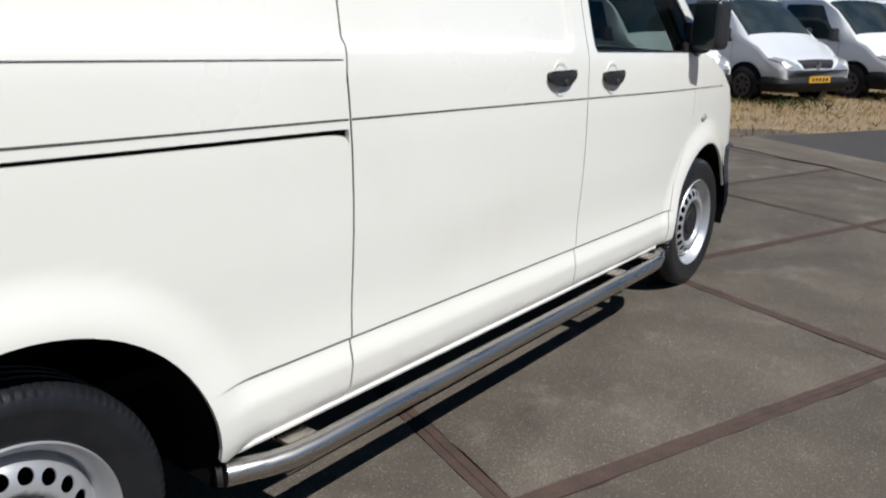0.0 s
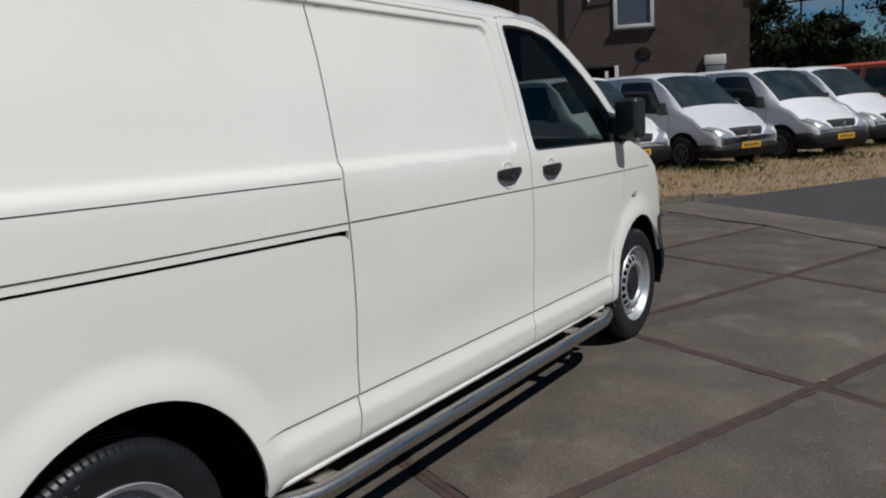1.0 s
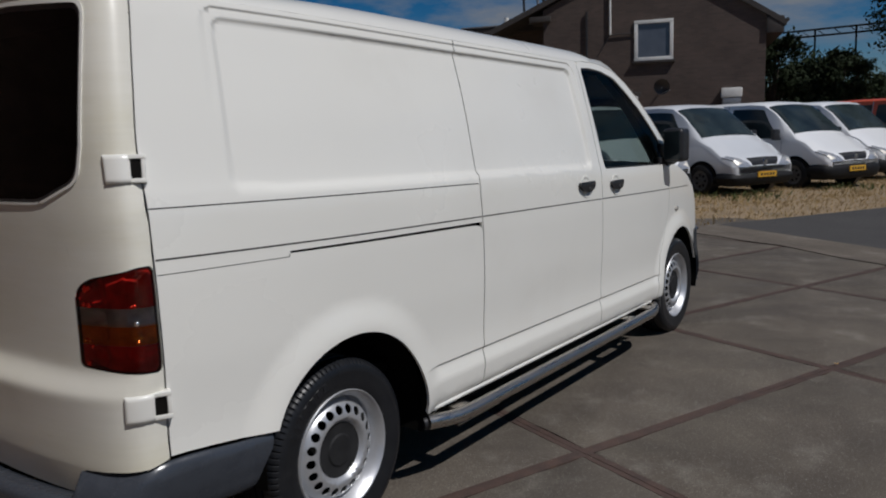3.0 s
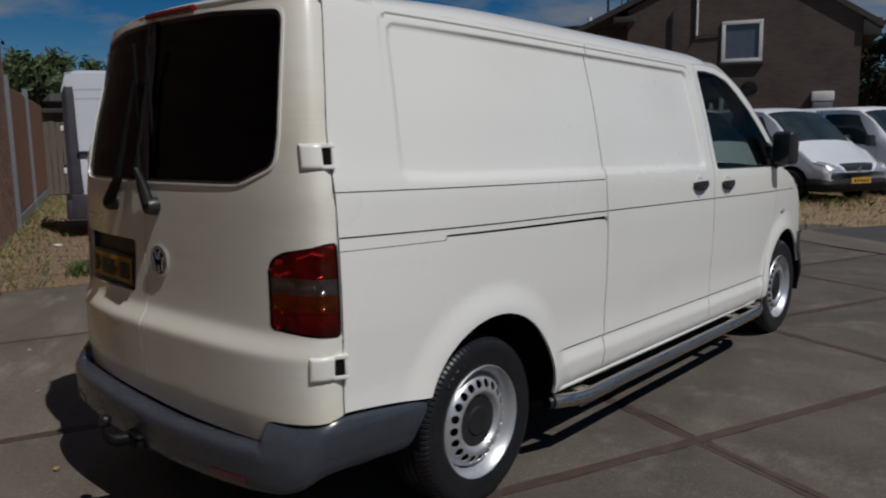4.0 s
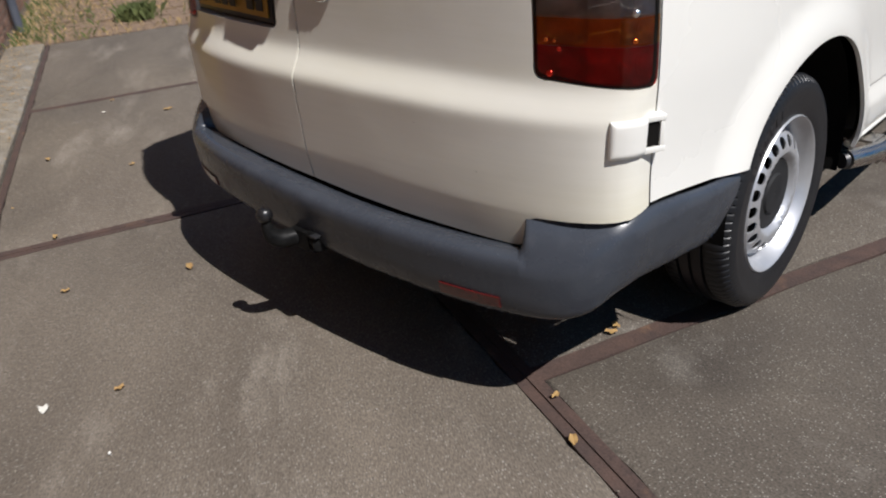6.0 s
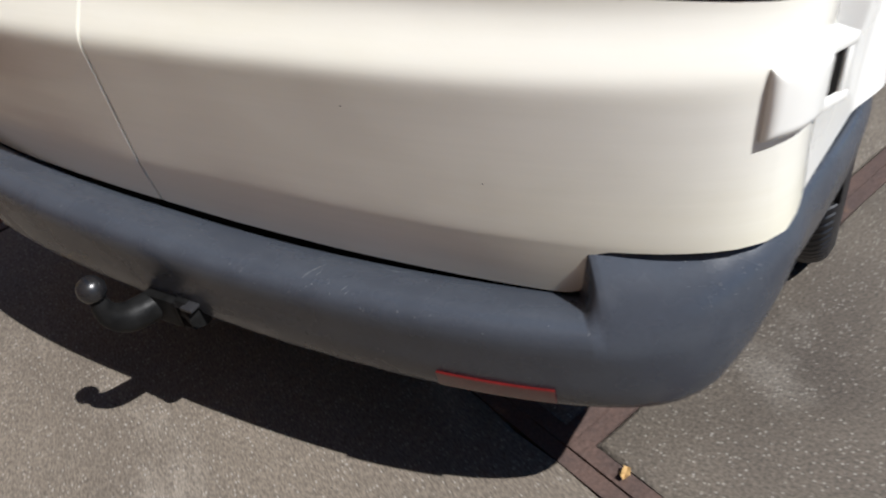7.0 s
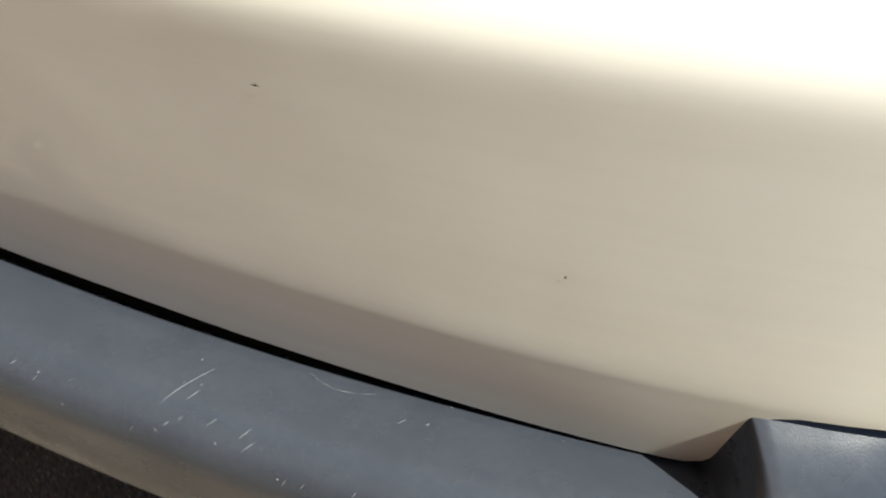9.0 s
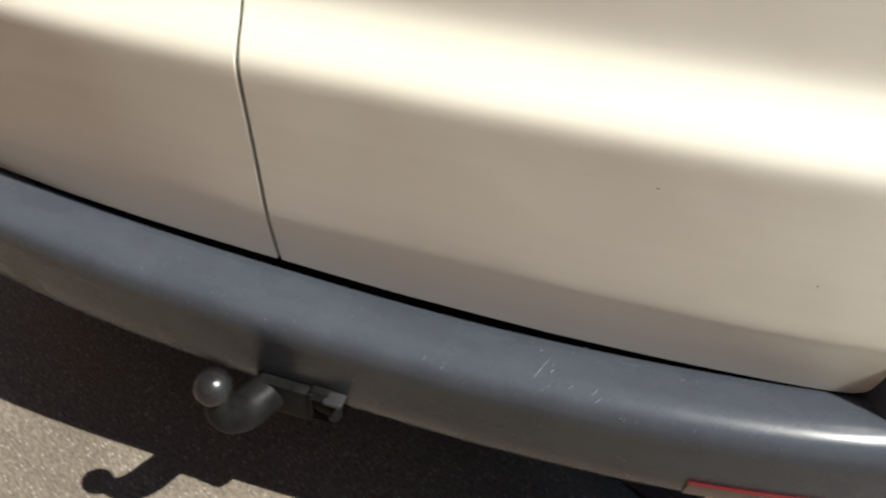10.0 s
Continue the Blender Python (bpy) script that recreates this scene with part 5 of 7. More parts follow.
scuff(0.315, 0.225, 0.299, 0.370, 0.0004)
scuff(0.320, 0.300, 0.316, 0.335, 0.0003)
arc_pts = [(0.380, 0.135), (0.392, 0.158), (0.408, 0.172), (0.425, 0.165), (0.438, 0.150)]
for (xa, va), (xb, vb) in zip(arc_pts, arc_pts[1:]):
    scuff(xa, va, xb, vb, 0.00025)
scuff(0.372, 0.355, 0.366, 0.395, 0.0003)
scuff(0.378, 0.390, 0.371, 0.430, 0.0003)
scuff(0.345, 0.360, 0.339, 0.390, 0.00025)
scuff(0.470, 0.205, 0.465, 0.225, 0.0003)
for i in range(30):
    x, v = rnd.uniform(-0.25, 0.64), rnd.choice((rnd.uniform(0.08, 0.36), rnd.uniform(0.40, 0.50)))
    l = rnd.choice((0.0010, 0.0015, 0.002))
    scuff(x, v, x + l, v + rnd.uniform(-0.01, 0.01), rnd.uniform(0.0003, 0.0006))
for i in range(12):
    # short rubbed marks along the front roll
    x, v = rnd.gauss(0.36, 0.16), rnd.uniform(0.37, 0.47)
    scuff(x, v, x - 0.003, v + rnd.uniform(0.012, 0.035), rnd.uniform(0.0002, 0.0004))
# pale flecks at the corner: dust specks, and glints of the highlight as colour
for i in range(44):
    x, v = rnd.gauss(0.855, 0.022), rnd.uniform(0.10, 0.42)
    scuff(x, v, x + 0.0015, v + rnd.uniform(-0.008, 0.008), rnd.uniform(0.0003, 0.0005))


def chip(x, z, w, h):
    f = rear(0.0006)
    q = q_x(x)
    V = [f(q - w, z), f(q, z - h), f(q + w, z + h * 0.2), f(q, z + h)]
    mesh_part("paint_chip", V, [(0, 1, 2, 3)], DARK, right_door, "small dark paint chip")


chip(0.379, 0.694, 0.0026, 0.0006)
chip(0.558, 0.608, 0.0008, 0.0012)

# ---- tow bar ----
tow = thing("tow_bar", (-0.06, 0.0, 0.40), "greasy black tow bar with a ball under the bumper", "tow bar")
bl = bmesh.new()
bmesh.ops.create_uvsphere(bl, u_segments=24, v_segments=16, radius=0.023, matrix=Matrix.Translation((-0.06, -0.026, 0.405)))
part("tow_ball", bl, BALLM, tow, "worn steel ball", 60)
neck = [(-0.06, -0.026, 0.385, 0.013), (-0.06, -0.024, 0.360, 0.018), (-0.055, -0.012, 0.335, 0.024), (-0.045, 0.015, 0.322, 0.027), (-0.03, 0.055, 0.322, 0.026), (-0.02, 0.12, 0.33, 0.025), (-0.02, 0.30, 0.34, 0.025)]
nf = [curve([(k, p[c]) for k, p in enumerate(neck)]) for c in range(4)]
part("swan_neck", tube([tuple(nf[c](t) for c in range(3)) for t in steps_of(0, 6, 0.2)], [nf[3](t) for t in steps_of(0, 6, 0.2)], 18), TOWM, tow, "", 60)
part("tow_bracket", join(block((-0.045, 0.035, 0.292), (0.030, 0.065, 0.350), 0.008), block((-0.30, 0.20, 0.30), (0.26, 0.25, 0.36), 0.006)), TOWM, tow)
for x, z in ((0.022, 0.345), (0.022, 0.305)):
    part("bolt", lathe([(0.0005, 0.012), (0.011, 0.012), (0.011, -0.012), (0.0005, -0.012)], 6, centre=Vector((x + 0.02, 0.045, z))), TOWM, tow)
part("socket_plate", join(block((0.028, 0.035, 0.300), (0.034, 0.085, 0.352), 0.002), tube([(0.034, 0.06, 0.326), (0.060, 0.055, 0.324)], [0.023, 0.021], 14), tube([(0.060, 0.055, 0.324), (0.066, 0.054, 0.324)], [0.025, 0.025], 14)), TOWM, tow, "black trailer socket")
part("socket_lid", block((0.050, 0.030, 0.346), (0.075, 0.075, 0.352), 0.002), BLACK_PL, tow)


# ---- wheels ----
def wheel(x, y, z, sgn):
    """Modelled with the outer face towards +x at the origin, then turned."""
    R, W = 0.333, 0.102
    tyre_p = [(0.212, -W + 0.012), (0.228, -W + 0.004), (0.26, -W - 0.004), (0.29, -W - 0.006), (0.312, -W + 0.004), (0.324, -W + 0.014), (R, -W + 0.030)]
    for a in (-0.036, 0.0, 0.036):
        # round grooves in the tread
        tyre_p += [(R + 0.001, a - 0.006), (R - 0.007, a - 0.004), (R - 0.007, a + 0.004), (R + 0.001, a + 0.006)]
    tyre_p += [(R, W - 0.030), (0.326, W - 0.013), (0.314, W - 0.003), (0.292, W + 0.005), (0.285, W + 0.0035), (0.26, W + 0.003), (0.238, W - 0.001), (0.226, W - 0.004), (0.216, W - 0.010), (0.212, W - 0.024)]
    seg = 480
    V, F = [], []
    for i, (r, a) in enumerate(tyre_p):
        for k in range(seg):
            t = 2 * math.pi * k / seg
            rr, aa = r, a
            if r > 0.31 and abs(a) > W - 0.04 and k % 5 == 0:
                # notched shoulder
                rr -= 0.009 if 0.32 < r < R else 0.003
            V.append((aa, rr * math.cos(t), rr * math.sin(t)))
    for i in range(len(tyre_p) - 1):
        for k in range(seg):
            F.append((i * seg + k, i * seg + (k + 1) % seg, (i + 1) * seg + (k + 1) % seg, (i + 1) * seg + k))
    m = pose(x, y, z, 0, 0, 0 if sgn > 0 else 180)
    put = lambda pts: [m @ Vector(p) for p in pts]
    hub = mesh_part("wheel", put(V), F, RUBBER, van, "wheel with black tyre and silver steel rim", 40)
    hub.name = "wheel"
    # raised marks on the side wall, plain blocks
    for k in range(7):
        t0 = radians(18 + 7 * k)
        bb = block((-0.0006, -0.008, -0.014), (0.0012, 0.008, 0.014), 0.0006, m @ Matrix.Rotation(t0, 4, "X") @ Matrix.Translation((W + 0.0032, 0, 0.272)), 1)
        part("side_wall_mark", bb, RUBBER, hub)
    # rim: lip and barrel
    part("rim", (lambda b: (bmesh.ops.transform(b, matrix=m, verts=b.verts[:]), b)[1])(lathe([(0.212, -W + 0.02), (0.2, -0.02), (0.205, W - 0.030), (0.221, W - 0.016), (0.224, W - 0.006), (0.2205, W + 0.000), (0.214, W - 0.004), (0.208, W - 0.016), (0.199, W - 0.024),
         (0.193, W - 0.050), (0.186, W - 0.062)], 96)), RIM, hub, "silver steel rim", 40)
    # disc with a ring of round holes
    N = 20
    prof = curve([(0.085, -0.030), (0.100, -0.020), (0.112, -0.006), (0.120, 0.0), (0.135, -0.002), (0.165, -0.016), (0.178, -0.030), (0.190, -0.052)])
    circ = lambda r, n, c=(0, 0), d=0: [(c[0] + r * math.cos(2 * math.pi * k / n + d), c[1] + r * math.sin(2 * math.pi * k / n + d)) for k in range(n)]
    holes = [circ(0.0165, 14, (0.150 * math.cos(2 * math.pi * k / N), 0.150 * math.sin(2 * math.pi * k / N))) for k in range(N)] + [circ(0.098, 48)]
    skin("rim_disc", circ(0.190, 72), holes, lambda u, v: tuple(m @ Vector((W - 0.010 + prof(math.hypot(u, v)), u, v))), steps_of(-0.2, 0.2, 0.011), steps_of(-0.2, 0.2, 0.011), RIM, hub, 0.004, "silver steel disc with a ring of round holes", out=1 if sgn else 1)
    cap = lathe([(0.0005, W - 0.022), (0.030, W - 0.020), (0.055, W - 0.021), (0.060, W - 0.027), (0.090, W - 0.029), (0.100, W - 0.026), (0.103, W - 0.034)], 40)
    bmesh.ops.transform(cap, matrix=m, verts=cap.verts[:])
    part("hub_cap", cap, HUBM, hub, "black plastic hub cap", 30)
    br = lathe([(0.0005, -0.02), (0.195, -0.02), (0.195, -0.06)], 40)
    bmesh.ops.transform(br, matrix=m, verts=br.verts[:])
    part("brake", br, DARK, hub)


for sgn in (1, -1):
    wheel(sgn * 0.822, 1.0, 0.330, sgn)
    wheel(sgn * 0.822, 4.4, 0.330, sgn)
    for cy, cz, r in (REAR_ARCH, FRONT_ARCH):
        # wheel housing
        pts = [(cy + (r + 0.012) * math.cos(radians(a)), cz + (r + 0.012) * math.sin(radians(a))) for a in range(-15, 186, 10)]
        V, F = [], []
        for i, (y, z) in enumerate(pts):
            V += [(sgn * 0.925, y, z), (sgn * 0.55, y, z)]
            if i:
                F.append((2 * i - 2, 2 * i, 2 * i + 1, 2 * i - 1))
        k = len(V)
        V += [(sgn * 0.55, y, z) for y, z in pts]
        F.append(tuple(range(k, k + len(pts))))
        mesh_part("wheel_housing", V, F, DARK, van, "black wheel housing", 50)
part("underbody", join(block((-0.70, 0.35, 0.28), (0.70, 0.60, 0.50), 0.02), block((-0.84, 1.50, 0.24), (0.84, 3.92, 0.46), 0.02), block((-0.60, 0.60, 0.30), (0.60, 4.6, 0.46), 0.02)), DARK, van, "dark floor pan and chassis")
for y in (1.0, 4.4):
    part("axle", tube([(-0.72, y, 0.33), (0.72, y, 0.33)], 0.035, 10), DARK, van)
# mud flap strip seen under the rear side
for sgn in (1, -1):
    part("sill_edge", tube([(sgn * 0.925, 1.50, 0.327), (sgn * 0.93, 2.5, 0.322), (sgn * 0.925, 3.90, 0.312)], 0.012, 8), PAINT, van)


# ---- side step bars ----
def side_bar(sgn):
    bar = thing("side_bar", (sgn * 0.985, 2.75, 0.25), "polished stainless tubular side bar under the sill", "side bar", "side bars")
    pts = [(0.940, 1.462, 0.288), (0.953, 1.50, 0.285), (0.972, 1.56, 0.280), (0.986, 1.62, 0.277), (0.992, 1.70, 0.276), (0.992, 2.3, 0.274), (0.992, 3.0, 0.270), (0.990, 3.72, 0.266), (0.984, 3.80, 0.267), (0.962, 3.875, 0.271), (0.938, 3.925, 0.276)]
    part("tube", tube([(sgn * x, y, z) for x, y, z in pts], 0.0305, 24), STAINLESS, bar, "polished stainless tube", 45)
    for y, z, x in ((1.455, 0.2885, 0.937), (3.932, 0.2765, 0.935)):
        d = -1 if y < 2 else 1
        part("end_cap", tube([(sgn * x, y, z), (sgn * (x - 0.006), y + d * 0.012, z)], [0.0295, 0.026], 18), BLACK_PL, bar, "black end cap", 45)
    for y in (1.68, 3.46, 3.78):
        part("bracket", block((min(sgn * 0.80, sgn * 0.985), y - 0.045, 0.290), (max(sgn * 0.80, sgn * 0.985), y + 0.045, 0.300), 0.003), STAINLESS, bar, "flat steel bracket")
    part("foot_plate", block((min(sgn * 0.955, sgn * 1.0), 1.60, 0.240), (max(sgn * 0.955, sgn * 1.0), 1.92, 0.245), 0.002), STAINLESS, bar, "narrow lower plate")


side_bar(1)
side_bar(-1)


# ---- ground: soil to the horizon, slabs in rusty steel frames, asphalt, kerb ----
gs = 14
ground = mesh_part("ground", [(-400 + 800 * i / gs, -400 + 800 * j / gs, -0.060) for j in range(gs + 1) for i in range(gs + 1)],
                   [(j * (gs + 1) + i, j * (gs + 1) + i + 1, (j + 1) * (gs + 1) + i + 1, (j + 1) * (gs + 1) + i) for j in range(gs) for i in range(gs)], SOIL, sharp=0)
tagged(ground, "dry sandy soil round the yard", kind="structure")

O2, U2, V2 = Vector((0.590, 0.262)), Vector((0.353, 0.936)), Vector((0.925, -0.380))
K0, KD = Vector((-1.50, -0.41)), Vector((-0.905, 0.425)).normalized()
cross2 = lambda a, b: a.x * b.y - a.y * b.x


def at_kerb(v):
    """Where the joint at v meets the kerb line."""
    p = O2 + V2 * v
    s = cross2(K0 - p, KD) / cross2(U2, KD)
    return p + U2 * s


def uvp(u, v):
    return O2 + U2 * u + V2 * v


pavement = mesh_part("pavement", [(*uvp(-0.0, -6.02), -0.030), (*uvp(-0.0, 9.0), -0.030), (*uvp(9.9, 9.0), -0.030), (*uvp(9.9, -7.5), -0.030), (*uvp(2.0, -6.02), -0.030)], [(0, 1, 2, 3, 4)], RUST, sharp=0)
tagged(pavement, "yard of large worn concrete slabs in rusty steel frames", kind="structure")
pav_rear = mesh_part("pavement_edge", [(*at_kerb(-6.02), -0.030), (*at_kerb(9.0), -0.030), (*uvp(0, 9.0), -0.030), (*uvp(0, -6.02), -0.030)], [(0, 1, 2, 3)], RUST, sharp=0)
tagged(pav_rear, "rear row of worn concrete slabs along the kerb", kind="structure")
srnd = random.Random(11)


def inset(poly, d):
    out = []
    k = len(poly)
    for i in range(k):
        a, p, b = poly[i - 1], poly[i], poly[(i + 1) % k]
        e1, e2 = (p - a).normalized(), (b - p).normalized()
        n1, n2 = Vector((-e1.y, e1.x)), Vector((-e2.y, e2.x))
        m = (n1 + n2)
        m = m / max(0.3, m.length_squared / 2)
        out.append(p + m * d)
    return out


def slab(poly, owner, mat=None):
    if sum(cross2(a, b) for a, b in zip(poly, poly[1:] + poly[:1])) < 0:
        poly = poly[::-1]
    lift = [srnd.uniform(-0.003, 0.003) for _ in poly]
    # steel angle frame
    o, i = inset(poly, 0.0009), inset(poly, 0.033)
    k = len(poly)
    V = [(*p, -0.004 + h) for p, h in zip(o, lift)] + [(*p, -0.003 + h) for p, h in zip(i, lift)] + [(*p, -0.03) for p in o] + [(*p, -0.03) for p in i]
    F = []
    for a in range(k):
        b = (a + 1) % k
        F += [(a, b, k + b, k + a), (a, 2 * k + a, 2 * k + b, b), (k + a, k + b, 3 * k + b, 3 * k + a)]
    mesh_part("steel_edge", V, F, RUST, owner, sharp=30)
    # concrete infill with a worn, slightly wavy rim
    rim = []
    for a in range(k):
        p, q = inset(poly, 0.034)[a], inset(poly, 0.034)[(a + 1) % k]
        n = max(2, int((q - p).length / 0.09))
        e = (q - p).normalized()
        nn = Vector((-e.y, e.x))
        for s in range(n):
            rim.append(p + (q - p) * (s / n) + nn * (srnd.random() ** 3 * 0.010))
    c = sum(rim, Vector((0, 0))) / len(rim)
    r2 = [p + (c - p).normalized() * 0.014 for p in rim]
    hz = lambda p: sum(lift) / k + 0.0008 * math.sin(p.x * 3 + p.y * 5)
    V = [(*p, -0.03) for p in rim] + [(*p, -0.005 + hz(p)) for p in rim] + [(*p, hz(p)) for p in r2] + [(*c, sum(lift) / k)]
    m = len(rim)
    F = []
    for a in range(m):
        b = (a + 1) % m
        F += [(a, b, m + b, m + a), (m + a, m + b, 2 * m + b, 2 * m + a), (2 * m + a, 2 * m + b, 3 * m)]
    mesh_part("concrete_slab", V, F, mat or CONCRETE, owner, sharp=60)


for i in range(5):
    u0, u1 = (0, 2.0, 3.97, 5.95, 7.85)[i], (2.0, 3.97, 5.95, 7.85, 9.85)[i]
    for v0, v1 in ((-7.5, -6.0), (-6.0, -4.36), (-4.36, -2.90), (-2.90, -1.445), (-1.445, 0.008), (0.008, 1.5), (1.5, 3.0), (3.0, 4.5), (4.5, 6.0), (6.0, 7.5), (7.5, 9.0)):
        if v0 < -6.5 and u0 < 2:
            continue
        slab([uvp(u0, v0), uvp(u0, v1), uvp(u1, v1), uvp(u1, v0)], pavement)
for v0, v1 in ((-6.0, -3.80), (-3.80, -1.66), (-1.66, 0.5), (0.5, 2.5), (2.5, 4.5), (4.5, 6.5), (6.5, 9.0)):
    slab([at_kerb(v0), at_kerb(v1), uvp(0, v1), uvp(0, v0)], pav_rear, DUSTY)

VERGE0, VERGED = Vector((-0.72, 10.35)), Vector((0.50, 0.866)).normalized()
ve = [VERGE0 + VERGED * k for k in (-2.4, 60)]
RE, RD = Vector((-0.62, 10.44)), Vector((0.819, -0.574))
rb = RE + RD * 15
asphalt = mesh_part("road", [(*RE, 0.006), (*rb, 0.006), (*(rb + Vector((60, 10))), 0.006), (*(ve[1] + Vector((60, 0))), 0.006), (*ve[1], 0.006)], [(0, 1, 2), (0, 2, 3), (0, 3, 4)], ASPHALT, sharp=0)
tagged(asphalt, "dark worn asphalt beyond the slabs", kind="structure")
# pale dusty strip where the slabs meet the asphalt
rn = Vector((-0.574, -0.819))
sv = [(*(RE + RD * k + rn * w), 0.009 if w > 0.01 else 0.011) for k in steps_of(0.0, 15.0, 0.5) for w in (0.0, 0.76 + 0.05 * math.sin(k * 2.3) + 0.03 * math.sin(k * 5.1))]
sn = len(sv) // 2
sv += [(p[0], p[1], -0.03) for p in sv]
tagged(mesh_part("pavement_edge", sv, [(2 * k, 2 * k + 2, 2 * k + 3, 2 * k + 1) for k in range(sn - 1)] + [(2 * k + 1, 2 * k + 3, 2 * sn + 2 * k + 3, 2 * sn + 2 * k + 1) for k in range(sn - 1)] + [(2 * k + 2, 2 * k, 2 * sn + 2 * k, 2 * sn + 2 * k + 2) for k in range(sn - 1)], DUSTY, sharp=30),
       "pale dusty concrete strip along the asphalt", kind="structure")
# kerb strip at the foot of the brick building
kn = Vector((KD.y, -KD.x))
if kn.y > 0:
    kn = -kn
kv, kf = [], []
kpts = steps_of(-9.5, 4.25, 0.25)
for j, s in enumerate(kpts):
    p = K0 + KD * s
    w = srnd.uniform(-0.006, 0.006)
    for off, z in ((0.005 + w, -0.04), (0.008 + w, 0.008), (0.020 + w, 0.016), (0.27 + w, 0.020 + srnd.uniform(-0.003, 0.003)), (0.30, 0.012), (0.31, -0.04)):
        q = p + kn * off
        kv.append((q.x, q.y, z))
    if j:
        for m in range(5):
            kf.append(((j - 1) * 6 + m, j * 6 + m, j * 6 + m + 1, (j - 1) * 6 + m + 1))
kf += [tuple(range(6)), tuple(range(len(kv) - 6, len(kv)))]
kerb = mesh_part("kerb", kv, kf, KERB, sharp=40)
tagged(kerb, "pale rough concrete kerb strip", kind="structure")

# clay pavers past the slabs
pv, pf = [], []
prnd = random.Random(3)
pu, pq = U2.normalized(), Vector((-U2.y, U2.x)).normalized()
pb = uvp(-0.6, -6.06)
for i in range(-6, 46):
    for j in range(0, 66):
        o = pb + pq * (0.105 * j) + pu * (0.205 * (i + (j % 2) * 0.5))
        side_d = (o - Vector((-2.74, -0.17))).dot(Vector((0.419, 0.908)))
        if side_d < 0.16 or prnd.random() < 0.06:
            continue
        z = -0.012 + prnd.uniform(-0.004, 0.004)
        k = len(pv)
        c = [o, o + pu * 0.198, o + pu * 0.198 + pq * 0.098, o + pq * 0.098]
        pv += [(p.x, p.y, z) for p in c] + [(p.x, p.y, z - 0.03) for p in c]
        pf += [(k, k + 1, k + 2, k + 3)] + [(k + a, k + 4 + a, k + 4 + (a + 1) % 4, k + (a + 1) % 4) for a in range(4)]
pavers = mesh_part("clay_pavers", pv, pf, PAVER, sharp=0)
tagged(pavers, "weathered red-brown clay pavers with weeds", "paving", kind="stuff")


# ---- grass, weeds and litter ----
def blades(name, spots, mat, hmin, hmax, width, seed, label, cat):
    r = random.Random(seed)
    V, F = [], []
    for x, y, z in spots:
        h, a, l = r.uniform(hmin, hmax), r.uniform(0, math.pi * 2), r.uniform(0.1, 0.7)
        dx, dy = math.cos(a), math.sin(a)
        k = len(V)
        V += [(x - dy * width, y + dx * width, z), (x + dy * width, y - dx * width, z), (x + dx * l * h * 0.35 + dy * width * 0.6, y + dy * l * h * 0.35 - dx * width * 0.6, z + h * 0.6), (x + dx * l * h, y + dy * l * h, z + h * (1 - 0.3 * l))]
        F += [(k, k + 1, k + 2), (k, k + 2, k + 3)]
    ob = mesh_part(name, V, F, mat, sharp=0)
    return tagged(ob, label, cat, kind="stuff")


vr = random.Random(21)
vn = Vector((-VERGED.y, VERGED.x))
spots = []
for i in range(42000):
    s, d = vr.uniform(-3, 17), vr.uniform(0.0, 1.0) ** 1.1 * 9
    p = VERGE0 + VERGED * s + vn * (d + 0.10 * math.sin(s * 3.1))
    spots.append((p.x, p.y, -0.03 + 0.05 * min(1, d)))
for i in range(260):
    s, d = vr.uniform(-1, 16), vr.uniform(0.1, 1.0) ** 0.6 * 4.2
    for k in range(45):
        p = VERGE0 + VERGED * (s + vr.gauss(0, 0.10)) + vn * (d + vr.gauss(0, 0.10))
        spots.append((p.x, p.y, 0.0))
blades("dry_grass", spots, STRAW, 0.012, 0.10, 0.003, 1, "short dry yellow grass on the verge", "grass")
spots = []
for i in range(4200):
    s, d = vr.uniform(0, 15), 2.9 + vr.gauss(0, 0.5) + 0.5 * math.sin(s * 1.7)
    if math.sin(s * 2.3) + 0.6 * math.sin(s * 5.1) < 0.25:
        continue
    p = VERGE0 + VERGED * s + vn * d
    spots.append((p.x, p.y, -0.02))
blades("weeds", spots, WEED, 0.03, 0.22, 0.004, 2, "green weeds in front of the parked vans", "weeds")
# verge mound
mv, mf = [], []
for j in range(41):
    for i in range(13):
        s, d = -6 + j * 1.6, i * 1.0
        p = VERGE0 + VERGED * s + vn * (d + 0.10 * math.sin(s * 3.1))
        mv.append((p.x, p.y, -0.03 + 0.05 * min(1, d / 0.8) + 0.012 * math.sin(s * 2.2 + d * 3)))
        if i and j:
            a = j * 13 + i
            mf.append((a - 14, a - 13, a, a - 1))
verge = mesh_part("verge", mv, mf, SOIL, sharp=60)
tagged(verge, "sandy verge with dry grass", kind="structure")

WD, WN, W0 = Vector((-0.908, 0.419)), Vector((0.419, 0.908)), Vector((-2.74, -0.17))


def wall_at(along, off=0.0):
    return W0 + WD * along + WN * off


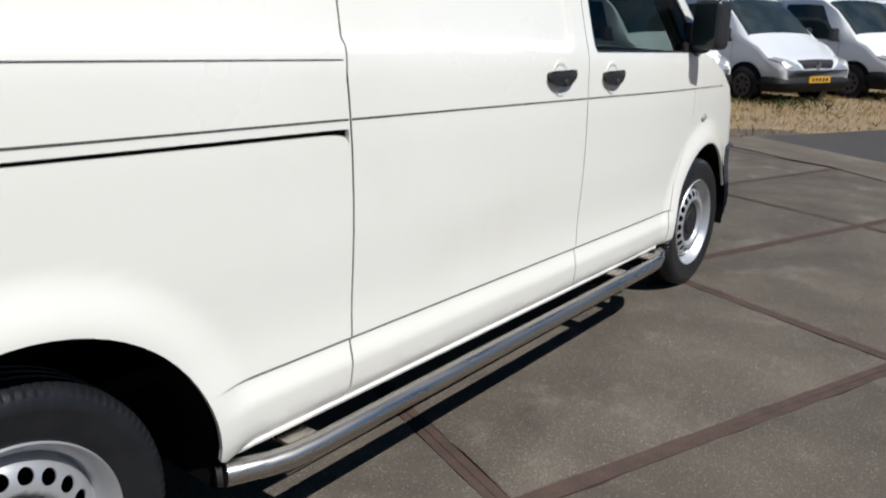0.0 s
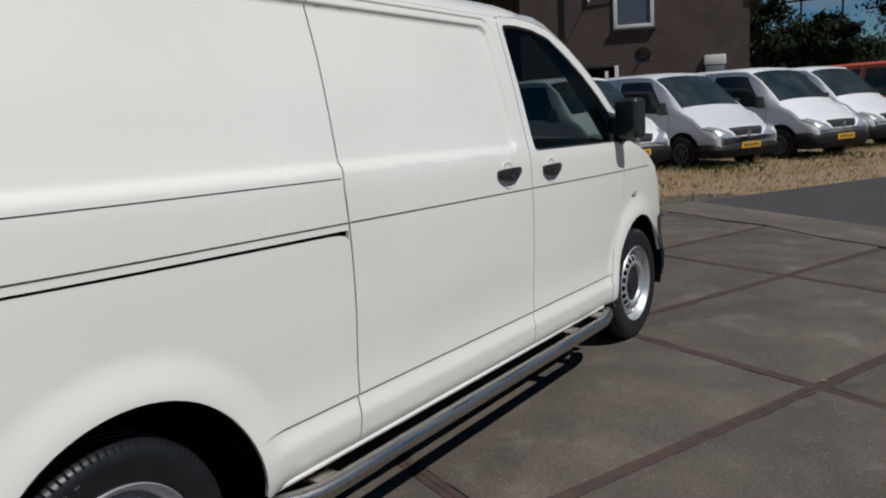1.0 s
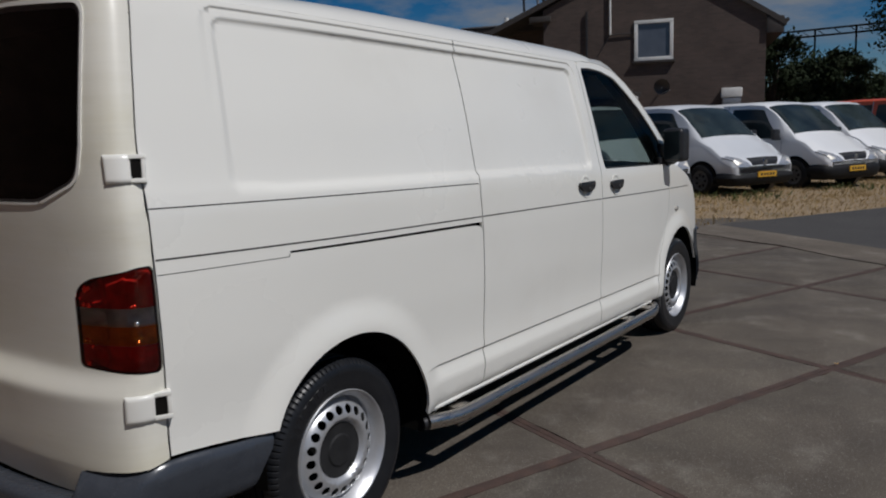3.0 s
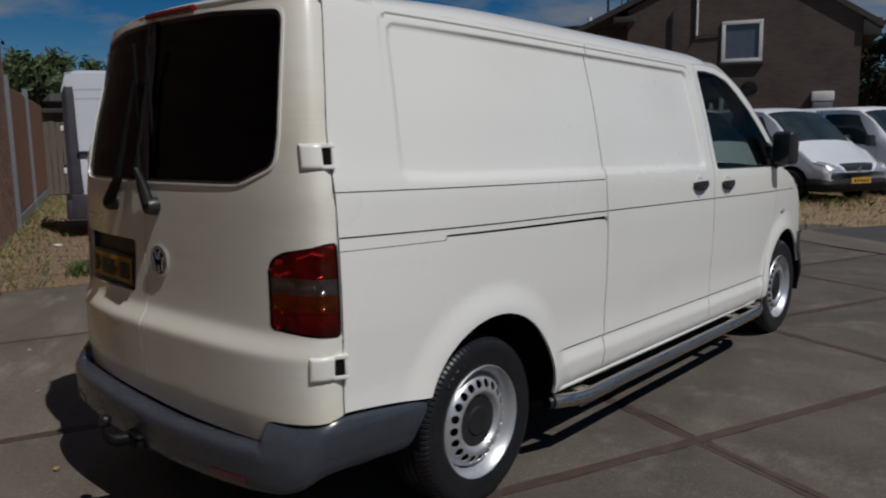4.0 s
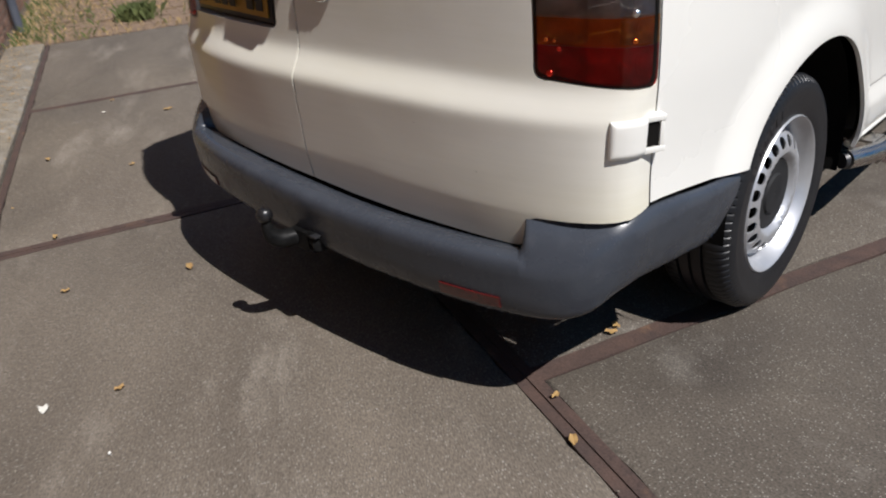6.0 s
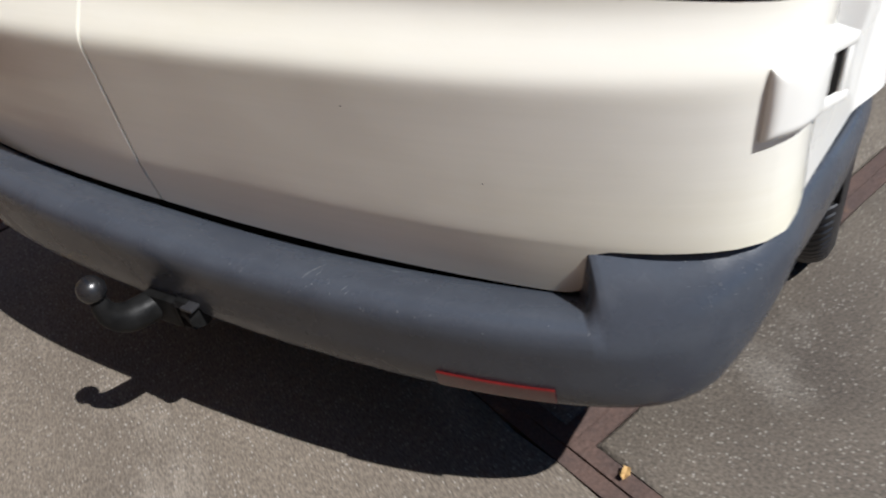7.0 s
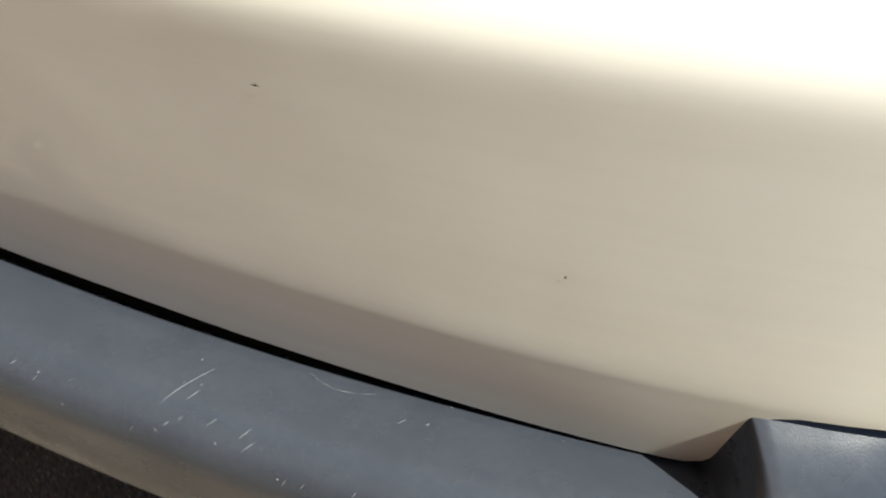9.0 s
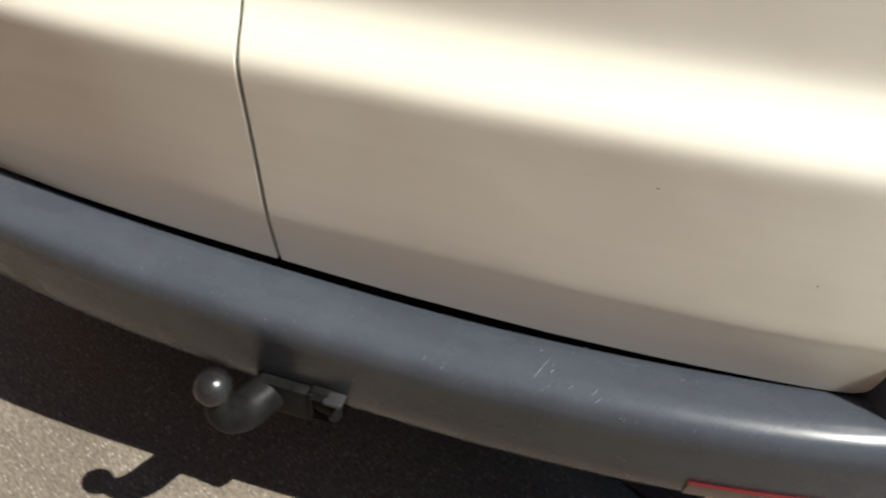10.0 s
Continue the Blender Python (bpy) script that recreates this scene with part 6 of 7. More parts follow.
spots, greens = [], []
for i in range(9000):
    a = vr.uniform(3.0, 17)
    off = abs(vr.gauss(0, 0.35)) + 0.02 if vr.random() < 0.7 else vr.uniform(0.0, 2.2)
    p = wall_at(a, off)
    (greens if vr.random() < 0.35 else spots).append((p.x, p.y, -0.02))
for i in range(260):
    p = uvp(vr.uniform(-1.0, 2.0), -6.1 + vr.gauss(0, 0.10))
    spots.append((p.x, p.y, -0.015))
for i in range(900):
    a = vr.uniform(7, 17)
    p = wall_at(a, vr.uniform(0.1, 2.0) * (a - 4) / 10)
    spots.append((p.x, p.y, -0.02))
for i in range(5200):
    p = wall_at(vr.uniform(4.2, 11.5), vr.uniform(0.1, 5.2))
    # rows of growth follow the joints
    j = round((p - pb).dot(pq) / 0.105) * 0.105 - 0.003
    p = pb + pu * (p - pb).dot(pu) + pq * j
    if j > 0.05:
        spots.append((p.x, p.y, -0.02))
blades("dry_grass", spots, STRAW, 0.012, 0.070, 0.0024, 4, "dry grass between the pavers along the wall", "grass")
blades("weeds", greens, WEED, 0.02, 0.12, 0.0028, 5, "green weeds along the foot of the wall", "weeds")
spots = [(-5.72 + vr.gauss(0, 0.075), 2.42 + vr.gauss(0, 0.07), -0.01) for _ in range(600)]
blades("weed_clump", spots, WEED, 0.04, 0.20, 0.005, 6, "fresh green weed clump at the slab edge", "weeds")


def fallen_leaf(x, y, r, turn, mat):
    V, F = [(0, 0, 0.004)], []
    for k in range(8):
        t = 2 * math.pi * k / 8
        V.append((r * math.cos(t), 0.55 * r * math.sin(t), 0.003 + 0.006 * (k % 2)))
        F.append((0, 1 + k, 1 + (k + 1) % 8))
    ob = mesh_part("fallen_leaf", [Matrix.Rotation(turn, 4, "Z") @ Vector(p) + Vector((x, y, 0.004)) for p in V], F, mat, sharp=60)
    tagged(ob, "dry yellow-brown fallen leaf on the concrete", "leaf", "fallen leaves")


DRYLEAF = material("dry_leaf", (0.42, 0.27, 0.10), (0.30, 0.18, 0.07), rough=0.8, scale=40.0)
PAPER = material("white_litter", (0.70, 0.68, 0.62), (0.6, 0.58, 0.52), rough=0.8, scale=30.0)
lr = random.Random(8)
for x, y in ((-1.39, -0.163), (-0.915, -0.324), (-0.238, -0.463), (-2.6, 1.0), (-0.715, 0.033), (-2.35, 0.20), (-1.9, 0.42), (-3.1, 0.9), (0.707, 0.238), (0.836, 0.130), (0.663, 0.564), (0.655, 0.60), (2.02, 4.05)):
    fallen_leaf(x, y, lr.uniform(0.014, 0.028), lr.uniform(0, 6), DRYLEAF)
for x, y, r in ((-0.319, -0.638, 0.026), (-1.64, -0.36, 0.026), (-8.35, 3.2, 0.17), (-8.1, 3.36, 0.06), (-0.007, -0.603, 0.008), (-2.9, 0.75, 0.02)):
    V, F = [(0, 0, 0.012)], []
    for k in range(9):
        t = 2 * math.pi * k / 9
        rr = r * lr.uniform(0.5, 1.1)
        V.append((rr * math.cos(t), 0.6 * rr * math.sin(t), 0.002 + 0.01 * lr.random()))
        F.append((0, 1 + k, 1 + (k + 1) % 9))
    tagged(mesh_part("paper_scrap", [Vector(p) + Vector((x, y, 0)) for p in V], F, PAPER, sharp=60), "crumpled white scrap of litter on the ground", "litter", "litter")
# brown leaf litter and crumbs along the kerb and the foot of the wall
lv, lf = [], []
for i in range(1500):
    if i < 1100:
        p = K0 + KD * lr.uniform(-1.5, 4.2) + kn * abs(lr.gauss(0.16, 0.11))
        z = 0.022
    else:
        p = wall_at(lr.uniform(-1, 4.2), abs(lr.gauss(0.0, 0.10)) + 0.01)
        z = 0.022
    r, t = lr.uniform(0.003, 0.011), lr.uniform(0, 6.3)
    k = len(lv)
    for q in range(5):
        a = t + 2 * math.pi * q / 5
        rr = r * lr.uniform(0.6, 1.1)
        lv.append((p.x + rr * math.cos(a), p.y + 0.7 * rr * math.sin(a), z + lr.uniform(0.0, 0.003)))
    lf.append((k, k + 1, k + 2, k + 3, k + 4))
tagged(mesh_part("leaf_litter", lv, lf, DRYLEAF, sharp=0), "brown leaf crumbs along the kerb and wall", "leaf litter", kind="stuff")
# grit on kerb and slabs
gv, gf = [], []
for i in range(2600):
    if i < 1500:
        p = K0 + KD * lr.uniform(-1.5, 4.2) + kn * lr.uniform(0.02, 0.44)
        z = 0.021
    else:
        p = Vector((lr.uniform(-1.6, 3.2), lr.uniform(-1.0, 4.5)))
        z = 0.001
        if p.x < 1.0 and p.y > 0.1:
            continue
    r = lr.choice((0.002, 0.003, 0.003, 0.005)) * (1.3 if i < 1500 else 0.8)
    k = len(gv)
    gv += [(p.x - r, p.y - r * 0.6, z), (p.x + r, p.y - r * 0.5, z), (p.x + r * 0.2, p.y + r, z), (p.x, p.y, z + r)]
    gf += [(k, k + 1, k + 3), (k + 1, k + 2, k + 3), (k + 2, k, k + 3)]
tagged(mesh_part("grit", gv, gf, KERB, sharp=0), "pale grit and sand grains on the concrete", "grit", kind="stuff")


# ---- brick building along the yard's edge ----
def wall_pose(along, off, z):
    p = wall_at(along, off)
    a = math.degrees(math.atan2(-WD.y, -WD.x))
    return pose(p.x, p.y, z, 0, 0, a)


def wall_block(name, a0, a1, o0, o1, z0, z1, mat, parent=None, label="", bevel=0.0):
    m = wall_pose(0, 0, 0)
    return part(name, block((-a1, -0 + o0, z0), (-a0, o1, z1), bevel, m), mat, parent, label)


TALL = 9.3
wall_l = wall_block("wall_south", -7.6, TALL, -0.40, -0.012, -0.05, 5.2, MORTAR)
tagged(wall_l, "red-brown brick wall of the building beside the yard", kind="structure")
bw, bh, bd = 0.21, 0.052, 0.10
brick_me = {}
for kind, w in (("full", bw), ("half", bw / 2 - 0.005)):
    b = block((-w / 2, -0.05, -bh / 2), (w / 2, 0.0, bh / 2), 0.003, seg=1)
    me = bpy.data.meshes.new("brick")
    b.to_mesh(me)
    b.free()
    me.materials.append(BRICK)
    brick_me[kind] = me
brnd = random.Random(17)
rest_v, rest_f = [], []
wm = wall_pose(0, 0, 0)
rows_of = []
for r in range(80):
    z = 0.02 + r * 0.0625 + bh / 2
    a = -7.6 + 0.11 + (r % 2) * 0.11
    while a < TALL - 0.1:
        rows_of.append((a, z))
        a += 0.22
near = sorted((k for k in rows_of if 0.9 < k[0] < 5.2 and k[1] < 0.95), key=lambda k: k[1])[:290]
near_set = set(near)
for a, z in rows_of:
    proud = brnd.uniform(-0.0110, -0.0085)
    if (a, z) in near_set:
        ob = new("brick", brick_me["full"])
        ob.matrix_basis = wm @ Matrix.Translation((-a, proud, z))
        adopt(ob, wall_l)
        continue
    k = len(rest_v)
    lo, hi = (-a - bw / 2, -0.03, z - bh / 2), (-a + bw / 2, proud, z + bh / 2)
    c = [(lo[0], lo[1], lo[2]), (hi[0], lo[1], lo[2]), (hi[0], hi[1], lo[2]), (lo[0], hi[1], lo[2]), (lo[0], lo[1], hi[2]), (hi[0], lo[1], hi[2]), (hi[0], hi[1], hi[2]), (lo[0], hi[1], hi[2])]
    rest_v += [wm @ Vector(p) for p in c]
    rest_f += [(k + 3, k + 2, k + 6, k + 7), (k + 2, k + 1, k + 5, k + 6), (k, k + 3, k + 7, k + 4), (k + 4, k + 7, k + 6, k + 5), (k, k + 1, k + 2, k + 3)]


def island_brick():
    m = BRICK.copy()
    m.name = "red_brown_brick_courses"
    n, l = m.node_tree.nodes, m.node_tree.links
    oi = [x for x in n if x.type == "OBJECT_INFO"][0]
    ge = n.new("ShaderNodeNewGeometry")
    for k in list(l):
        if k.from_node == oi:
            to = k.to_socket
            l.remove(k)
            l.new(ge.outputs["Random Per Island"], to)
    n.remove(oi)
    return m


bricks = mesh_part("bricks", rest_v, rest_f, island_brick(), wall_l, sharp=0)
tagged(bricks, kind="stuff")
# blue-grey downpipe, yellow pipe, yellow bin
pipe = thing("drain_pipe", (*wall_at(4.0, 0.06), 0), "blue-grey steel downpipe fixed to the brick wall", "drain pipe")
part("pipe", tube([(*wall_at(4.0, 0.06), -0.02), (*wall_at(4.0, 0.06), 5.1)], 0.04, 14), PIPE_GREY, pipe)
for z in (0.5, 2.0, 3.5):
    part("pipe_clip", tube([(*wall_at(4.0, 0.06), z - 0.02), (*wall_at(4.0, 0.06), z + 0.02)], 0.048, 14), PIPE_GREY, pipe)
gasp = thing("gas_pipe", (*wall_at(4.5, 0.04), 1.6), "yellow painted pipe on the brick wall", "pipe")
part("pipe", tube([(*wall_at(4.5, 0.0), 1.62), (*wall_at(4.5, 0.05), 1.62), (*wall_at(4.5, 0.05), 1.68), (*wall_at(4.5, 0.05), 5.1)], 0.028, 12), YELLOW_PAINT, gasp)
cabinet = thing("meter_cabinet", (*wall_at(0.36, 0.03), 0), "closed yellow sheet-steel cabinet at the foot of the brick wall", "cabinet")
wall_block("body", -0.20, 0.87, 0.006, 0.050, 0.02, 1.10, YELLOW_PAINT, cabinet, bevel=0.005)
wall_block("door", -0.17, 0.325, 0.051, 0.060, 0.06, 1.06, YELLOW_PAINT, cabinet, bevel=0.003)
wall_block("door", 0.335, 0.84, 0.051, 0.060, 0.06, 1.06, YELLOW_PAINT, cabinet, bevel=0.003)
wall_block("plinth", -0.19, 0.86, 0.006, 0.045, -0.01, 0.02, DARK, cabinet)
# brown panel fence on galvanised posts, then old boards
fence = thing("panel_fence", (*wall_at(13, 0), 0), "brown wooden panel fence on pale steel posts", "fence")
for a0, a1 in ((TALL + 0.10, 13.2), (13.30, 18.4)):
    pan = wall_block("fence_panel", a0, a1, -0.06, -0.02, 0.18, 2.38, BROWN_WOOD, fence)
    n = int((a1 - a0) / 0.16)
    for i in range(n):
        x = a0 + (a1 - a0) * (i + 0.5) / n
        wall_block("board", x - 0.068, x + 0.068, -0.02, 0.0 - 0.002 + 0.004 * (i % 2), 0.20, 2.36, BROWN_WOOD, pan)
    wall_block("foot_rail", a0, a1, -0.05, 0.03, 0.0, 0.17, GALV, fence, "pale concrete foot board")
for a in (TALL + 0.05, 13.25):
    wall_block("post", a - 0.045, a + 0.045, -0.05, 0.05, -0.03, 2.52, GALV, fence, "pale steel post")
boards = thing("board_fence", (*wall_at(18.5, 1.4), 0), "weathered grey board fence across the end of the yard", "fence")
fo = wall_at(18.45, 0.0)
for i in range(42):
    x = 0.06 + 0.152 * i
    m = pose(fo.x, fo.y, 0, 0, 0, math.degrees(math.atan2(WN.y, WN.x)))
    part("board", block((x - 0.07, -0.012, -0.03), (x + 0.07, 0.012, 1.95 + 0.02 * math.sin(i * 2.1)), 0.003, m, 1), OLD_WOOD, boards)
for z in (0.4, 1.6):
    part("rail", block((0, 0.012, z - 0.04), (6.45, 0.05, z + 0.04), 0.0, m), OLD_WOOD, boards)
shed = thing("shed", (*wall_at(23, 3), 0), "low dark shed behind the board fence", "shed")
m = wall_pose(23, 3, 0)
part("wall", block((-4, -3, -0.03), (4, 3, 2.2), 0.0, m), OLD_WOOD, shed)
part("roof", join(block((-4.3, -3.4, 2.2), (4.3, 3.4, 2.32), 0.02, m), block((-4.0, -3.0, 2.32), (4.0, 3.0, 2.75), 0.2, m, 1)), TILE, shed, "dark felt roof")


# ---- parked vans ----
def parked_van(name, x, y, turn, paint, label, length=4.8, height=1.92, width=0.93, nose_len=0.80, screen_len=0.92, hood=0.90, dark_nose=True, bus=False, rear_trim=False, plate=True, slope=0.24, group="vans parked in a row", over=1.0):
    """Front middle at x, y on the ground, nose along the local +y axis, then turned."""
    root = thing(name, (x, y, 0), label, "van", group, turn)
    m = pose(x, y, -0.02, 0, 0, turn)
    L = length
    # stations from nose to tail: (y, height of the middle line, half width)
    cow = -nose_len
    top = cow - screen_len
    hz = hood + slope
    rise = height - hz
    st = [(0.0, 0.58, 0.76), (-0.03, 0.70, 0.83), (-0.12, 0.79, 0.88), (-0.35, hood - 0.03, 0.915), (cow * 0.72, hood + slope * 0.62, 0.93), (cow, hz, 0.935), (cow - screen_len * 0.33, hz + rise * 0.37, 0.94),
          (cow - screen_len * 0.67, hz + rise * 0.72, 0.945), (top, height - 0.03, 0.95), (top - 0.35, height, 0.95), (top - 0.95, height + 0.005, 0.95), (-L * 0.68, height + 0.005, 0.95), (-L + 0.25, height - 0.01, 0.94), (-L + 0.06, height - 0.05, 0.93), (-L, height - 0.25, 0.90)]
    rings = []
    for yy, zt, hw in st:
        hw *= width / 0.95
        belt = min(1.06, zt - 0.06)
        tumble = 0.92 - 0.12 * step(1.05, 1.75, zt)
        half = [(hw * 0.90, 0.30), (hw * 0.985, 0.40), (hw, 0.62), (hw * 0.995, belt * 0.93), (hw * 0.975, belt), (hw * (0.5 * 0.975 + 0.5 * tumble) + 0.012, (belt + zt) / 2), (hw * tumble + 0.012, zt - 0.055), (hw * tumble * 0.92, zt - 0.015), (hw * tumble * 0.5, zt + 0.012)]
        full = half + [(0.0, zt + 0.02)] + [(-a, b) for a, b in half[::-1]]
        rings.append([m @ Vector((a, yy, b)) for a, b in full])
    n = len(rings[0])
    V = [p for r in rings for p in r]
    F = []
    for i in range(len(st) - 1):
        for k in range(n - 1):
            F.append((i * n + k, i * n + k + 1, (i + 1) * n + k + 1, (i + 1) * n + k))
    F += [tuple(range(n)), tuple(range((len(st) - 1) * n, len(st) * n))]
    body = bmesh.new()
    me = bpy.data.meshes.new("tmp")
    me.from_pydata(V, [], F)
    body.from_mesh(me)
    bpy.data.meshes.remove(me)
    part("body", body, paint, root, "", 40)
    mid = (n - 1) / 2

    def on_loft(a, k):
        i, j = min(len(st) - 2, int(a)), min(n - 2, int(k))
        u, v = a - i, k - j
        p, q, r, t = rings[i][j], rings[i + 1][j], rings[i][j + 1], rings[i + 1][j + 1]
        nn = (q - p + t - r).cross(r - p + t - q).normalized()
        return p * (1 - u) * (1 - v) + q * u * (1 - v) + r * (1 - u) * v + t * u * v, nn

    def pane(nm, corners, mat, lab="", out=0.010, own=root):
        """A pane or trim that follows the body between four corners (station, girth), with its own thickness."""
        cols, rows = 12, 6
        P = []
        for a in range(cols + 1):
            for b in range(rows + 1):
                u, v = a / cols, b / rows
                sa, sk = [(corners[0][c] * (1 - u) + corners[1][c] * u) * (1 - v) + (corners[3][c] * (1 - u) + corners[2][c] * u) * v for c in (0, 1)]
                P.append(on_loft(sa, sk))
        c0 = sum((p for p, _ in P), Vector()) / len(P)
        inside = m @ Vector((0, -L * 0.4, 0.7))
        sg = 1 if P[len(P) // 2][1].dot(c0 - inside) > 0 else -1
        nn = sg * P[len(P) // 2][1]
        K = len(P)
        vs = [p + nn * out for p, _ in P] + [p - nn * 0.02 for p, _ in P]
        fs = []
        w = rows + 1
        for a in range(cols):
            for b in range(rows):
                fs.append((a * w + b, (a + 1) * w + b, (a + 1) * w + b + 1, a * w + b + 1))
        edge = [a * w for a in range(cols + 1)] + [cols * w + b for b in range(1, w)] + [a * w + rows for a in range(cols - 1, -1, -1)] + [b for b in range(rows - 1, 0, -1)]
        for a, b in zip(edge, edge[1:] + edge[:1]):
            fs.append((a, b, K + b, K + a))
        return mesh_part(nm, vs, fs, mat, own, lab, 40)

    def patch(nm, pts, mat, lab="", thick=0.012, own=root):
        """A thin plate from outline points, with depth along its normal."""
        P = [Vector(p) for p in pts]
        nn = (P[1] - P[0]).cross(P[2] - P[0]).normalized()
        k = len(P)
        vs = [m @ p for p in P] + [m @ (p - nn * thick) for p in P]
        return mesh_part(nm, vs, [tuple(range(k)), tuple(range(2 * k - 1, k - 1, -1))] + [(i, k + i, k + (i + 1) % k, (i + 1) % k) for i in range(k)], mat, own, lab, 30)
    w = width
    sy = lambda f: cow - screen_len * f
    pane("windscreen", [(5.30, 6.6), (5.30, n - 7.6), (7.66, n - 7.4), (7.66, 6.4)], FARGLASS, "dark windscreen")
    for s in (1, -1):
        K = (lambda k: k) if s > 0 else (lambda k: n - 1 - k)
        pane("side_window", [(6.25, K(4.15)), (9.9, K(4.15)), (9.8, K(5.75)), (7.9, K(5.75))], FARGLASS, "dark side window")
        if bus:
            for a in (10.08, 11.08):
                pane("side_window", [(a, K(4.15)), (a + 0.85, K(4.15)), (a + 0.85, K(5.75)), (a, K(5.75))], FARGLASS, "dark side window")
        mr = part("wing_mirror", block((s * (w + 0.10) - 0.09, sy(0.42) - 0.06, 1.08), (s * (w + 0.10) + 0.09, sy(0.42) + 0.06, 1.32), 0.04, m), BLACK_PL, root)
        part("mirror_arm", tube([m @ Vector((s * (w - 0.06), sy(0.42), 1.10)), m @ Vector((s * (w + 0.06), sy(0.42), 1.13))], 0.03, 8), BLACK_PL, mr)
        hl = pane("headlight", [(0.25, K(5.6)), (2.9, K(4.6)), (2.9, K(7.0)), (0.25, K(7.9))], FARLAMP, "clear headlight", 0.012)
        pane("lamp_bulb", [(0.9, K(6.1)), (1.9, K(5.9)), (1.9, K(6.8)), (0.9, K(7.2))], GLINT_PALE, "", 0.015, hl)
        # door seams and the pressed line along the side
        pane("door_seam", [(6.05, K(1.2)), (6.09, K(1.2)), (6.09, K(4.0)), (6.05, K(4.0))], SEAMGREY, "", 0.003)
        pane("door_seam", [(10.02, K(1.2)), (10.06, K(1.2)), (10.06, K(6.0)), (10.02, K(6.0))], SEAMGREY, "", 0.003)
        for yy in (-0.92 - (nose_len - 0.95), -L + over):
            wh = part("wheel", (lambda b: (bmesh.ops.transform(b, matrix=m @ Matrix.Translation((s * (w - 0.085), yy, 0.34)), verts=b.verts[:]), b)[1])(
                lathe([(0.20, 0.115 * s), (0.25, 0.12 * s), (0.31, 0.11 * s), (0.33, 0.08 * s), (0.33, -0.08 * s), (0.25, -0.1 * s)], 28)), RUBBER, root, "dark tyre")
            part("rim", (lambda b: (bmesh.ops.transform(b, matrix=m @ Matrix.Translation((s * (w - 0.085), yy, 0.34)), verts=b.verts[:]), b)[1])(
                lathe([(0.0005, 0.100 * s), (0.05, 0.108 * s), (0.06, 0.09 * s), (0.17, 0.095 * s), (0.19, 0.115 * s), (0.205, 0.119 * s)], 24)), RIM if rear_trim else FARRIM, wh, "dusty wheel cover")
            for k in range(7):
                t0 = 2 * math.pi * k / 7
                c = Vector((s * (w - 0.085 + 0.093), yy + 0.115 * math.cos(t0), 0.34 + 0.115 * math.sin(t0)))
                part("rim_slot", (lambda b: (bmesh.ops.transform(b, matrix=m @ Matrix.Translation(c), verts=b.verts[:]), b)[1])(lathe([(0.0005, 0.004 * s), (0.026, 0.003 * s), (0.026, -0.004 * s)], 10)), DARK, wh)
            arch = [(s * (w + 0.004), yy + 0.40 * math.cos(radians(a)), 0.34 + 0.40 * math.sin(radians(a))) for a in range(-6, 187, 12)]
            patch("wheel_arch", arch if s > 0 else arch[::-1], DARK, "dark wheel arch", 0.05)
    # bumper that follows the nose
    bz = 0.56 if dark_nose else 0.50
    bp = []
    for z, o in ((0.24, -0.06), (0.28, 0.015), (0.40, 0.045), (bz - 0.10, 0.045), (bz - 0.02, 0.02), (bz, -0.02)):
        row = []
        for i in range(25):
            t = -1 + 2 * i / 24
            sx = math.copysign(abs(math.sin(t * math.pi / 2)) ** 0.34, t)
            cy = max(0.0, math.cos(t * math.pi / 2)) ** 0.34
            row.append(m @ Vector(((0.90 * w / 0.93 + o) * sx, -0.50 + (0.50 + o) * cy, z)))
        bp.append(row)
    bv = [p for r in bp for p in r]
    bf = [(i * 25 + k, i * 25 + k + 1, (i + 1) * 25 + k + 1, (i + 1) * 25 + k) for i in range(5) for k in range(24)]
    bb = mesh_part("bumper", bv, bf, FARBLACK, root, "dark plastic bumper", 50)
    gr = pane("grille", [(0.35, 8.05), (0.35, n - 9.05), (1.75, n - 8.85), (1.75, 7.85)], BLACK_PL, "dark grille", 0.012)
    part("emblem", (lambda b: (bmesh.ops.transform(b, matrix=m @ pose(0, -0.01, 0.69, 12, 0, 90), verts=b.verts[:]), b)[1])(lathe([(0.0005, 0.02), (0.06, 0.018), (0.066, 0.0)], 20)), CHROME, gr, "plain round chrome emblem")
    if plate:
        pl = part("number_plate", block((-0.26, 0.040, 0.40), (0.26, 0.062, 0.51), 0.004, m, 1), PLATE_FAR, root, "yellow number plate with plain dark marks")
        for k in range(5):
            part("plate_mark", block((-0.20 + 0.085 * k, 0.062, 0.428), (-0.145 + 0.085 * k, 0.064, 0.482), 0, m), GREY_BAR, pl)
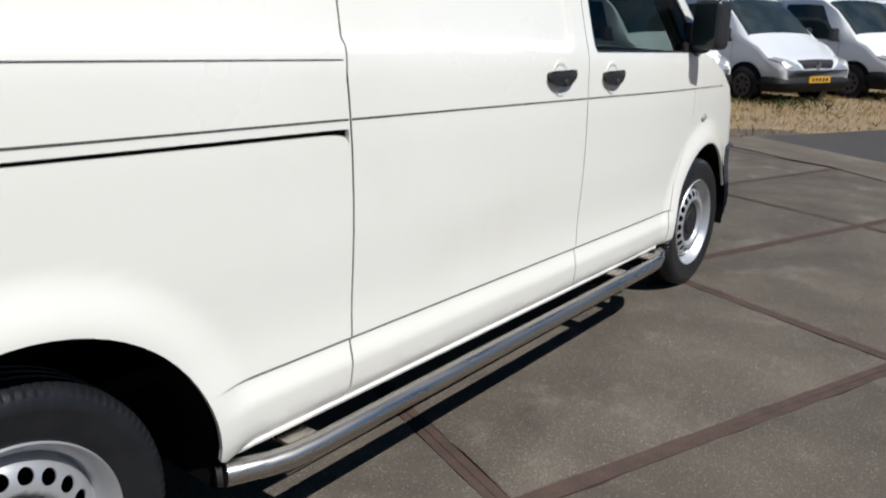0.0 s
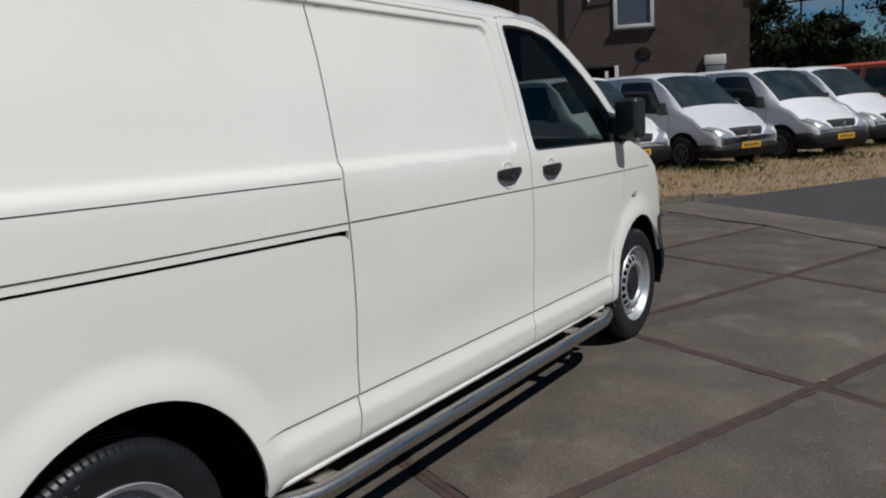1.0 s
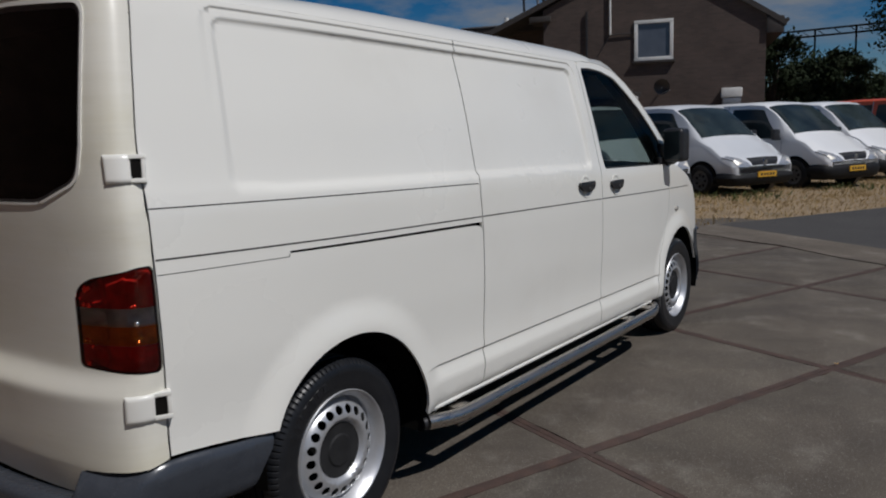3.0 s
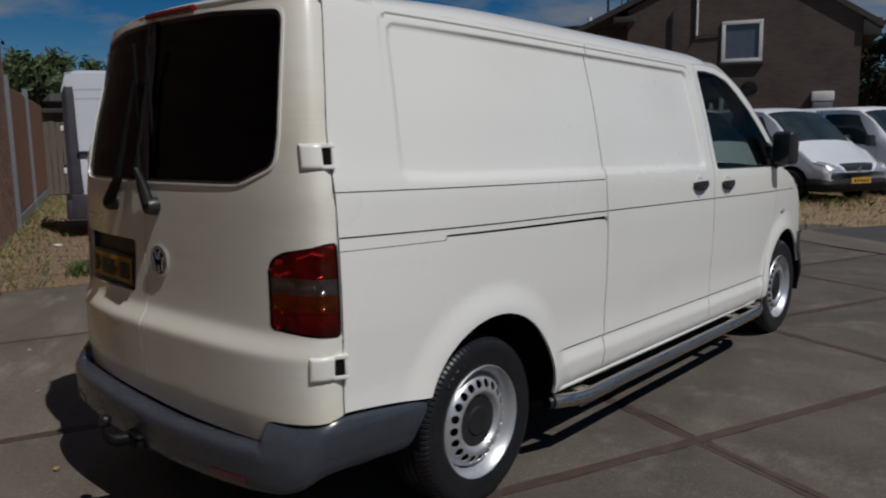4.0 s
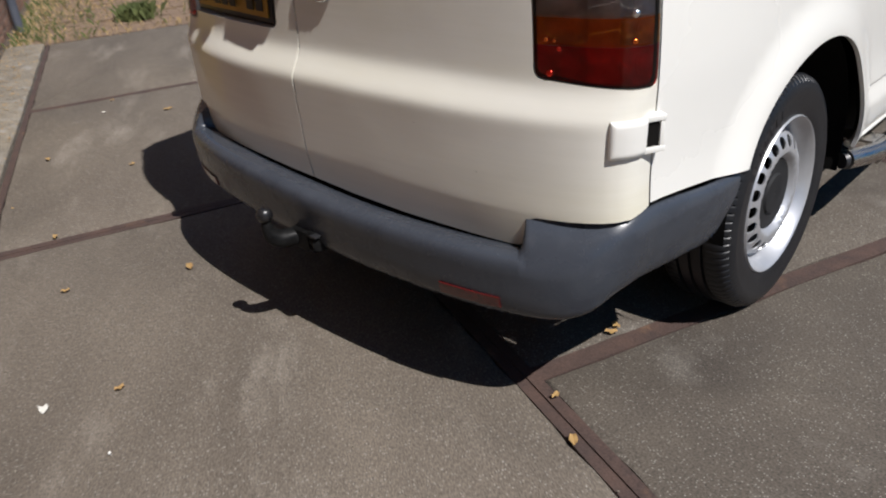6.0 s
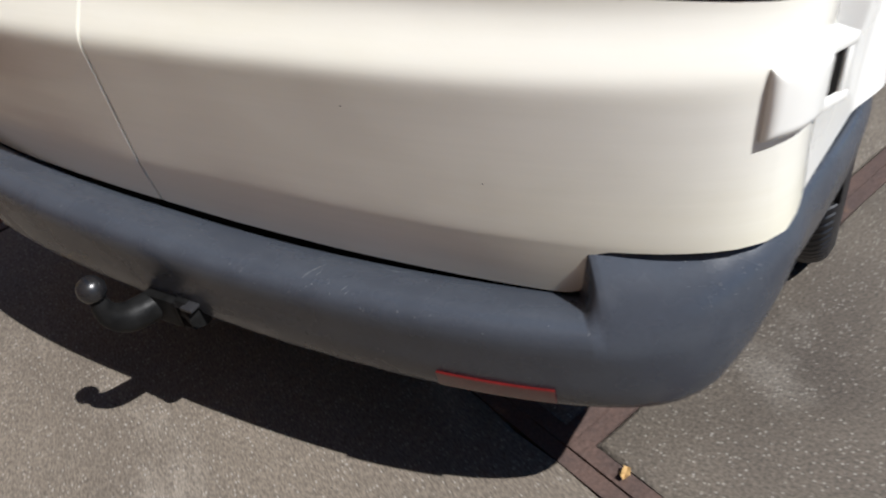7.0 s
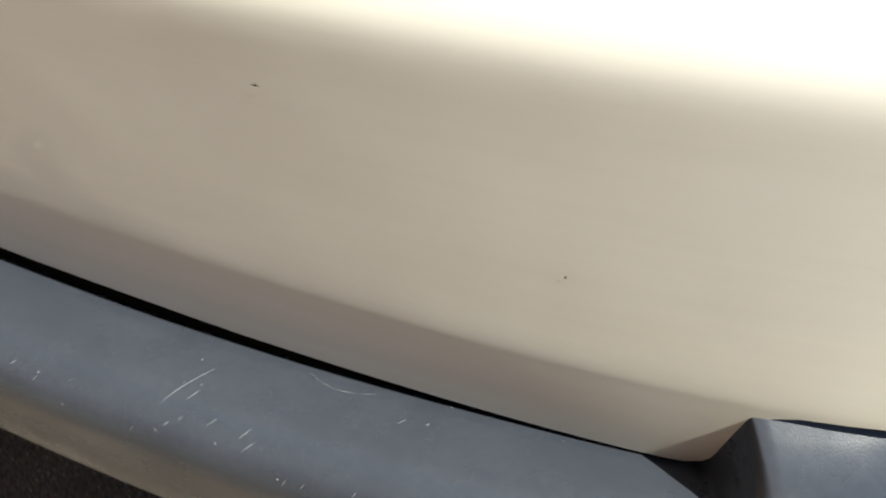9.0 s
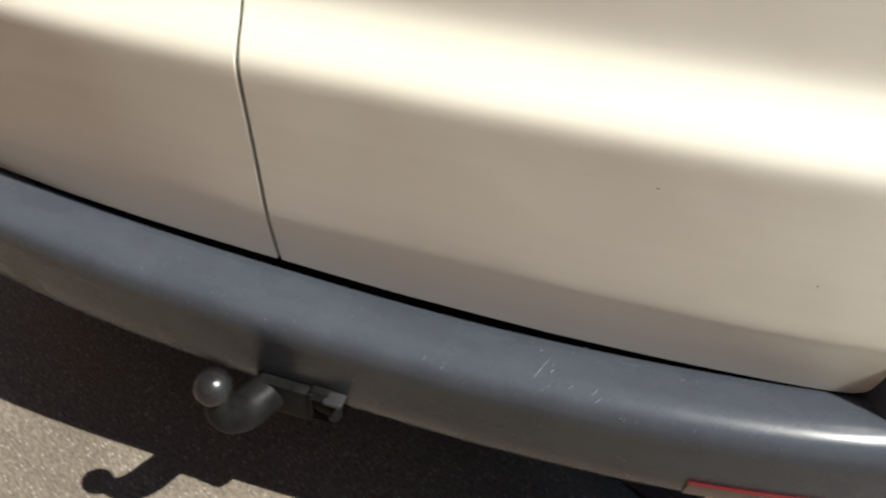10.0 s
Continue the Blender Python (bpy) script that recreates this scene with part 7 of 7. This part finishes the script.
    if rear_trim:
        for s in (1, -1):
            kk = lambda k: k if s > 0 else n - 1 - k
            pane("corner_trim", [(12.2, kk(0.6)), (13.95, kk(0.6)), (13.95, kk(6.8)), (12.5, kk(6.5))], DARKTRIM, "dark rear corner trim and lamps", 0.014)
            part("door_hinge", block((s * (w + 0.01) - 0.02, -L - 0.05, 1.60), (s * (w + 0.01) + 0.02, -L - 0.01, 1.68), 0.005, m), WHITE_WOOD, root)
            part("door_hinge", block((s * (w + 0.01) - 0.02, -L - 0.05, 0.98), (s * (w + 0.01) + 0.02, -L - 0.01, 1.06), 0.005, m), WHITE_WOOD, root)
            part("side_moulding", block((s * w - 0.05, -L + 0.15, 1.255), (s * w + 0.010, -1.9, 1.30), 0.008, m), BLACK_PL, root, "black side moulding")
            part("lower_trim", block((s * w - 0.05, -L + 0.02, 0.28), (s * w + 0.012, -L + 0.62, 0.66), 0.03, m), DARKTRIM, root, "dark lower corner")
            for k in (5.42, 5.62):
                kk = k if s > 0 else n - 1 - k
                pane("roof_seam", [(11.2, kk), (13.0, kk), (13.0, kk + 0.035), (11.2, kk + 0.035)], SEAMGREY, "pressed roof seam", 0.003)
        part("rear_bumper", block((-w, -L - 0.06, 0.28), (w, -L + 0.10, 0.58), 0.05, m), DARKTRIM, root, "dark rear bumper")
    return root


FARRIM = material("dull_grey_wheel", (0.15, 0.15, 0.155), (0.10, 0.10, 0.105), rough=0.5, metal=0.3, scale=12.0)
FARBLACK = material("black_bumper_plastic", (0.010, 0.0105, 0.012), (0.014, 0.0145, 0.016), rough=0.6, spec=0.2, scale=9.0)
FARLAMP = material("headlight_glass", (0.72, 0.73, 0.75), (0.45, 0.46, 0.48), rough=0.16, metal=0.5, scale=14.0, coat=1.0)
DARKTRIM = material("dark_violet_grey_trim", (0.035, 0.034, 0.042), (0.05, 0.048, 0.058), rough=0.45, scale=8.0)
SEAMGREY = material("grey_seam", (0.42, 0.43, 0.46), (0.36, 0.37, 0.40), rough=0.5, scale=8.0)
TURN = -90 - 26
parked_van("parked_van", -2.72, 13.75, TURN, PAINT_FAR, "white panel van with dark bumper parked on the verge")
parked_van("parked_van", -1.20, 15.45, TURN, SILVER_FAR, "pale silver panel van parked on the verge", nose_len=0.82, screen_len=0.95, dark_nose=False, hood=0.88, slope=0.25, height=1.90)
parked_van("parked_van", 0.12, 17.45, TURN, PAINT_FAR, "white panel van with grey bumper parked on the verge")
parked_van("parked_van", 0.75, 20.15, TURN, PAINT_FAR, "white panel van parked further along the verge")
parked_van("parked_bus", 2.35, 23.2, TURN, RED_FAR, "orange-red minibus parked at the end of the row", bus=True, height=2.0, plate=False)
h2 = Vector((0.395, 0.919))
rw2 = Vector((-8.84, 4.49))
cx2 = rw2 + Vector((-h2.y, h2.x)) * 0.83 + h2 * (5.1 - 0.80)
parked_van("parked_van", cx2.x, cx2.y, math.degrees(math.atan2(h2.y, h2.x)) - 90, PALE_FAR, "white high-roof delivery van with dark rear corners beside the fence", length=5.1, height=2.52, rear_trim=True, plate=False, group="", over=0.72)

# ---- brick house with a gable ----
HD = Vector((0.945, 0.327))
HC = Vector((-6.75, 23.55))
ha = math.degrees(math.atan2(HD.y, HD.x))
house = thing("house", (HC.x, HC.y, 0), "dark brown brick house with a tiled gable roof", "house", turn=ha)
hm = pose(HC.x, HC.y, 0, 0, 0, ha)
HW, EAVE, PEAK, DEEP = 3.42, 4.76, 6.94, 9.0
wx, wz0, wz1 = 0.10, 3.60, 4.74
# front wall with real openings: pieces round the window and the door


def gable_z(x):
    return EAVE + (PEAK - EAVE) * (1 - abs(x) / HW)


def uv_wall(ob):
    lay = ob.data.uv_layers.new(name="UVMap")
    inv = hm.inverted()
    for lp in ob.data.loops:
        p = inv @ ob.data.vertices[lp.vertex_index].co
        n = abs((inv.to_3x3() @ ob.data.polygons[0].normal).y)
        lay.data[lp.index].uv = (p.x + p.y, p.z)


front = bmesh.new()
loop_o = [(-HW, -0.05), (HW, -0.05), (HW, EAVE), (0, PEAK), (-HW, EAVE + 0.60)]
hole_w = [(wx - 0.55, wz0), (wx + 0.55, wz0), (wx + 0.55, wz1), (wx - 0.55, wz1)]
hole_d = [(-1.95, 0.0), (-0.40, 0.0), (-0.40, 2.42), (-1.95, 2.42)]
for lp in (loop_o, hole_w, hole_d):
    vs = [front.verts.new((p[0], 0, p[1])) for p in lp]
    for a, b in zip(vs, vs[1:] + vs[:1]):
        front.edges.new((a, b))
bmesh.ops.triangle_fill(front, use_beauty=True, edges=front.edges[:], normal=(0, -1, 0))
ex = bmesh.ops.extrude_face_region(front, geom=front.faces[:])
bmesh.ops.translate(front, vec=(0, 0.3, 0), verts=[g for g in ex["geom"] if isinstance(g, bmesh.types.BMVert)])
bmesh.ops.transform(front, matrix=hm, verts=front.verts[:])
uv_wall(part("front_wall", front, HOUSE_BRICK, house, "", 0))
for s in (-1, 1):
    uv_wall(part("side_wall", block((min(s * HW, s * (HW - 0.3)), 0.3, -0.05), (max(s * HW, s * (HW - 0.3)), DEEP, EAVE + (0.45 if s < 0 else 0)), 0, hm), HOUSE_BRICK, house, "", 0))
    # roof slope with overhang
    over, ez = (0.55, EAVE - 0.24) if s > 0 else (1.85, EAVE + 0.05)
    rp = [(0, -0.12, PEAK + 0.16), (s * (HW + over), -0.12, ez), (s * (HW + over), DEEP + 0.4, ez), (0, DEEP + 0.4, PEAK + 0.16)]
    V = [hm @ Vector(p) for p in rp] + [hm @ (Vector(p) - Vector((0, 0, 0.18))) for p in rp]
    mesh_part("roof", V, [(0, 1, 2, 3), (7, 6, 5, 4), (0, 4, 5, 1), (1, 5, 6, 2), (2, 6, 7, 3), (3, 7, 4, 0)], TILE, house, "dark tiled roof slope", 20)
    part("gutter", tube([hm @ Vector((s * (HW + over + 0.03), y, ez - 0.02)) for y in (-0.12, DEEP)], 0.06, 8), TILE, house)
part("eaves_box", block((HW, -0.10, EAVE - 0.62), (HW + 0.5, DEEP, EAVE - 0.12), 0.03, hm), TILE, house, "dark boxed eaves")
part("eaves_box", block((-HW - 0.45, -0.10, 4.98), (-HW + 0.25, 1.0, 5.16), 0.02, hm), TILE, house, "dark boxed eaves")
for x, r, z, mt in ((-4.42, 0.045, 7.6, BLACK_PL), (-3.92, 0.05, 7.8, GALV), (-3.72, 0.05, 7.8, BLACK_PL)):
    part("flue", tube([hm @ Vector((x, 2.0, 4.9)), hm @ Vector((x - 0.06, 2.0, z))], r, 8), mt, house, "thin flue pipe above the roof")
uv_wall(part("rear_wall", block((-HW, DEEP - 0.3, -0.05), (HW, DEEP, EAVE), 0, hm), HOUSE_BRICK, house, "", 0))
win = part("window", join(block((wx - 0.60, -0.06, wz0 - 0.06), (wx + 0.60, 0.06, wz0 + 0.05), 0.01, hm), block((wx - 0.60, -0.06, wz1 - 0.05), (wx + 0.60, 0.06, wz1 + 0.06), 0.01, hm),
                         block((wx - 0.60, -0.06, wz0), (wx - 0.49, 0.06, wz1), 0.01, hm), block((wx + 0.49, -0.06, wz0), (wx + 0.60, 0.06, wz1), 0.01, hm)), WHITE_WOOD, house, "white painted window frame")
part("pane", block((wx - 0.51, 0.0, wz0 + 0.03), (wx + 0.51, 0.02, wz1 - 0.03), 0, hm), BLIND, win, "blue-grey window pane")
part("window_sill", block((wx - 0.66, -0.12, wz0 - 0.14), (wx + 0.66, 0.05, wz0 - 0.06), 0.01, hm), TILE, win)
door = part("door", join(block((-0.50, -0.05, 0), (-0.38, 0.1, 2.45), 0.01, hm), block((-0.80, -0.05, 0), (-0.70, 0.1, 2.30), 0.01, hm)), WHITE_WOOD, house, "white door frame in a dark opening")
part("door_leaf", block((-1.95, 0.18, 0), (-0.4, 0.22, 2.42), 0, hm), DARK, door)
part("lintel", block((-2.1, -0.04, 2.42), (-0.3, 0.02, 2.56), 0.01, hm), TILE, house)
vent = thing("wall_heater", tuple(hm @ Vector((2.0, -0.12, 2.3))), "white box unit on the house wall", "wall unit")
part("casing", block((2.14, -0.22, 2.26), (2.76, 0.0, 2.56), 0.04, hm), WHITE_WOOD, vent)
part("grille", block((2.18, -0.20, 2.0), (2.72, 0.0, 2.25), 0.01, hm), GALV, vent)
dish = thing("satellite_dish", tuple(hm @ Vector((0.0, -0.2, 2.7))), "black satellite dish on the house wall", "satellite dish")
db = lathe([(0.001, 0.0), (0.10, 0.012), (0.18, 0.040), (0.25, 0.075)], 24)
bmesh.ops.transform(db, matrix=hm @ Matrix.Translation((0.36, -0.22, 2.70)) @ Matrix.Rotation(radians(-90), 4, "Z") @ Matrix.Rotation(radians(15), 4, "Y"), verts=db.verts[:])
part("reflector", db, BLACK_PL, dish)
part("arm", join(tube([hm @ Vector((0.36, 0.0, 2.66)), hm @ Vector((0.36, -0.24, 2.66))], 0.02, 8), tube([hm @ Vector((0.36, -0.25, 2.47)), hm @ Vector((0.62, -0.60, 2.56))], 0.012, 8)), GALV, dish)
for xx, z0, z1, mt, lab in ((-1.25, 4.42, 6.5, WHITE_WOOD, "white pipe"), (-2.0, 2.5, 5.2, BLACK_PL, "black pipe")):
    dp = thing("wall_pipe", tuple(hm @ Vector((xx, -0.06, z0))), lab + " fixed to the house wall", "pipe", "wall pipes")
    part("pipe", tube([hm @ Vector((xx, -0.06, z0)), hm @ Vector((xx, -0.06, min(z1, gable_z(xx) - 0.1)))], 0.035, 8), mt, dp)
cable = thing("wall_cable", tuple(hm @ Vector((-0.9, -0.04, 4.0))), "thin dark cable along the house wall", "cable")
part("cable", tube([hm @ Vector(p) for p in ((-1.25, -0.05, 4.42), (-0.5, -0.04, 4.42))], 0.02, 6), BLACK_PL, cable)
part("cable", tube([hm @ Vector(p) for p in ((-2.0, -0.05, 3.2), (-1.25, -0.05, 4.45))], 0.014, 6), BLACK_PL, cable)
# lower wing on the far side of the house
wingh = thing("house_wing", tuple(hm @ Vector((-6.5, 5, 0))), "low dark brick wing with a flat roof", "house")
uv_wall(part("wall", block((-6.3, 1.6, -0.05), (-HW - 0.02, 8.5, 4.92), 0, hm), HOUSE_BRICK, wingh, "", 0))
part("roof", block((-6.55, 1.25, 4.92), (-HW - 0.02, 8.8, 5.12), 0.02, hm), TILE, wingh, "flat dark roof")
part("roof_trim", block((-6.58, 1.21, 5.121), (-HW - 0.02, 8.83, 5.17), 0.01, hm), GALV, wingh, "pale metal roof edge")
part("vent_pipe", tube([hm @ Vector((-5.0, 1.6, 5.1)), hm @ Vector((-5.0, 1.6, 5.45))], 0.08, 10), WHITE_WOOD, wingh, "short white vent pipe")


# ---- trees ----
def tree(name, x, y, height, spread, seed, mat, label, leaves=5200, low=0.12, leaf=0.16, trunk=0.16):
    r = random.Random(seed)
    root = thing(name, (x, y, 0), label, "tree")
    limbs = [tube([(x, y, -0.05), (x + r.uniform(-0.2, 0.2), y, height * 0.35), (x + r.uniform(-0.4, 0.4), y + r.uniform(-0.3, 0.3), height * 0.8)], [trunk, trunk * 0.75, trunk * 0.2], 8)]
    clumps = []
    for i in range(34):
        t = low + (1 - low) * r.random() ** 0.8
        rad = spread * (0.35 + 0.75 * math.sin(math.pi * min(0.97, (t - low) / (1 - low) * 0.85 + 0.12))) * r.uniform(0.35, 1.05)
        a = r.uniform(0, 2 * math.pi)
        c = Vector((x + rad * math.cos(a), y + rad * math.sin(a), height * t * r.uniform(0.9, 1.02)))
        clumps.append((c, spread * r.uniform(0.16, 0.36)))
        if i % 3 == 0:
            limbs.append(tube([(x, y, c.z * 0.55), ((x + c.x) / 2, (y + c.y) / 2, c.z * 0.82), tuple(c)], [trunk * 0.4, trunk * 0.25, trunk * 0.08], 6))
    part("trunk", join(*limbs), BARK, root)
    V, F = [], []
    for i in range(leaves):
        c, s = r.choice(clumps)
        d = Vector((r.gauss(0, 1), r.gauss(0, 1), r.gauss(0, 0.75)))
        p = c + d * s * 0.55
        if p.z < 0.2:
            continue
        a, b = Vector((r.gauss(0, 1), r.gauss(0, 1), r.gauss(0, 1))).normalized(), Vector((r.gauss(0, 1), r.gauss(0, 1), r.gauss(0, 1))).normalized()
        l = leaf * r.uniform(0.6, 1.3)
        k = len(V)
        V += [p - a * l, p + b * l * 0.45, p + a * l, p - b * l * 0.45]
        F.append((k, k + 1, k + 2, k + 3))
    mesh_part("crown", V, F, mat, root, "", 0)
    return root


EYE = Vector((2.76, -1.11))


def spot(az, d):
    return EYE.x - d * math.sin(radians(az)), EYE.y + d * math.cos(radians(az))


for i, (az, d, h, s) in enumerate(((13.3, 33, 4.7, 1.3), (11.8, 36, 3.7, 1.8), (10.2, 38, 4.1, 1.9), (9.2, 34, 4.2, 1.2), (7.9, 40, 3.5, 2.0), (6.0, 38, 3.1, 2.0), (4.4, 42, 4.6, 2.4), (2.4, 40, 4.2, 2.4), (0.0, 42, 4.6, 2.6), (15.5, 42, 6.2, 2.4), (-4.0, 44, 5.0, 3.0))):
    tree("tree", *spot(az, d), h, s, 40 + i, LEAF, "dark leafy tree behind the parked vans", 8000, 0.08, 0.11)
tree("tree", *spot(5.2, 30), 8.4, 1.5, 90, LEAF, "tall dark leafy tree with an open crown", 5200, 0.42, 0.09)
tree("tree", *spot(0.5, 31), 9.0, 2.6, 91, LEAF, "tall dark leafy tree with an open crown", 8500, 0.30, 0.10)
EYE = Vector((2.51, -1.37))
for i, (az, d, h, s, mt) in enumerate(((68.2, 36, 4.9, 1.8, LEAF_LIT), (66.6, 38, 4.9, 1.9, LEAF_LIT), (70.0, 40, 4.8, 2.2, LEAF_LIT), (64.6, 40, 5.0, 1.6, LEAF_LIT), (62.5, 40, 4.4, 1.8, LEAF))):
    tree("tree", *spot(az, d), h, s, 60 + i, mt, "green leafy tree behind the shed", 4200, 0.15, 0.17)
# hedge and more trees close the yard on the other sides
EYE = Vector((2.76, -1.11))
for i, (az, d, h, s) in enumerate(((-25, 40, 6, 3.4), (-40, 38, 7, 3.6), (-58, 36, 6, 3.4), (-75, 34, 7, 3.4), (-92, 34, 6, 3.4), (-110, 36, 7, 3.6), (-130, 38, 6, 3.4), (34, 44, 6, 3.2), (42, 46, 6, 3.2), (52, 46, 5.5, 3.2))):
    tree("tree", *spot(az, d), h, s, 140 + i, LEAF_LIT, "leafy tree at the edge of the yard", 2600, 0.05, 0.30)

# ---- railway gantry far off ----
gant = thing("railway_gantry", (*spot(8, 62), 0), "dark steel railway gantry with masts", "gantry")
ga, gb = Vector((*spot(13.5, 64), 7.9)), Vector((*spot(-4.0, 60), 7.7))
for dz in (0.0, -0.45):
    part("beam", tube([ga + Vector((0, 0, dz)), gb + Vector((0, 0, dz))], 0.07, 6), DARK, gant)
for i in range(19):
    p = ga + (gb - ga) * i / 18
    part("strut", tube([p, p + (gb - ga) / 36 + Vector((0, 0, -0.45))], 0.03, 5), DARK, gant)
for f in (0.0, 0.16, 0.30, 0.45, 0.6, 0.8, 1.0):
    p = ga + (gb - ga) * f
    part("mast", tube([(p.x, p.y, -0.05), (p.x, p.y, p.z + (0.4 if int(f * 10) % 2 else 0.0))] if f in (0.0, 0.45, 1.0) else [(p.x, p.y, p.z), (p.x, p.y, p.z - 2.6)], 0.07, 6), DARK, gant)
